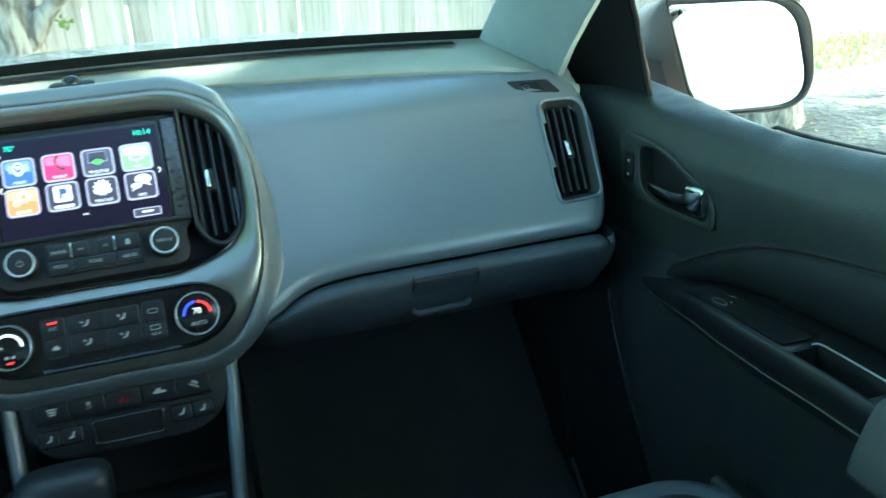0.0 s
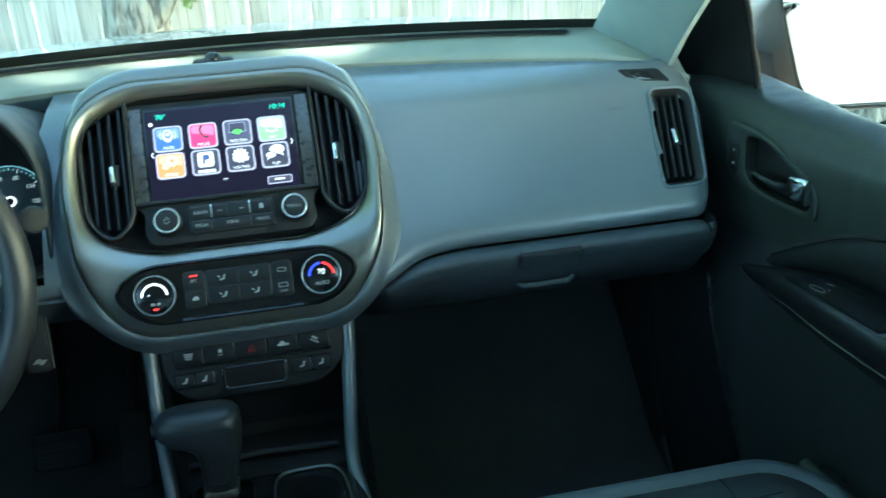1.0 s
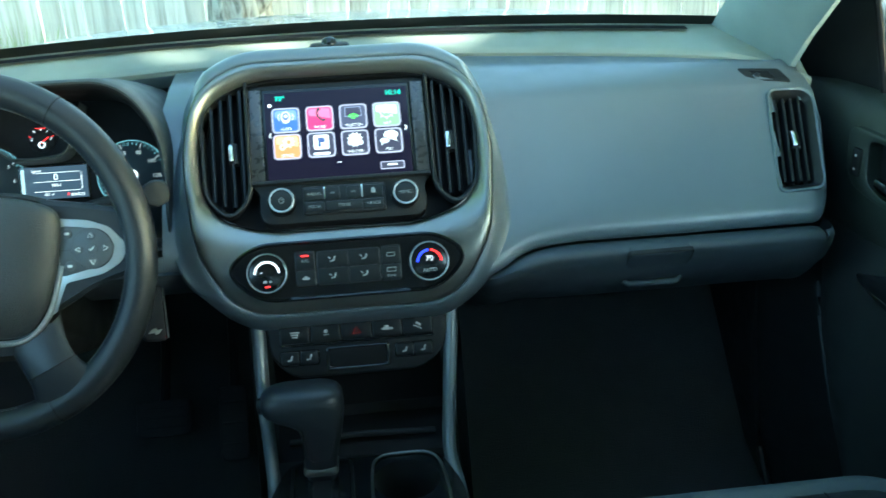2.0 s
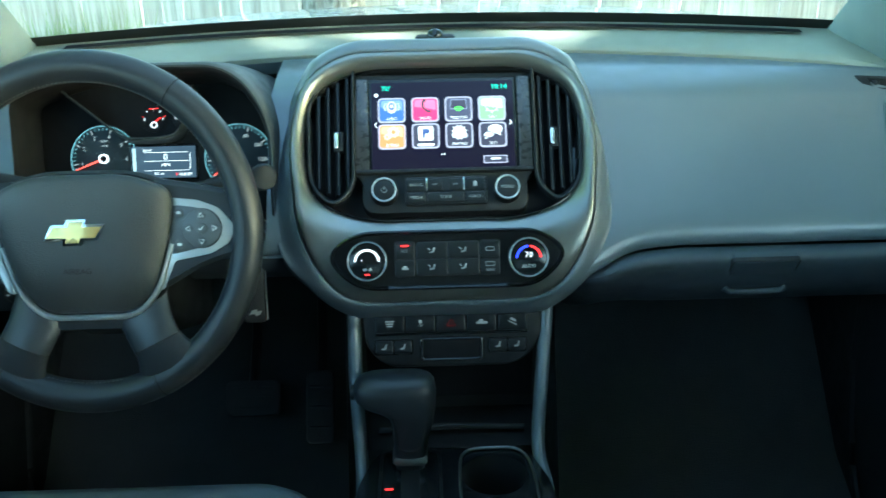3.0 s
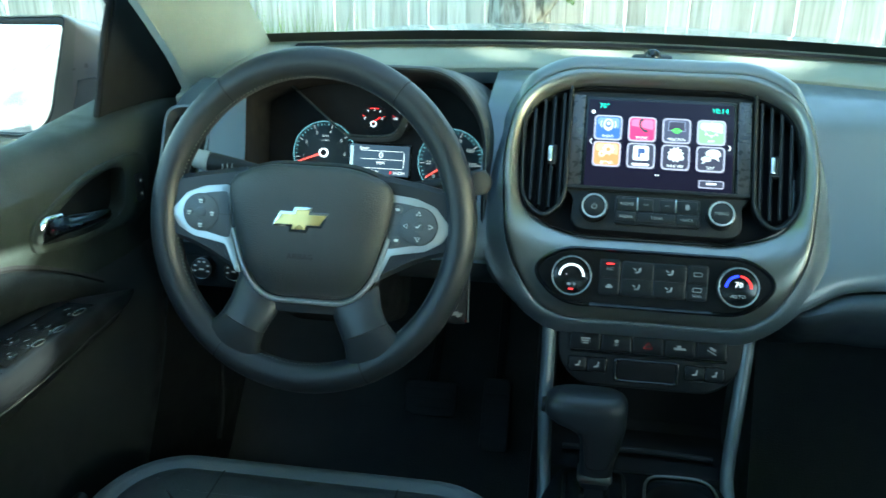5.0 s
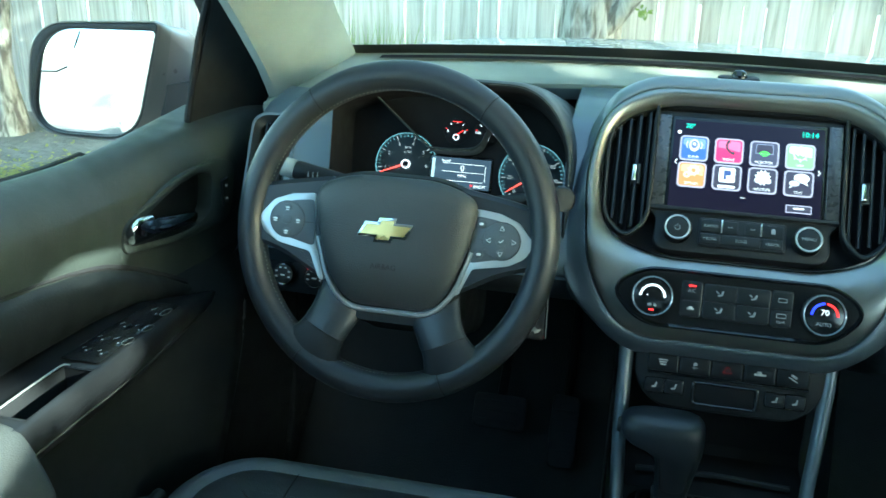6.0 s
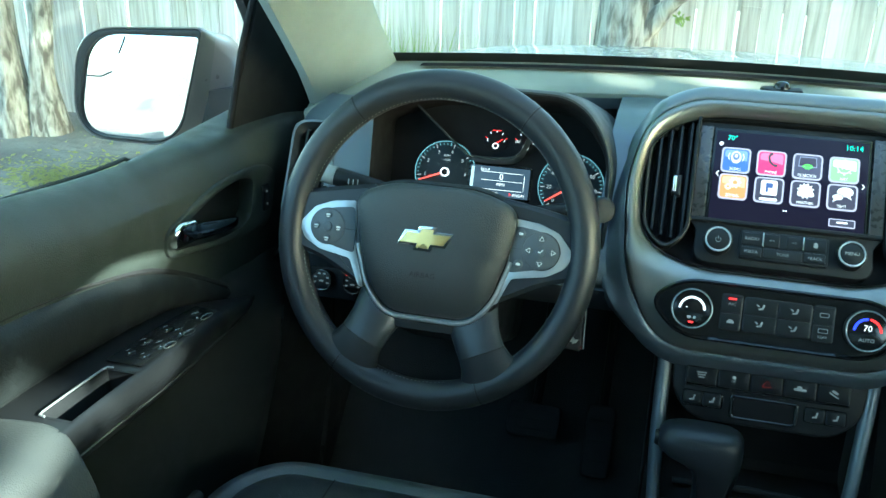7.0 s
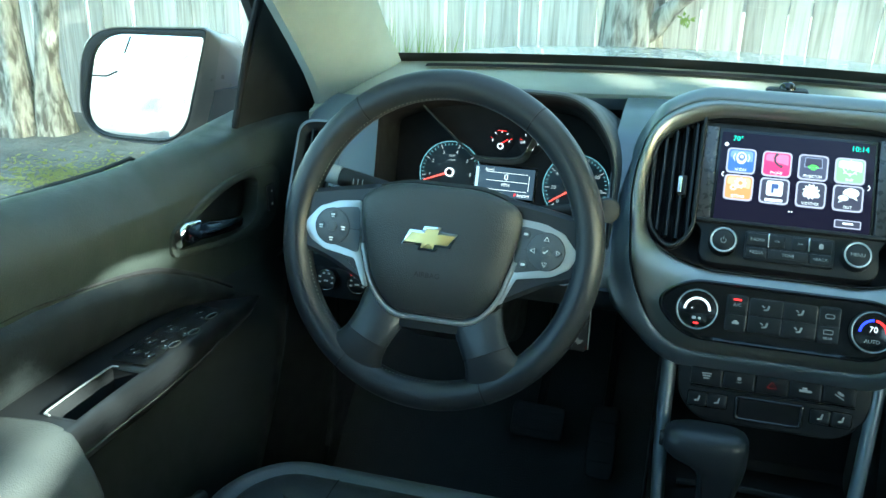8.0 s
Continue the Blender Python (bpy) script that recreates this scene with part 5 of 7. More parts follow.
def build_glovebox():
    t = thing("glove_box", "blue-grey glove box door with a square pull latch", "glove box")
    rows = []
    for x in [0.150 + (0.596 - 0.150) * k / 70 for k in range(71)]:
        c = lip_drop(x)
        e = 0.004 * max(0, (x - 0.585) / 0.011)
        b_ = 0.06 * max(0, (0.290 - x) / 0.15) ** 1.5
        rows.append([(x, y + 0.85 * c + e + 0.03 * max(0, (0.235 - x) / 0.07) ** 2 + b_ * min(1.0, max(0.0, (0.686 - z) / 0.06)), z + c - e) for y, z in ((0.925, 0.6905), (0.909, 0.6905), (0.9035, 0.687), (0.9015, 0.681), (0.905, 0.668), (0.915, 0.648), (0.932, 0.627), (0.957, 0.604), (0.990, 0.585), (1.05, 0.568), (1.12, 0.565))])
    # the darker dash colour stands in for shade on the down-turned door
    part("door", grid(rows), DASH_SHADED, t, sharp=60)
    rows = [[(x, y + e, z) for y, z in ((0.912, 0.6895), (0.904, 0.684), (0.908, 0.668), (0.92, 0.646), (0.96, 0.606), (1.05, 0.57))] for x, e in ((0.5965, 0.0), (0.603, 0.0015), (0.608, 0.006), (0.6115, 0.014), (0.6135, 0.026), (0.6135, 0.05))]
    part("end_cap", grid(rows), DASH_SHADED, t, sharp=60)
    m = basis((0.381, 0.9115, 0.6600), -33)
    out = rrect(0.078, 0.058, 0.004)
    l = part("latch", slab(out, -0.010, 0.0022, 0.0015), DASH_SHADED, t, "square pull latch", m=m)
    part("latch_gap", bezel(inset(out, -0.0018), inset(out, -0.0002), -0.004, 0.0016, -0.004, 0.0002), SEAM, t, m=m)
    part("latch_lip", tube([(-0.037, -0.029, 0.002), (-0.030, -0.031, 0.007), (0.030, -0.031, 0.007), (0.037, -0.029, 0.002)], 0.0045, 10), DASH_SHADED, l)
build_glovebox()
lettering("AIRBAG", 0.0105, DASH, dashboard, 0, 0, 0, "embossed_lettering", m=basis((0.512, 1.0265, 0.8195), 44) @ Matrix.Translation((0, 0, 0.0012)))
grille = thing("dash_grille", "small dark grille let into the dash top corner", "grille", Matrix.Translation((0.566, 1.0625, 0.8495)) @ Euler((radians(38), radians(2), radians(-6))).to_matrix().to_4x4())
part("frame", bezel(rpoly([(-0.022, -0.011, 0.004), (0.034, -0.011, 0.004), (0.020, 0.011, 0.004), (-0.036, 0.011, 0.004)]), rpoly([(-0.012, -0.007, 0.003), (0.014, -0.007, 0.003), (0.005, 0.007, 0.003), (-0.020, 0.007, 0.003)]), -0.010, 0.0012, -0.003, 0.0008), BLACK, grille)
part("backing", slab(rrect(0.040, 0.016, 0.003, -0.003, 0), -0.006, 0.0006, 0.0004), DEEP, grille)
part("sensor", dome(0.004, 0.002, -0.010, 0.0, 0.0005), BLACK, grille)

# ---- centre console ----
def build_console():
    t = thing("centre_console", "dark centre console with a cup holder and pale side rails", "centre console")
    top = rpoly([(-0.108, 0.10, 0.01), (0.118, 0.10, 0.01), (0.122, 0.78, 0.02), (0.098, 0.853, 0.025), (-0.088, 0.853, 0.025), (-0.112, 0.78, 0.02)], 6)
    bm = bmesh.new()
    loft(bm, [at_z(offset(top, 0.012), 0.09), at_z(offset(top, 0.006), 0.36), at_z(top, 0.452), at_z(offset(top, -0.004), 0.462)])
    part("side_body", bm, DOORLOW, t)
    # top deck with a round hole for the cup holder
    deck = bmesh.new()
    oc = offset(top, -0.0035)
    hole = [(0.0525 + 0.0395 * math.cos(a), 0.797 + 0.0375 * math.sin(a)) for a in np.linspace(0, 2 * math.pi, 36, endpoint=False)]
    vs_o = [deck.verts.new((x, y, 0.462)) for x, y in oc]
    vs_h = [deck.verts.new((x, y, 0.463)) for x, y in hole]
    edges = [deck.edges.new((vs_o[i], vs_o[(i + 1) % len(vs_o)])) for i in range(len(vs_o))] + [deck.edges.new((vs_h[i], vs_h[(i + 1) % 36])) for i in range(36)]
    bmesh.ops.triangle_fill(deck, use_beauty=True, edges=edges)
    part("deck", deck, GLOSS, t, "glossy dark console deck")
    cup = bmesh.new()
    loft(cup, [[(0.0525 + r * math.cos(a), 0.797 + r * 0.95 * math.sin(a), z) for a in np.linspace(0, 2 * math.pi, 36, endpoint=False)] for r, z in ((0.0395, 0.463), (0.0375, 0.455), (0.0355, 0.43), (0.033, 0.37), (0.030, 0.366))], cap1=True)
    part("cup_holder", cup, BLACK, t, "dark round cup holder")
    part("cup_frame", tube(spline([(0.012, 0.700, 0.465), (0.012, 0.800, 0.465), (0.020, 0.839, 0.465), (0.052, 0.846, 0.465), (0.086, 0.840, 0.465), (0.098, 0.800, 0.465), (0.100, 0.700, 0.465)], 28), 0.0018, 8), SATIN, t)
    # bin behind the shifter
    rows = [[(x, 0.853, 0.462), (x, 0.868, 0.468), (x, 0.930, 0.470), (x, 0.940, 0.480), (x, 0.945, 0.640)] for x in np.linspace(-0.10, 0.112, 7)]
    part("bin", grid(rows), DEEP, t)
    part("bin_lip", tube([(-0.085, 0.872, 0.476), (0.005, 0.875, 0.478), (0.095, 0.872, 0.476)], 0.004, 8), BLACK, t)
    for s in (-1, 1):
        c = 0.006
        path = spline([(c + s * 0.119, 0.935, 0.650), (c + s * 0.117, 0.912, 0.602), (c + s * (0.109 if s > 0 else 0.116), 0.875, 0.535), (c + s * (0.103 if s > 0 else 0.112), 0.842, 0.470), (c + s * 0.110, 0.800, 0.440), (c + s * 0.113, 0.70, 0.43)], 22)
        part("side_rail", tube(path, [0.0115 - 0.0025 * k / 21 for k in range(22)], 12, flat=0.8, side=(1, 0, 0)), DASH, t, "blue-grey side rail")
        rows = [[(c + s * 0.128, y, z), (c + s * 0.130, y + 0.02, z - 0.02), (c + s * 0.125, y + 0.10, z - 0.02)] for y, z in ((0.93, 0.64), (0.905, 0.59), (0.87, 0.52), (0.84, 0.46), (0.80, 0.35), (0.80, 0.1))]
        part("side_panel", grid(rows), DOORLOW, t)
build_console()

def build_shifter():
    t = thing("gear_shifter", "black leather T-shaped gear shifter on the console", "gear shifter", Matrix.Translation((-0.046, 0.812, 0.465)) @ Euler((radians(-6), 0, 0)).to_matrix().to_4x4())
    plate = rrect(0.066, 0.150, 0.012, 0.0, -0.045)
    part("gate_plate", slab(plate, -0.004, 0.004, 0.002), GLOSS, t)
    part("gate_edge", bezel(offset(plate, 0.004), plate, -0.002, 0.005, 0.0, 0.0015), BLACK, t)
    part("gate_slot", slab(rrect(0.022, 0.115, 0.008, 0.0, -0.045), 0.003, 0.0046, 0.0005), DEEP, t)
    bar("lit_mark", 0.010, 0.003, L_RED, t, -0.024, -0.052, 0.0042)
    bm = bmesh.new()
    rings = []
    for z, dp, lo, hi, cy in ((0.000, 0.015, -0.017, 0.017, 0), (0.014, 0.014, -0.0165, 0.0165, 0), (0.016, 0.017, -0.019, 0.019, 0), (0.030, 0.018, -0.0185, 0.020, 0), (0.046, 0.020, -0.019, 0.0235, 0.001), (0.062, 0.0225, -0.0200, 0.0275, 0.002), (0.072, 0.025, -0.0240, 0.0295, 0.003),
                              (0.079, 0.0265, -0.035, 0.0310, 0.004), (0.085, 0.0275, -0.0520, 0.0315, 0.005), (0.092, 0.0280, -0.0610, 0.0320, 0.0055), (0.100, 0.0275, -0.0640, 0.0320, 0.006), (0.109, 0.0260, -0.0620, 0.0310, 0.006), (0.114, 0.0225, -0.0570, 0.0275, 0.007), (0.1185, 0.016, -0.048, 0.021, 0.007)):
        wd, cx = (hi - lo) / 2, (hi + lo) / 2
        ring = []
        for a in np.linspace(0, 2 * math.pi, 28, endpoint=False):
            ca, sa = math.cos(a), math.sin(a)
            e = 0.62
            ring.append((cx + wd * math.copysign(abs(ca) ** e, ca), cy + dp * math.copysign(abs(sa) ** e, sa), z))
        rings.append(ring)
    loft(bm, rings, cap0=True, cap1=True)
    part("knob", bm, LEATHER, t, sharp=70)
    front = [(0.030, 0.0182), (0.046, 0.0192), (0.062, 0.0207), (0.072, 0.0222), (0.080, 0.0226)]
    seam = spline([(-0.017, 0, 0.076), (-0.0135, 0, 0.048), (-0.0115, 0, 0.036), (-0.006, 0, 0.0325), (0.006, 0, 0.0325), (0.0125, 0, 0.036), (0.0160, 0, 0.048), (0.0225, 0, 0.076)], 40)
    part("knob_seam", tube([(x, -lerp_table(z, front) + 0.0035 * (abs(x) / 0.022) ** 3, z) for x, _, z in seam], 0.0008, 6), SEAM, t)
    part("collar", loft(bmesh.new(), [at_z(rrect(w, w * 0.9, 0.006), z) for z, w in ((0.012, 0.036), (0.015, 0.0405), (0.019, 0.0405), (0.022, 0.038))], cap0=True, cap1=True), SATIN, t)
    part("button", tube([(-0.062, 0.002, 0.100), (-0.0665, 0.002, 0.100)], [0.010, 0.008], 14), BLACK, t)
build_shifter()

# ---- doors ----
def door_frame(s, y, z, lift=0.0, yaw=0.0):
    """A frame on the inner door face: x runs along the door, y up, z into the cab."""
    m = Matrix(((0, 0, -s), (-s, 0, 0), (0, 1, 0))).to_4x4()
    m.translation = (s * (door_x(y) - lift), y, z)
    return m @ Matrix.Rotation(radians(yaw * s), 4, "Y")

def arm_z(y):
    return lerp_table(y, [(-0.3, 0.698), (0.40, 0.690), (0.50, 0.687), (0.60, 0.681), (0.72, 0.669), (0.80, 0.655), (0.86, 0.636), (0.95, 0.606)])
def arm_out(y):
    return lerp_table(y, [(-0.3, 0.088), (0.62, 0.086), (0.72, 0.080), (0.80, 0.066), (0.88, 0.038), (0.94, 0.008), (0.97, 0.0)])
def insert_z(y):
    return lerp_table(y, [(-0.3, 0.800), (0.45, 0.774), (0.56, 0.762), (0.64, 0.748), (0.70, 0.735), (0.752, 0.720), (0.80, 0.699), (0.85, 0.671), (0.90, 0.638), (0.955, 0.600)])

def resample(pts, n):
    """n points on a smooth line through section points."""
    return [(p[0], p[1]) for p in spline([(x, z, 0) for x, z in pts], n)]
def handle_shape(s):
    """The release bowl's frame, outline and hole; the driver's bowl is lengthened to fit the camera's view."""
    k = -s
    if s > 0:
        m = door_frame(s, 0.915, 0.752, 0.001, 11)
        bowl = [(0.086, 0.046, 0.02), (0.079, -0.032, 0.03), (0.020, -0.045, 0.05), (-0.088, -0.045, 0.012), (-0.090, -0.004, 0.035), (0.010, 0.044, 0.06)]
        hole = [(0.046, 0.033, 0.012), (0.042, -0.022, 0.02), (0.010, -0.034, 0.03), (-0.074, -0.034, 0.008), (-0.076, -0.004, 0.02), (0.008, 0.033, 0.04)]
    else:
        m = door_frame(s, 0.886, 0.747, 0.001, 9)
        bowl = [(0.136, 0.026, 0.03), (0.116, -0.054, 0.03), (0.0, -0.047, 0.05), (-0.100, -0.026, 0.014), (-0.099, 0.008, 0.030), (0.0, 0.040, 0.06), (0.085, 0.042, 0.03)]
        hole = [(0.080, 0.024, 0.012), (0.070, -0.032, 0.02), (0.010, -0.036, 0.03), (-0.088, -0.018, 0.010), (-0.070, 0.004, 0.02), (0.0, 0.027, 0.03), (0.05, 0.031, 0.02)]
    return m, [(k * x, y, r) for x, y, r in bowl], [(k * x, y, r) for x, y, r in hole]
def build_door(s):
    idx = 1 if s < 0 else 2
    d = tagged(new("door_%d" % idx), "charcoal front door trim with a sloping armrest and chrome release", "car door", kind="structure")
    ys = [1.25 - 1.52 * k / 200 for k in range(201)]
    rows = []
    for y in ys:
        xd, zb = door_x(y), belt_z(y)
        zt = trim_z(y)
        sec = [(max(xd + 0.060, 0.768), zb - 0.012), (max(xd + 0.056, 0.754), zb - 0.001), (max(xd + 0.046, 0.728), zb + 0.001), (xd + 0.030, zb - 0.005), (xd + 0.015, zb - 0.018), (xd + 0.005, zb - 0.038), (xd + 0.001, zt - 0.060), (xd, zt - 0.080), (xd + 0.001, zt - 0.105), (xd + 0.003, zt - 0.13), (xd + 0.008, zt - 0.17), (xd + 0.010, zt - 0.215)]
        rows.append([(s * x, y, z) for x, z in resample(sec, 40)])
    panel = grid(rows)
    # the opening behind the release handle
    hm, bowl, hole = handle_shape(s)
    shape, inv = inset(rpoly(hole, 7), -0.006), hm.inverted()
    cut = []
    for f in panel.faces:
        c = f.calc_center_median()
        if 0.74 < c.y < 1.04 and 0.66 < c.z < 0.82:
            q = inv @ c
            if inside((q.x, q.y), shape):
                cut.append(f)
    bmesh.ops.delete(panel, geom=cut, context="FACES")
    part("upper_panel", panel, DOORUP, d, "grained charcoal upper door trim", sharp=70)
    rows = []
    for y in [1.035 - 1.30 * k / 42 for k in range(43)]:
        xd = door_x(y)
        e = max(0.0, (y - 1.005) / 0.03)
        sec = [(xd + 0.012, 0.66), (xd - 0.012 + 0.02 * e, 0.60), (xd - 0.018 + 0.02 * e, 0.52), (xd - 0.016 + 0.02 * e, 0.42), (xd - 0.006 + 0.02 * e, 0.30), (xd + 0.012, 0.19), (xd + 0.03, 0.13)]
        rows.append([(s * x, y - 0.50 * max(0, 0.58 - z) * max(0, (y - 0.6) / 0.4), z) for x, z in sec])
    part("lower_panel", grid(rows), DOORLOW, d, "smooth dark lower door trim", sharp=70)
    edge = [r[:] for r in rows[0]]
    # paler tube, added as the highlight along the panel's front edge
    part("edge_highlight", tube(spline([(x - s * 0.004, y, z) for x, y, z in edge[1:]], 20), 0.0035, 8), DASH_SHADED, d)
    # padded insert above the armrest
    rows = []
    for y in [0.950 - 1.15 * k / 48 for k in range(49)]:
        z0, z1 = arm_z(y) - 0.004, insert_z(y)
        bulge = 0.020 * min(1.0, max(0.0, (z1 - z0) / 0.05))
        rows.append([(s * (door_x(y) + 0.006 - bulge * math.sin(math.pi * min(1, v * 1.02)) ** 0.55), y, z0 + (z1 - z0) * v) for v in (0, 0.05, 0.12, 0.25, 0.5, 0.75, 0.88, 0.95, 1.0)])
    part("padded_insert", grid(rows), CLOTHSOFT, d, "soft dark padded insert", sharp=70)
    gap = [(s * (door_x(y) + 0.004), y, insert_z(y) + 0.001) for y in [0.90 - 1.05 * k / 30 for k in range(31)]]
    part("insert_gap", tube(gap, 0.0040, 6), SEAM, d)
    # armrest ledge, with the pull cup let into it
    rows = []
    for y in [0.975 - 1.20 * k / 96 for k in range(97)]:
        xd, zt, o = door_x(y), arm_z(y), arm_out(y)
        q = 0.06 + 0.94 * o / 0.086
        sec = [(xd + 0.004, zt - 0.002), (xd - o * 0.25, zt), (xd - o * 0.50, zt + 0.001), (xd - o * 0.90, zt + 0.001), (xd - o * 0.95, zt - 0.002 * q), (xd - o * 0.985, zt - 0.008 * q), (xd - o, zt - 0.017 * q), (xd - o * 0.975, zt - 0.028 * q), (xd - o * 0.92, zt - 0.037 * q), (xd - o * 0.82, zt - 0.050 * q), (xd - o * 0.55, zt - 0.075 * q), (xd - o * 0.2, zt - 0.10 * q), (xd + 0.002, zt - 0.115 * q)]
        rows.append([(s * x, y, z) for x, z in sec])
    ledge = grid(rows)
    hollow = [f for f in ledge.faces if 0.503 < f.calc_center_median().y < 0.596 and 0.55 < (door_x(f.calc_center_median().y) - abs(f.calc_center_median().x)) / arm_out(f.calc_center_median().y) < 0.89 and f.calc_center_median().z > arm_z(f.calc_center_median().y) - 0.004]
    bmesh.ops.delete(ledge, geom=hollow, context="FACES")
    part("armrest", ledge, ARMPL, d, "dark satin armrest ledge", sharp=70)
    line = [(s * (door_x(y) - arm_out(y) * 0.930), y, arm_z(y) - 0.0375 * (0.06 + 0.94 * arm_out(y) / 0.086)) for y in [0.90 - 0.42 * k / 20 for k in range(21)]]
    part("armrest_seam", tube(line, 0.0011, 6), SATIN, d)
    # elbow pad: a boxy cushion with a straight front end and a flared side
    rows = []
    for k, y in enumerate([0.4850, 0.4845, 0.4825, 0.478, 0.470, 0.44, 0.40, 0.25, 0.05, -0.2]):
        sh = (0.955, 0.980, 0.994, 1.0)[k] if k < 4 else 1.0
        xd, zt = door_x(y), arm_z(y) + (0.004 if s < 0 else 0.014)
        sec = [(xd + 0.003, zt), (xd - 0.03, zt + 0.002), (xd - 0.060, zt + 0.0015), (xd - 0.078, zt - 0.003), (xd - 0.092, zt - 0.014), (xd - 0.106, zt - 0.034), (xd - 0.116, zt - 0.054), (xd - 0.116, zt - 0.064), (xd - 0.100, zt - 0.074), (xd - 0.05, zt - 0.088), (xd, zt - 0.10)]
        cx, cz = xd - 0.03, zt - 0.040
        rows.append([(s * (cx + (x - cx) * sh), y - 0.30 * max(0.0, (xd - x) - 0.085) * (1 if k < 6 else 0) + 0.10 * min(0.0, (xd - x) - 0.06) * (1 if k < 5 else 0), cz + (z - cz) * sh) for x, z in resample(sec, 34)])
    bm = grid(rows)
    bm.verts.ensure_lookup_table()
    bm.faces.new([bm.verts[i] for i in range(34)])
    part("elbow_pad", bm, ELBOW, d, "padded vinyl elbow rest", sharp=70)
    def on_arm(y, across, lift=0.0015):
        return (s * (door_x(y) - arm_out(y) * across), y, arm_z(y) + lift)
    def cup_ring(g, drop):
        return [on_arm(0.550 + u * (0.054 - 0.14 * g), 0.715 + v * (0.205 - 1.2 * g), drop) for u, v in ((-1, -1), (0, -1), (1, -1), (1, 0), (1, 1), (0, 1), (-1, 1), (-1, 0))]
    cup = bmesh.new()
    loft(cup, [cup_ring(0.0, 0.0012), cup_ring(0.010, 0.0014), cup_ring(0.016, -0.002), cup_ring(0.05, -0.034)], cap1=True)
    part("pull_cup", cup, BLACK, d, "dark pull cup let into the armrest", sharp=50)
    part("cup_edge", tube([on_arm(0.603, 0.60, 0.003), on_arm(0.602, 0.53, 0.003), on_arm(0.596, 0.515, 0.003), on_arm(0.55, 0.515, 0.003), on_arm(0.504, 0.515, 0.003), on_arm(0.498, 0.53, 0.003), on_arm(0.497, 0.60, 0.003)], 0.0011, 6), SILVER, d, "bright edge of the pull cup")
    # window switches on a glossy plate
    rows = [[on_arm(y, a, 0.0030) for a in (0.38, 0.50, 0.70, 0.88)] for y in (0.80, 0.76, 0.70, 0.65, 0.615)]
    sw = part("switch_plate", grid(rows), GLOSS, d, "glossy black switch plate")
    places = [(0.763, 0.72, 0.9, True), (0.710, 0.56, 0.6, False), (0.707, 0.80, 0.8, True), (0.670, 0.53, 0.6, False), (0.668, 0.78, 0.8, True), (0.640, 0.53, 0.5, False), (0.637, 0.76, 0.5, False)] if s < 0 else [(0.735, 0.62, 1.0, True)]
    for y, a, k, scoop in places:
        x0, y0, z0 = on_arm(y, a, 0.0034)
        b = part("window_switch", slab(rrect(0.017 * k, 0.026 * k, 0.005 * k, n=5), 0.0, 0.0010, 0.0007), GLOSS, sw, m=Matrix.Translation((x0, y0, z0)) @ Matrix.Rotation(radians(12 * s), 4, "Z"))
        bar("printed_mark", 0.0020, 0.0020, LEGEND, b, -0.002 * s, -0.004 * k, 0.0009, 0.0002)
        bar("printed_mark", 0.0006, 0.010 * k, LEGEND, b, s * 0.0095 * k, 0.006 * k, 0.0006, 0.0002, turn=20 * s)
        if scoop:
            ring = [(-s * 0.010 * k + 0.0042 * math.cos(q), 0.006 * k + 0.0105 * k * math.sin(q), 0.0008) for q in np.linspace(0, 2 * math.pi, 20, endpoint=False)]
            part("switch_scoop", tube(ring, 0.0005, 5, closed=True, side=(0, 0, 1)), SATIN, b, "thin bright rim of the finger scoop")
    # release handle in its bowl
    m, k = hm, -s
    bowl, hole = rpoly(bowl, 7), rpoly(hole, 7)
    h = part("handle_bowl", bezel(bowl, hole, -0.004, 0.0025, -0.026, 0.003), DOORUP, d, m=m)
    part("bowl_back", slab(offset(hole, 0.001), -0.028, -0.020, 0.001), BLACK, h)
    lever = bmesh.new()
    if s > 0:
        prof = [(0.024, -0.0160, 0.000, 0.0060), (0.005, -0.0185, 0.003, 0.0085), (-0.022, -0.0185, 0.006, 0.0100), (-0.046, -0.0150, 0.008, 0.0115), (-0.050, -0.0090, 0.009, 0.0165), (-0.074, -0.0070, 0.010, 0.0175), (-0.078, -0.0070, 0.009, 0.0160)]
    else:
        prof = [(0.038, -0.0210, 0.000, 0.0050), (0.030, -0.0205, 0.003, 0.0075), (0.000, -0.0150, 0.007, 0.0092), (-0.040, -0.0060, 0.010, 0.0112), (-0.058, -0.0015, 0.011, 0.0120), (-0.061, 0.0010, 0.012, 0.0138), (-0.086, 0.0030, 0.012, 0.0145), (-0.094, 0.0010, 0.011, 0.0120), (-0.097, -0.0010, 0.010, 0.0090)]
    loft(lever, [[(k * x, y + hh * math.copysign(abs(math.cos(b)) ** 0.5, math.cos(b)), z + 0.0055 * math.copysign(abs(math.sin(b)) ** 0.6, math.sin(b))) for b in np.linspace(0, 2 * math.pi, 20, endpoint=False)] for x, y, z, hh in prof], cap0=True, cap1=True)
    part("release_lever", lever, CHROME, h, "bright chrome release lever")
    lx, ly = (0.062, 0.0) if s > 0 else (0.104, -0.010)
    lk = part("lock_switch", slab(rrect(0.0165, 0.038, 0.004, k * lx, ly), 0.0015, 0.0055, 0.002), BLACK, h)
    for v in (0.009, -0.009):
        bar("printed_mark", 0.0035, 0.0035, LEGEND, lk, k * lx, ly + v, 0.0055, 0.0003)
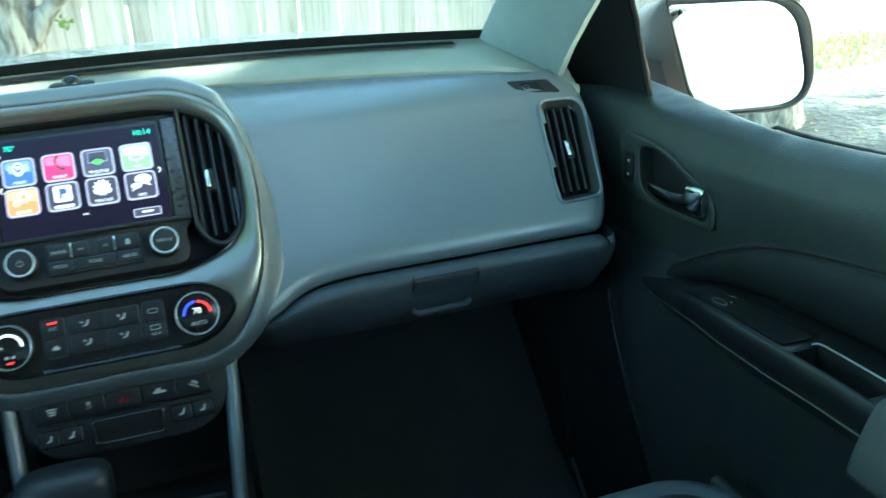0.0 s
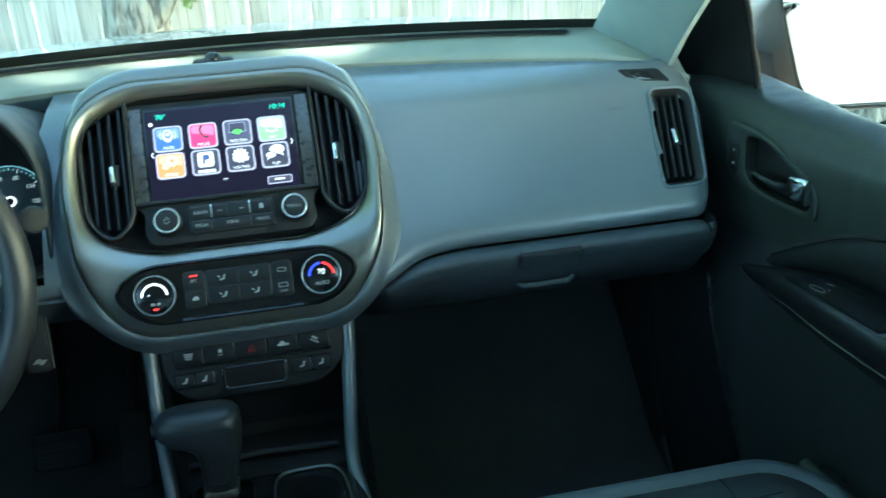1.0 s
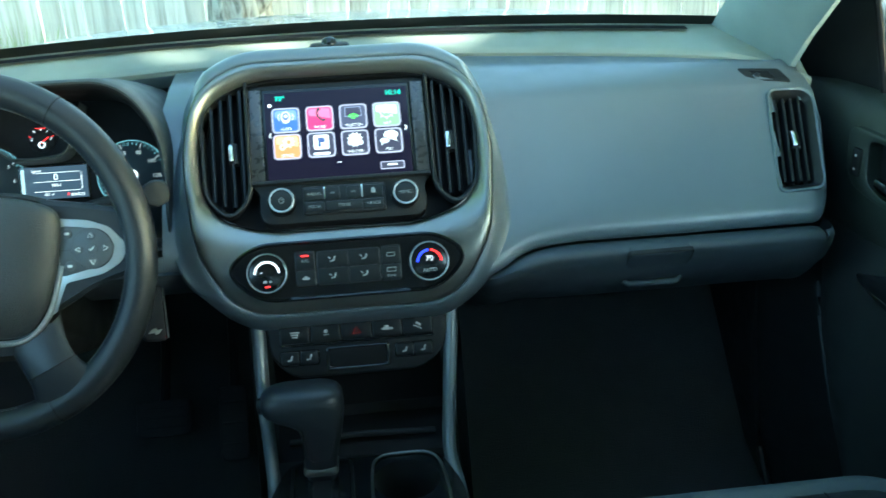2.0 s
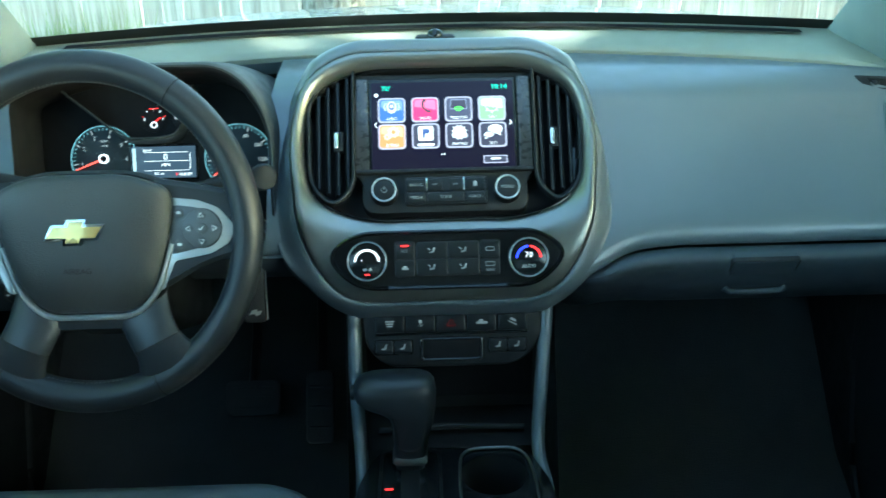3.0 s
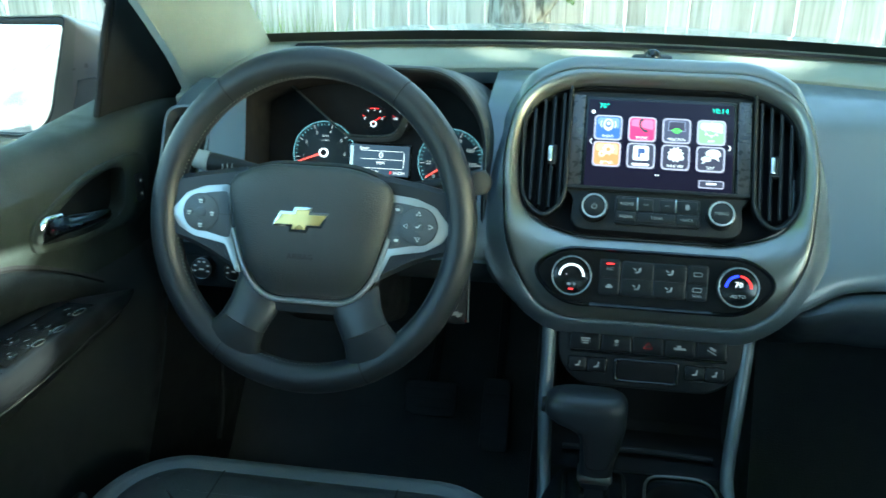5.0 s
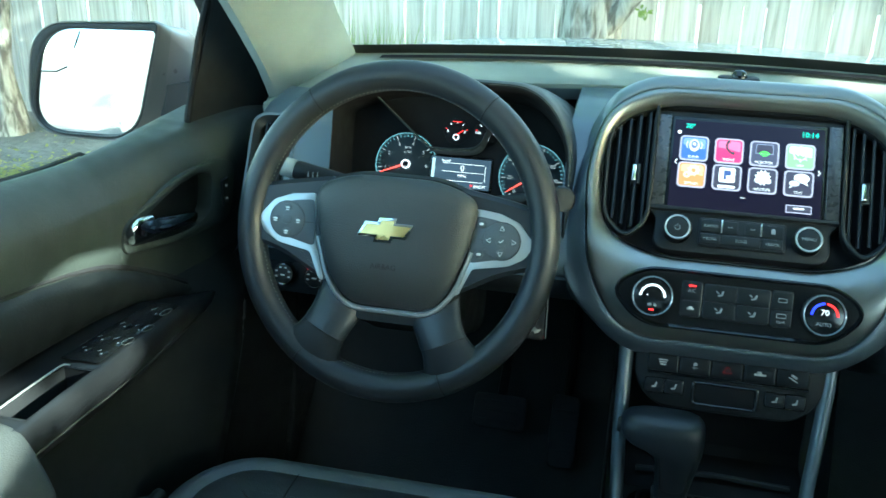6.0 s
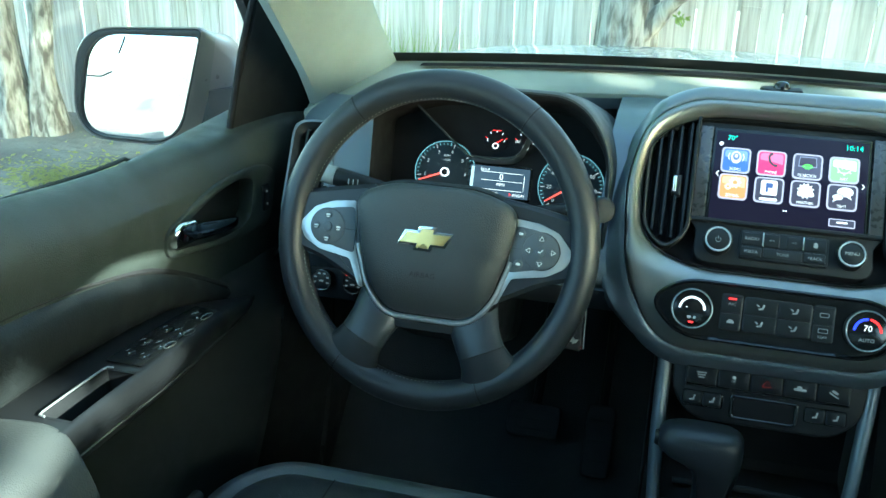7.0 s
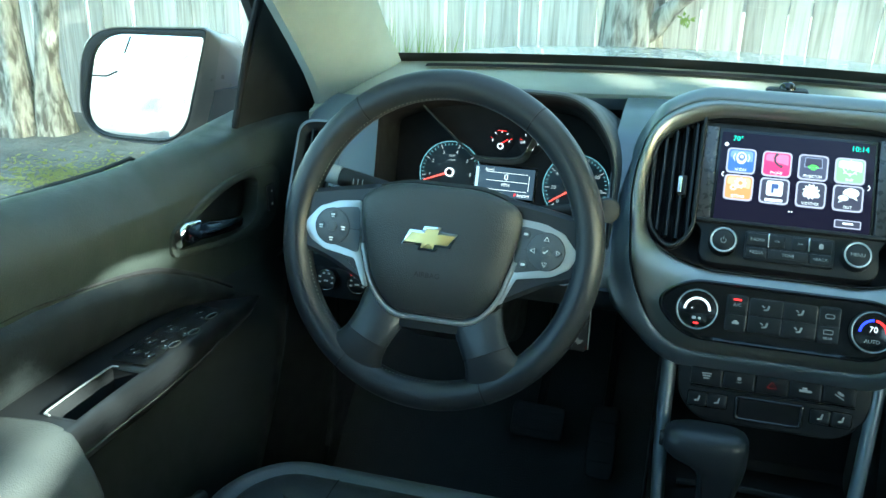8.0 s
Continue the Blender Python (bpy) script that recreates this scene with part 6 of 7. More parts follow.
    # map pocket
    rows = [[(s * (door_x(y) - 0.016), y, 0.425), (s * (door_x(y) - 0.055), y, 0.440 + 0.05 * (0.72 - y)), (s * (door_x(y) - 0.062), y, 0.425 + 0.05 * (0.72 - y)), (s * (door_x(y) - 0.058), y, 0.34), (s * (door_x(y) - 0.01), y, 0.20)] for y in np.linspace(0.72, -0.15, 12)]
    part("map_pocket", thick(grid(rows), 0.004), DOORLOW, d)
    part("pocket_rim", tube([(s * (door_x(y) - 0.058), y, 0.440 + 0.05 * (0.72 - y)) for y in np.linspace(0.72, -0.15, 12)], 0.009, 10), DOORUP, d)
    # outer skin, sail panel, window
    rows = [[(s * (0.775 + 0.03 * math.sin(math.pi * (z - 0.1) / 0.9)), y, z) for z in (0.10, 0.25, 0.45, 0.65, belt_z(y) - 0.035)] for y in np.linspace(1.30, -0.27, 10)]
    part("outer_skin", thick(grid(rows), 0.003), MIRRORBODY, d)
    def glass_x(z):
        return 0.748 - 0.22 * max(0, z - 0.85)
    # corner panel between the windshield pillar and the window
    rows = []
    for z in np.linspace(0.79, 1.07, 9):
        yf, yr = 1.245 - 0.82 * (z - 0.80), (1.000 if s < 0 else 1.026) + 0.20 * (z - 0.86)
        xr = glass_x(z) - 0.036
        rows.append([(s * (xr + (0.650 - 0.25 * max(0, z - 0.9) - xr) * f + 0.006 * math.sin(math.pi * f)), yr + (yf - yr) * f, z) for f in (0, 0.15, 0.35, 0.6, 0.8, 1.0)])
    part("sail_panel", thick(grid(rows), 0.006), BLACK, d, "black corner panel ahead of the window", sharp=70)
    ye = 1.000 if s < 0 else 1.026
    part("sail_edge", tube([(s * (glass_x(z) - 0.034), ye - 0.004 + 0.20 * (z - 0.86), z) for z in (0.80, 0.93, 1.06)], 0.005, 8), DEEP, d)
    part("window_seal", tube([(s * (glass_x(z) - 0.031), y, z) for y, z in ((ye + 0.004, 0.832), (ye + 0.018, 0.93), (ye + 0.036, 1.03), (0.975, 1.12))], 0.005, 8), RUBBER, d)
    part("belt_seal", tube([(s * 0.762, y, belt_z(y) - 0.0005 - 0.5 * max(0.0, y - 0.82)) for y in (0.86, 0.82, 0.80, 0.75, 0.65, 0.53, 0.2, -0.25)], 0.0026, 8), RUBBER, d)
    top = [(1.005, 1.045), (0.80, 1.215), (0.62, 1.355), (0.45, 1.40), (-0.26, 1.40)]
    part("window_frame", tube([(s * (glass_x(z) - 0.01), y, z) for y, z in [(1.10, 0.955)] + top], 0.020, 8), BLACK, d)
    rows = []
    for y in np.linspace(1.0, -0.26, 16):
        zt = lerp_table(y, [(p[0], p[1]) for p in reversed(top)])
        rows.append([(s * glass_x(z), y, z) for z in np.linspace(belt_z(y) - 0.01, zt, 5)])
    g = part("pane", grid(rows), GLASS, d, "clear side window")
    g.visible_shadow = False

def build_mirror(s):
    m = Matrix.Translation((-0.976 if s < 0 else 0.974, 1.195, 0.819)) @ Matrix.Rotation(radians(-1 if s < 0 else -8), 4, "Z") @ Matrix.Diagonal((1.0 if s < 0 else 1.06, 1, 1, 1)) @ Matrix.Rotation(radians(-3), 4, "X") @ Matrix(((1, 0, 0), (0, 0, -1), (0, 1, 0))).to_4x4()
    t = thing("side_mirror", "brown-grey door mirror with a bright reflecting glass", "side mirror", m, group="door mirrors")
    k = s
    front = rpoly([(k * -0.122, 0.101, 0.012), (k * -0.070, -0.093, 0.060), (k * 0.132, -0.095, 0.075), (k * 0.108, 0.088, 0.070)], 10)
    rear = rpoly([(k * -0.128, 0.086, 0.050), (k * -0.124, -0.088, 0.030), (k * 0.126, -0.090, 0.080), (k * 0.100, 0.078, 0.070)], 10)
    def ring(f, sc, dx, z):
        return [((k * -0.01 + (ax * (1 - f) + bx * f - k * -0.01) * sc) + dx, (ay * (1 - f) + by * f) * sc, z) for (ax, ay), (bx, by) in zip(front, rear)]
    shell = bmesh.new()
    loft(shell, [ring(0, 0.965, 0, -0.004), ring(0, 0.985, 0, 0.001), ring(0, 1.0, 0, 0.0), ring(0.05, 1.008, 0, -0.008), ring(0.45, 1.01, 0, -0.035), ring(0.95, 0.99, k * -0.002, -0.080), ring(1, 0.93, k * -0.006, -0.115), ring(1, 0.78, k * -0.010, -0.142), ring(1, 0.45, k * -0.012, -0.158)], cap1=True)
    part("housing", shell, MIRRORBODY, t, sharp=60)
    glass = rpoly([(k * -0.113, 0.086, 0.010), (k * -0.064, -0.086, 0.056), (k * 0.125, -0.088, 0.066), (k * 0.086, 0.080, 0.060)], 10)
    part("rim", bezel(inset(front, 0.003), glass, -0.003, 0.000, -0.007, 0.0012), BLACK, t)
    part("reflector", slab(inset(glass, -0.001), -0.012, -0.004, 0.001), MIRRORGLASS, t, "bright mirror glass")
    if s < 0:
        part("spot_line", tube([(k * 0.098, 0.010, -0.0036), (k * 0.070, 0.011, -0.0036), (k * 0.050, 0.020, -0.0036)], 0.0013, 6), BUTTON, t)
        part("spot_line", tube([(k * 0.034, 0.050, -0.0036), (k * 0.026, 0.066, -0.0036), (k * 0.020, 0.078, -0.0036)], 0.0013, 6), BUTTON, t)
    arm = bmesh.new()
    loft(arm, [[(k * x, y, z) for x, y, z in ((dx, -0.085, -0.02 - e), (dx, -0.01 + e, -0.02 - e), (dx, 0.00, -0.11), (dx, -0.09, -0.11))] for dx, e in ((-0.06, 0.0), (-0.13, 0.012), (-0.17, 0.02), (-0.25, 0.02))], cap0=True, cap1=True)
    part("mount", arm, BLACK, t)

for s in (-1, 1):
    build_door(s)
    build_mirror(s)

# ---- seats, pedals, mats ----
def build_seat(s, x0, front, top):
    t = thing("front_seat", "dark leather front seat with light painted on its edge", "car seat", Matrix.Translation((x0, front, top)), group="front seats")
    plan = rpoly([(-0.255, -0.50, 0.06), (0.255, -0.50, 0.06), (0.255, -0.07, 0.12), (0.190, 0.0, 0.10), (-0.190, 0.0, 0.10), (-0.255, -0.07, 0.12)], 9)
    def ring(d, z):
        return [(x, y, z - 0.012 * (x / 0.25) ** 2 * 0 - 0.020 * max(0, (y + 0.30)) ** 2) for x, y in offset(plan, d)]
    band = bmesh.new()
    loft(band, [ring(-0.03, -0.19), ring(-0.006, -0.15), ring(0.0, -0.07), ring(-0.002, -0.035), ring(-0.010, -0.012), ring(-0.022, -0.001), ring(-0.034, 0.0), ring(-0.042, -0.006)])
    part("side_band", band, SEAT_LIT, t, "leather edge band, coloured paler for the light on it", sharp=70)
    top_ = bmesh.new()
    loft(top_, [ring(-0.040, -0.008), ring(-0.048, -0.001), ring(-0.065, 0.004), ring(-0.085, 0.003)], cap1=True)
    part("cushion", top_, SEATV, t, "black leather cushion", sharp=70)
    for q in (-0.105, 0.105):
        part("cushion_seam", tube([(q, -0.050, 0.0008), (q, -0.068, 0.0032), (q * 1.01, -0.12, 0.0028), (q * 1.05, -0.35, 0.0032)], 0.0009, 6), SEAM, t)
    back = bmesh.new()
    rings = []
    for z, y, w, th in ((-0.03, -0.53, 0.25, 0.07), (0.12, -0.58, 0.255, 0.07), (0.30, -0.66, 0.25, 0.06), (0.45, -0.74, 0.22, 0.05), (0.50, -0.77, 0.19, 0.035)):
        rings.append([(w * math.copysign(abs(math.cos(a)) ** 0.5, math.cos(a)), y + th * math.copysign(abs(math.sin(a)) ** 0.7, math.sin(a)), z) for a in np.linspace(0, 2 * math.pi, 28, endpoint=False)])
    loft(back, rings, cap0=True, cap1=True)
    part("backrest", back, SEATV, t)
    base = slab(rrect(0.40, 0.40, 0.04, 0.0, -0.27), 0.10 - top, -0.14, 0.02, under=True)
    part("seat_base", base, BLACK, t)

build_seat(-1, -0.375, 0.810, 0.470)
build_seat(1, 0.415, 0.752, 0.458)

def build_pedals():
    for name, x, z, w, h, lab in (("brake_pedal", -0.300, 0.335, 0.085, 0.055, "wide black rubber brake pedal"), ("accelerator_pedal", -0.195, 0.315, 0.045, 0.115, "narrow black accelerator pedal")):
        t = thing(name, lab, "pedal", basis((x, 1.17, z), 35))
        pad_ = part("pad", slab(rrect(w, h, 0.010), -0.006, 0.006, 0.004, under=True), RUBBER, t)
        for k in range(3):
            bar("rib", w * 0.75, 0.004, RUBBER, pad_, 0, (k - 1) * h * 0.28, 0.006, 0.002)
        part("arm", tube([(0, 0.02, -0.004), (0, 0.10, -0.03), (0, 0.25, -0.02)], 0.008, 8), BLACK, t)
build_pedals()

def build_mat(x0, w):
    t = thing("floor_mat", "black ribbed floor mat in the footwell", "floor mat", Matrix.Translation((x0, 0.72, 0.102)), group="floor mats")
    part("mat", slab(rrect(w, 0.50, 0.05), 0.0, 0.010, 0.004, under=True), RUBBER, t)
    for k in range(9):
        part("rib", slab(rrect(w * 0.72, 0.010, 0.004, 0, -0.16 + 0.042 * k), 0.009, 0.013, 0.002), RUBBER, t)
build_mat(-0.40, 0.40)
build_mat(0.41, 0.46)

# ---- outside ----
def ground_mat():
    m = mat("dry_earth", (0.185, 0.180, 0.163), 0.95, grain=0.6, grain_scale=60, mottle=0.45, mottle_scale=1.3)
    nt = m.node_tree
    b = nt.nodes["Principled BSDF"]
    co = nt.nodes.new("ShaderNodeTexCoord")
    n = nt.nodes.new("ShaderNodeTexNoise")
    n.inputs["Scale"].default_value, n.inputs["Detail"].default_value = 14.0, 9
    nt.links.new(co.outputs["Object"], n.inputs["Vector"])
    bump = nt.nodes.new("ShaderNodeBump")
    bump.inputs["Strength"].default_value, bump.inputs["Distance"].default_value = 0.8, 0.05
    nt.links.new(n.outputs["Fac"], bump.inputs["Height"])
    nt.links.new(bump.outputs[0], b.inputs["Normal"])
    return m

def wood_mat():
    m = mat("weathered_fence_wood", (0.42, 0.40, 0.37), 0.9, mottle=0.0)
    nt = m.node_tree
    b = nt.nodes["Principled BSDF"]
    co, mp = nt.nodes.new("ShaderNodeTexCoord"), nt.nodes.new("ShaderNodeMapping")
    mp.inputs["Scale"].default_value = (26, 26, 1.1)
    info = nt.nodes.new("ShaderNodeObjectInfo")
    add = nt.nodes.new("ShaderNodeVectorMath")
    nt.links.new(co.outputs["Object"], add.inputs[0])
    nt.links.new(info.outputs["Location"], add.inputs[1])
    nt.links.new(add.outputs[0], mp.inputs["Vector"])
    n = nt.nodes.new("ShaderNodeTexNoise")
    n.inputs["Scale"].default_value, n.inputs["Detail"].default_value, n.inputs["Distortion"].default_value = 1.6, 8, 0.5
    nt.links.new(mp.outputs[0], n.inputs["Vector"])
    ramp = nt.nodes.new("ShaderNodeValToRGB")
    ramp.color_ramp.elements[0].position, ramp.color_ramp.elements[0].color = 0.30, (0.36, 0.34, 0.31, 1)
    ramp.color_ramp.elements[1].position, ramp.color_ramp.elements[1].color = 0.60, (0.62, 0.605, 0.57, 1)
    nt.links.new(n.outputs["Fac"], ramp.inputs[0])
    hv = nt.nodes.new("ShaderNodeMapRange")
    hv.inputs["To Min"].default_value, hv.inputs["To Max"].default_value = 0.80, 1.12
    nt.links.new(info.outputs["Random"], hv.inputs["Value"])
    mul = nt.nodes.new("ShaderNodeMix")
    mul.data_type, mul.blend_type = "RGBA", "MULTIPLY"
    mul.inputs[0].default_value = 1
    nt.links.new(ramp.outputs[0], mul.inputs[6])
    nt.links.new(hv.outputs[0], mul.inputs[7])
    nt.links.new(mul.outputs[2], b.inputs["Base Color"])
    bump = nt.nodes.new("ShaderNodeBump")
    bump.inputs["Strength"].default_value, bump.inputs["Distance"].default_value = 0.6, 0.006
    nt.links.new(n.outputs["Fac"], bump.inputs["Height"])
    nt.links.new(bump.outputs[0], b.inputs["Normal"])
    return m

def bark_mat():
    m = mat("pale_bark", (0.36, 0.34, 0.30), 0.95, mottle=0.0)
    nt = m.node_tree
    b = nt.nodes["Principled BSDF"]
    co, mp = nt.nodes.new("ShaderNodeTexCoord"), nt.nodes.new("ShaderNodeMapping")
    mp.inputs["Scale"].default_value = (19, 19, 5.5)
    nt.links.new(co.outputs["Object"], mp.inputs["Vector"])
    n = nt.nodes.new("ShaderNodeTexNoise")
    n.inputs["Scale"].default_value, n.inputs["Detail"].default_value, n.inputs["Distortion"].default_value = 1.3, 10, 0.5
    nt.links.new(mp.outputs[0], n.inputs["Vector"])
    ramp = nt.nodes.new("ShaderNodeValToRGB")
    ramp.color_ramp.elements[0].position, ramp.color_ramp.elements[0].color = 0.38, (0.12, 0.11, 0.095, 1)
    ramp.color_ramp.elements[1].position, ramp.color_ramp.elements[1].color = 0.60, (0.40, 0.39, 0.355, 1)
    nt.links.new(n.outputs["Fac"], ramp.inputs[0])
    nt.links.new(ramp.outputs[0], b.inputs["Base Color"])
    bump = nt.nodes.new("ShaderNodeBump")
    bump.inputs["Strength"].default_value, bump.inputs["Distance"].default_value = 1.0, 0.02
    nt.links.new(n.outputs["Fac"], bump.inputs["Height"])
    nt.links.new(bump.outputs[0], b.inputs["Normal"])
    return m

def leaf_mat(name, col):
    m = mat(name, col, 0.6, mottle=0.3, mottle_scale=3)
    # thin leaves let some of the light through
    nt = m.node_tree
    b, out = nt.nodes["Principled BSDF"], nt.nodes["Material Output"]
    tr, mx = nt.nodes.new("ShaderNodeBsdfTranslucent"), nt.nodes.new("ShaderNodeMixShader")
    tr.inputs[0].default_value = (col[0] * 2.6, col[1] * 2.4, col[2] * 1.6, 1)
    mx.inputs[0].default_value = 0.45
    nt.links.new(b.outputs[0], mx.inputs[1])
    nt.links.new(tr.outputs[0], mx.inputs[2])
    nt.links.new(mx.outputs[0], out.inputs[0])
    return m

EARTH, WOOD, BARK = ground_mat(), wood_mat(), bark_mat()
LEAF, GRASS, LITTER = leaf_mat("leaf_green", (0.10, 0.17, 0.045)), leaf_mat("grass_green", (0.13, 0.20, 0.06)), leaf_mat("dry_leaf", (0.24, 0.25, 0.11))

def build_ground():
    bm = bmesh.new()
    n = 60
    span = lambda i: (abs(i / (n / 2) - 1) ** 2.6) * (1 if i >= n / 2 else -1) * 400
    rows = []
    for i in range(n + 1):
        x = span(i)
        row = []
        for j in range(n + 1):
            y = span(j)
            h = 0.0
            if abs(x) < 14 and abs(y) < 14:
                h = 0.05 * noise.noise((x * 0.5, y * 0.5, 0)) + 0.02 * noise.noise((x * 2, y * 2, 3))
            row.append((x, y, GROUND + h - 0.02))
        rows.append(row)
    tagged(finish("ground", grid(rows, bm), EARTH, fix=False), "dry pale earth with scattered leaves", "ground", kind="structure")

FENCE_Y, PITCH, FENCE_TURN = 5.62, 0.1175, 2.0
def build_fence():
    f = thing("fence", "weathered grey upright board fence with gaps of light", "fence", Matrix.Translation((-0.9, FENCE_Y, GROUND)) @ Matrix.Rotation(radians(-FENCE_TURN), 4, "Z"))
    rng = random.Random(4)
    meshes = []
    for v in range(4):
        bm = bmesh.new()
        w, th, h = PITCH - 0.004, 0.018, 2.05
        rings = []
        for k, z in enumerate((0.02, 0.5, 1.0, 1.5, h)):
            wob = 0.004 * math.sin(v * 2.1 + k * 1.7)
            rings.append([(-w / 2 + wob, -th / 2, z), (w / 2 + wob * 0.6, -th / 2 + 0.002 * (v - 1.5), z), (w / 2 + wob * 0.6, th / 2, z), (-w / 2 + wob, th / 2, z)])
        loft(bm, rings, cap0=True, cap1=True)
        bmesh.ops.recalc_face_normals(bm, faces=bm.faces)
        me = bpy.data.meshes.new("board")
        bm.to_mesh(me)
        bm.free()
        me.materials.append(WOOD)
        meshes.append(me)
    x = -7.5
    while x < 5.1:
        ob = new("board", meshes[rng.randrange(4)])
        ob.parent = f
        ob.matrix_basis = Matrix.Translation((x + rng.uniform(-0.003, 0.003), rng.uniform(-0.004, 0.004), rng.uniform(-0.06, 0.04))) @ Matrix.Rotation(rng.uniform(-0.012, 0.012) * (1.0 if x > -2.6 else 1.7), 4, "Y")
        x += PITCH + rng.choice((0.0, 0.0, 0.002, 0.006, -0.003))
    for z in (0.35, 1.05, 1.75):
        bm = bmesh.new()
        loft(bm, [[(xx, 0.012, z - 0.04), (xx, 0.05, z - 0.04), (xx, 0.05, z + 0.04), (xx, 0.012, z + 0.04)] for xx in (-7.6, -3, 1, 5.1)], cap0=True, cap1=True)
        part("rail", bm, WOOD, f)

def trunk(path, radii, name_parent, name="trunk", seed=1, n=40):
    bm = bmesh.new()
    pts = spline(path, 60)
    rr = [lerp_table(i / 59, [(k / (len(radii) - 1), r) for k, r in enumerate(radii)]) for i in range(60)]
    rings = []
    for i, p in enumerate(pts):
        ring = []
        for j in range(n):
            a = 2 * math.pi * j / n
            q = rr[i] * (1 + 0.24 * noise.noise((math.cos(a) * 1.3 + seed, math.sin(a) * 1.3, p[2] * 0.9)) + 0.12 * noise.noise((math.cos(a) * 4 + seed, math.sin(a) * 4, p[2] * 1.5)) + 0.04 * noise.noise((math.cos(a) * 9 + seed, math.sin(a) * 9, p[2] * 3.0)))
            ring.append((p[0] + q * math.cos(a), p[1] + q * math.sin(a), p[2]))
        rings.append(ring)
    loft(bm, rings, cap0=True, cap1=True)
    return part(name, bm, BARK, name_parent, sharp=80)

def unseen_crown(parent, clumps, count, seed, size=(0.07, 0.13), clear=(), ease=0.075):
    """Many small unseen leaves in clumps, added for shade; clear: lanes left open for sun patches."""
    rng = random.Random(seed)
    verts, faces = [], []
    made = 0
    while made < count:
        c, r = clumps[rng.randrange(len(clumps))]
        d = Vector((rng.gauss(0, 1), rng.gauss(0, 1), rng.gauss(0, 0.8)))
        p = Vector(c) + d.normalized() * r * rng.random() ** 0.45
        made += 1
        if any(((p - Vector(o)) - SUN_DIR * (p - Vector(o)).dot(SUN_DIR)).length < w + ease for o, w in clear):
            continue
        sz = rng.uniform(*size)
        u = Vector((rng.gauss(0, 1), rng.gauss(0, 1), rng.gauss(0, 0.5))).normalized()
        v = u.cross(Vector((rng.gauss(0, 1), rng.gauss(0, 1), rng.gauss(0, 1)))).normalized()
        k = len(verts)
        verts += [p - u * sz, p + v * sz * 0.45, p + u * sz, p - v * sz * 0.45]
        faces.append((k, k + 1, k + 2, k + 3))
    me = bpy.data.meshes.new("unseen_crown")
    me.from_pydata([tuple(v) for v in verts], [], faces)
    me.materials.append(LEAF)
    ob = new("unseen_crown", me)
    ob.parent = parent
    return ob

# Lanes kept free of leaves, aimed where sun patches fall on dash and door.
SUN_LANES = [((-0.116, 1.262, 0.888), -0.006), ((-0.036, 1.254, 0.888), -0.003), ((0.155, 1.254, 0.888), 0.004), ((0.222, 1.160, 0.865), -0.010), ((-0.227, 1.231, 0.887), -0.006),
        ((-0.69, 0.775, 0.772), 0.018), ((-0.69, 0.72, 0.782), 0.020), ((-0.69, 0.66, 0.790), 0.016), ((-0.69, 0.60, 0.798), 0.006), ((-0.69, 0.505, 0.695), -0.004), ((-0.665, 0.52, 0.69), 0.0), ((-0.645, 0.46, 0.69), 0.0), ((-0.665, 0.36, 0.70), 0.012), ((-0.60, 0.40, 0.68), -0.004), ((-0.62, 0.67, 0.667), -0.008), ((-0.612, 0.605, 0.673), -0.006), ((-0.612, 0.545, 0.677), -0.006)]

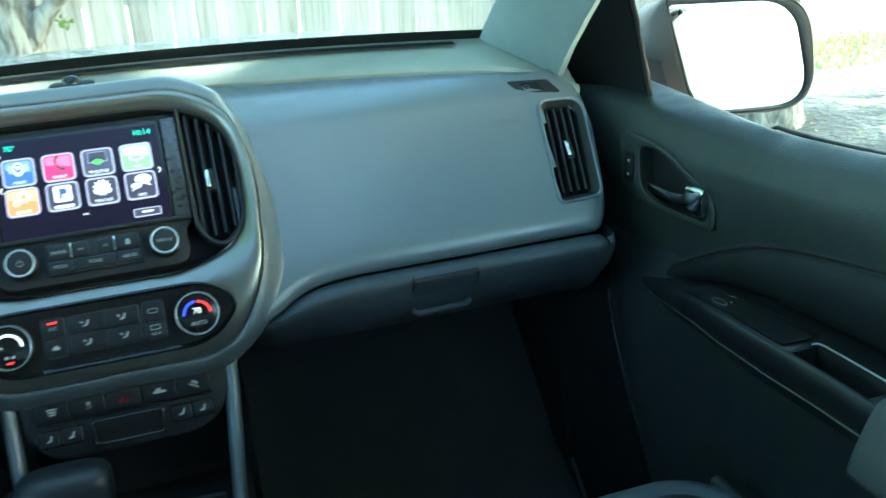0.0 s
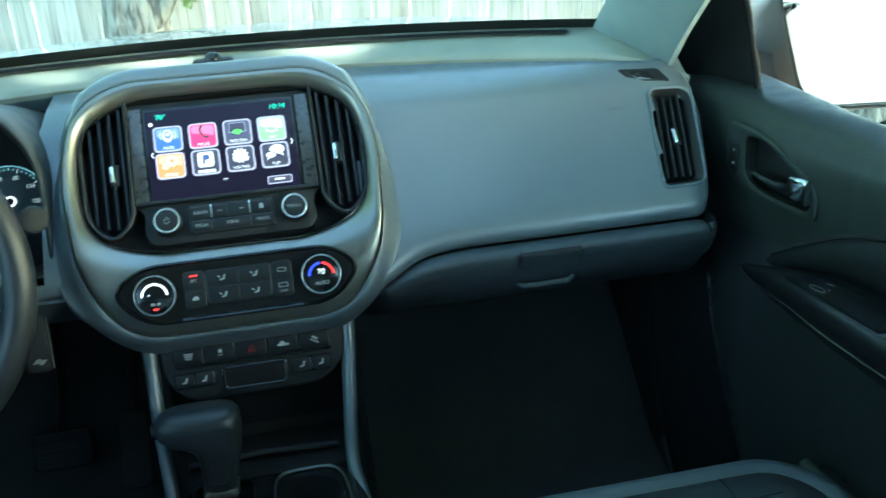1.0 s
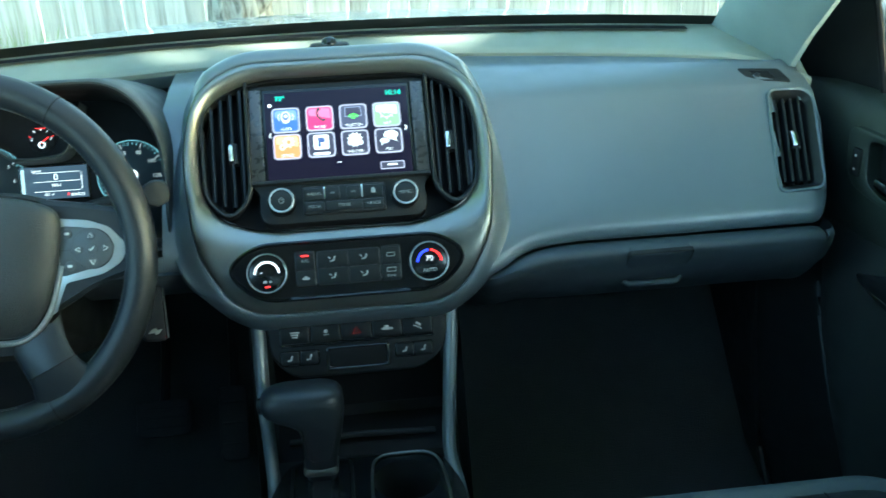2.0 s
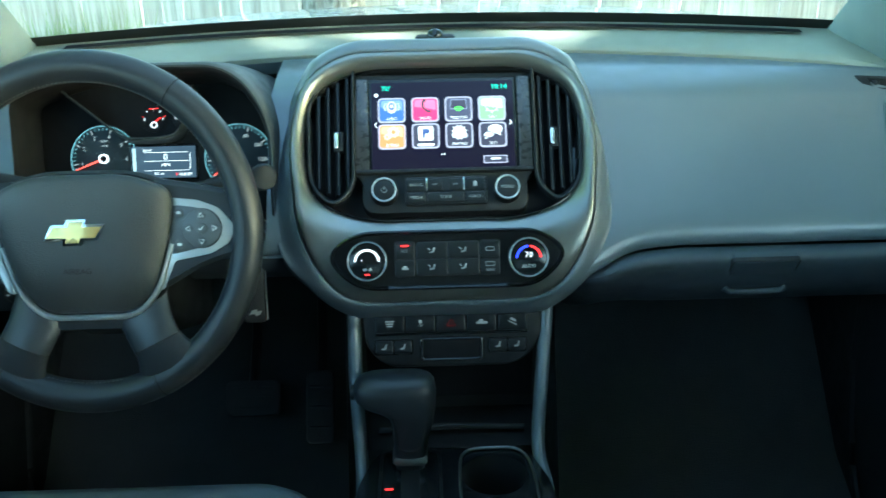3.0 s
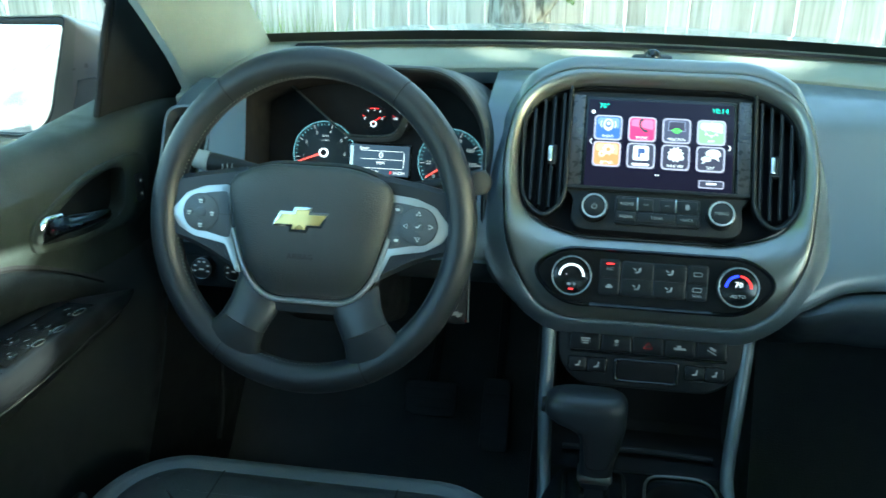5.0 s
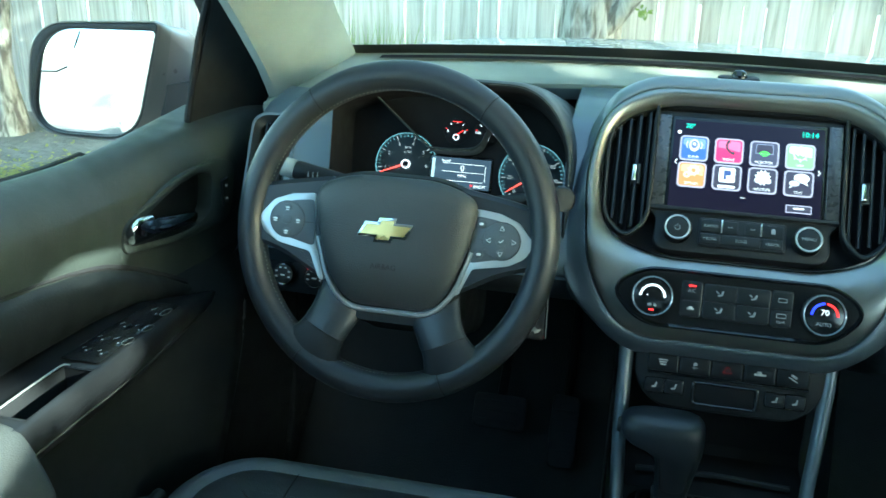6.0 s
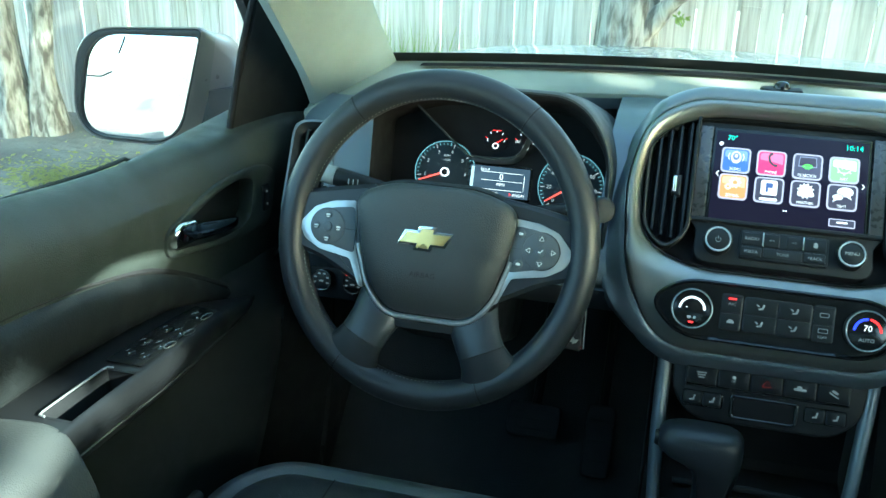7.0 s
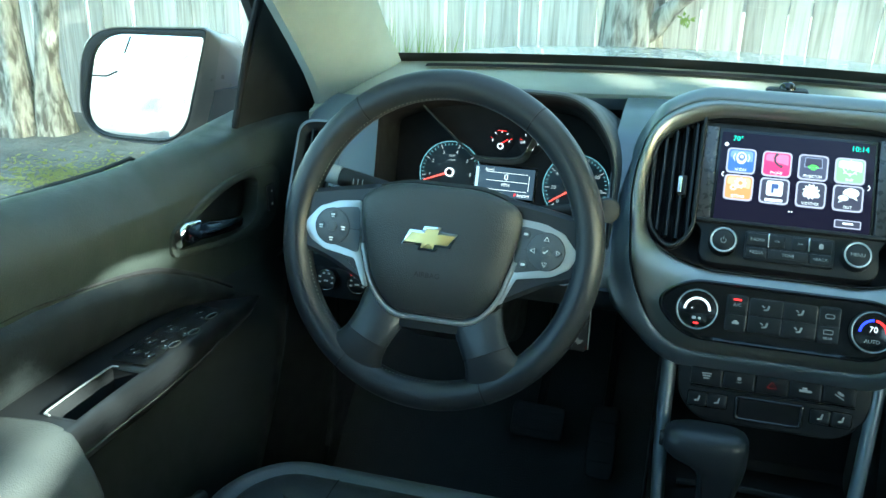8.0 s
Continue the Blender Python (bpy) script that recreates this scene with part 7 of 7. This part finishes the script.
def build_trees():
    t = thing("tree", "pale-barked tree in front of the fence", "tree")
    g = GROUND
    trunk([(-0.485, 5.20, g - 0.1), (-0.485, 5.20, g + 0.6), (-0.49, 5.20, g + 1.2), (-0.40, 5.15, g + 2.2), (0.1, 5.0, g + 3.2), (0.7, 4.8, g + 4.6)], [0.25, 0.17, 0.155, 0.16, 0.14, 0.09], t, seed=2)
    trunk([(-0.46, 5.18, g + 0.85), (-0.30, 5.12, g + 1.06), (-0.10, 5.05, g + 1.35), (0.35, 4.95, g + 2.6)], [0.10, 0.07, 0.06, 0.04], t, "limb", seed=5, n=12)
    trunk([(-0.4, 5.18, g + 1.7), (-0.9, 5.3, g + 2.6), (-1.6, 5.2, g + 4.2)], [0.12, 0.09, 0.05], t, "limb", seed=7, n=12)
    rng = random.Random(9)
    twigs = [((rng.uniform(-1.4, 0.9), rng.uniform(4.6, 6.4), g + rng.uniform(4.2, 5.6)), rng.uniform(0.35, 0.6)) for k in range(16)]
    unseen_crown(t, twigs, 4000, 11, (0.06, 0.11), SUN_LANES)
    sprig = thing("shrub_sprig", "small bright green sprig at the fence", "sprig", Matrix.Translation((-0.205, 5.04, 0.405)))
    bm = bmesh.new()
    for k in range(26):
        p = Vector((rng.gauss(0, 0.014), rng.gauss(0, 0.012), rng.gauss(0, 0.013)))
        u, v = Vector((rng.gauss(0, 1), rng.gauss(0, 0.5), rng.gauss(0, 1))).normalized() * 0.016, Vector((rng.gauss(0, 1), rng.gauss(0, 0.5), rng.gauss(0, 1))).normalized() * 0.010
        bm.faces.new([bm.verts.new(q) for q in (p - u, p + v, p + u, p - v)])
    part("leaves", bm, GRASS, sprig, fix=False)
    for path, rad, seed in (([(-4.56, 5.18, g - 0.1), (-4.56, 5.18, g + 0.4), (-4.56, 5.18, g + 0.9), (-4.58, 5.2, g + 2.2), (-4.6, 5.3, g + 3.6)], [0.19, 0.125, 0.110, 0.12, 0.09], 3),
                            ([(-4.30, 5.24, g - 0.1), (-4.33, 5.24, g + 0.35), (-4.27, 5.24, g + 0.75), (-4.13, 5.28, g + 1.9), (-4.0, 5.3, g + 3.4)], [0.14, 0.080, 0.070, 0.09, 0.06], 6)):
        tt = thing("tree", "split pale tree trunk beside the fence", "tree", group="trees by the fence")
        trunk(path, rad, tt, seed=seed)
        # leaves spread far past these trunks, unseen, to block sky on the driver's side
        cc = [((path[-1][0] + rng.uniform(-1.6, 2.2), path[-1][1] + rng.uniform(-6.0, 1.0), path[-1][2] + rng.uniform(-0.6, 2.4)), rng.uniform(0.4, 0.8)) for _ in range(40)]
        unseen_crown(tt, cc, 7000, seed, (0.08, 0.15))
    tt = thing("tree", "thick tree trunk out on the sunny side", "tree", group="trees by the fence")
    trunk([(3.95, 5.0, g - 0.1), (3.92, 5.0, g + 0.25), (3.9, 5.0, g + 0.9), (3.8, 5.1, g + 2.2), (3.7, 5.2, g + 3.6)], [0.28, 0.19, 0.17, 0.16, 0.10], tt, seed=8)
    # unseen leaves added along the sun's path to keep direct sun off the truck
    cc = []
    for k in range(340):
        p = Vector((rng.uniform(-5.2, 4.5), rng.uniform(1.7, 6.0) if k % 5 else rng.uniform(-0.2, 1.7), rng.uniform(-0.6, 1.5)))
        if p.y < 1.7 and p.x > -1.4:
            continue
        cc.append((tuple(p + SUN_DIR * rng.uniform(6.6, 9.0)), rng.uniform(0.35, 0.7)))
    unseen_crown(tt, cc, 66000, 21, (0.06, 0.11), SUN_LANES)
    # more unseen leaves added to shade the ground beside the truck
    cc = [(tuple(Vector((rng.uniform(1.6, 4.5), rng.uniform(2.4, 5.1), GROUND + rng.uniform(0.0, 0.25))) + SUN_DIR * rng.uniform(6.0, 8.0)), rng.uniform(0.25, 0.5)) for _ in range(70)]
    unseen_crown(tt, cc, 15000, 41, (0.06, 0.11), SUN_LANES)
    # an unseen screen of leaves added close by, to block sun from the cab
    leaf_block = []
    for k in range(165):
        p = Vector((rng.uniform(-0.85, 1.05), rng.uniform(-0.1, 1.75), 0.0))
        p.z = rng.uniform(0.35, 1.28 if p.x > -0.2 else 1.62)
        leaf_block.append((tuple(p + SUN_DIR * rng.uniform(3.3, 4.3)), rng.uniform(0.18, 0.32)))
    unseen_crown(tt, leaf_block, 95000, 31, (0.026, 0.046), SUN_LANES, 0.041)

def build_ground_cover():
    rng = random.Random(3)
    bm = bmesh.new()
    def blade(x, y, h, lean):
        a = rng.uniform(0, math.pi)
        dx, dy = math.cos(a) * 0.006, math.sin(a) * 0.006
        lx, ly = rng.gauss(0, lean), rng.gauss(0, lean)
        v = [bm.verts.new(p) for p in ((x - dx, y - dy, GROUND - 0.05), (x + dx, y + dy, GROUND - 0.05), (x + dx * 0.7 + lx * 0.4, y + dy * 0.7 + ly * 0.4, GROUND + h * 0.6), (x - dx * 0.7 + lx * 0.4, y - dy * 0.7 + ly * 0.4, GROUND + h * 0.6), (x + lx, y + ly, GROUND + h))]
        bm.faces.new((v[0], v[1], v[2], v[3]))
        bm.faces.new((v[3], v[2], v[4]))
    for k in range(700):
        blade(rng.gauss(-1.95, 0.30), rng.uniform(5.0, 5.5), rng.uniform(0.35, 0.92), 0.12)
    for k in range(2600):
        blade(rng.uniform(5.2, 8.0), rng.uniform(5.9, 6.9), rng.uniform(-0.02, 0.03), 0.04)
    for k in range(700):
        blade(rng.gauss(-2.8, 0.45), rng.gauss(3.5, 0.35), rng.uniform(0.01, 0.06), 0.05)
    tagged(finish("grass", bm, GRASS, fix=False), "tufts of fresh green grass", "grass", kind="stuff")
    bm = bmesh.new()
    for k in range(3600):
        if k > 2600:
            x, y = rng.gauss(-3.55, 0.30), rng.gauss(4.42, 0.16)
        else:
            x, y = (rng.uniform(-5, -1.2), rng.uniform(2.4, 5.6)) if k % 2 else (rng.uniform(1.5, 7), rng.uniform(2.6, 7))
        s_ = rng.uniform(0.010, 0.026)
        a = rng.uniform(0, 6.28)
        z = GROUND + 0.05 * noise.noise((x * 0.5, y * 0.5, 0)) + 0.02 * noise.noise((x * 2, y * 2, 3)) + rng.uniform(-0.006, 0.012)
        u, v = Vector((math.cos(a), math.sin(a), rng.uniform(-0.4, 0.4))) * s_, Vector((-math.sin(a), math.cos(a), rng.uniform(-0.4, 0.4))) * s_ * 0.55
        p = Vector((x, y, z))
        bm.faces.new([bm.verts.new(q) for q in (p - u, p + v, p + u, p - v)])
    tagged(finish("leaf_litter", bm, LITTER, fix=False), "dry fallen leaves on the earth", "leaf litter", kind="stuff")

def build_hood():
    t = thing("truck_hood", "pale pearl painted truck hood beyond the windshield", "truck hood")
    rows = []
    for x in np.linspace(-0.80, 0.80, 25):
        e = max(0, (abs(x) - 0.55) / 0.25) ** 2
        rows.append([(x, y, z - 0.05 * (x / 0.8) ** 2 - 0.05 * e) for y, z in ((1.345, 0.856), (1.45, 0.850), (1.65, 0.838), (1.85, 0.819), (2.05, 0.790), (2.25, 0.746), (2.45, 0.675), (2.58, 0.60), (2.62, 0.45))])
    part("panel", thick(grid(rows), 0.004), BODY, t)
    rows = [[(x, glass_y(x) + 0.010, 0.880), (x, 1.36, 0.845)] for x in np.linspace(-0.70, 0.70, 15)]
    part("cowl", grid(rows), BLACK, t)
    for s_ in (-1, 1):
        rows = [[(s_ * 0.79, y, z), (s_ * 0.86, y, z - 0.10), (s_ * 0.885, y, 0.10)] for y, z in ((1.30, 0.76), (1.7, 0.745), (2.2, 0.68), (2.55, 0.52))]
        part("fender", thick(grid(rows), 0.004), BODY, t)

build_ground()
build_hood()
build_trees()
build_ground_cover()
build_fence()
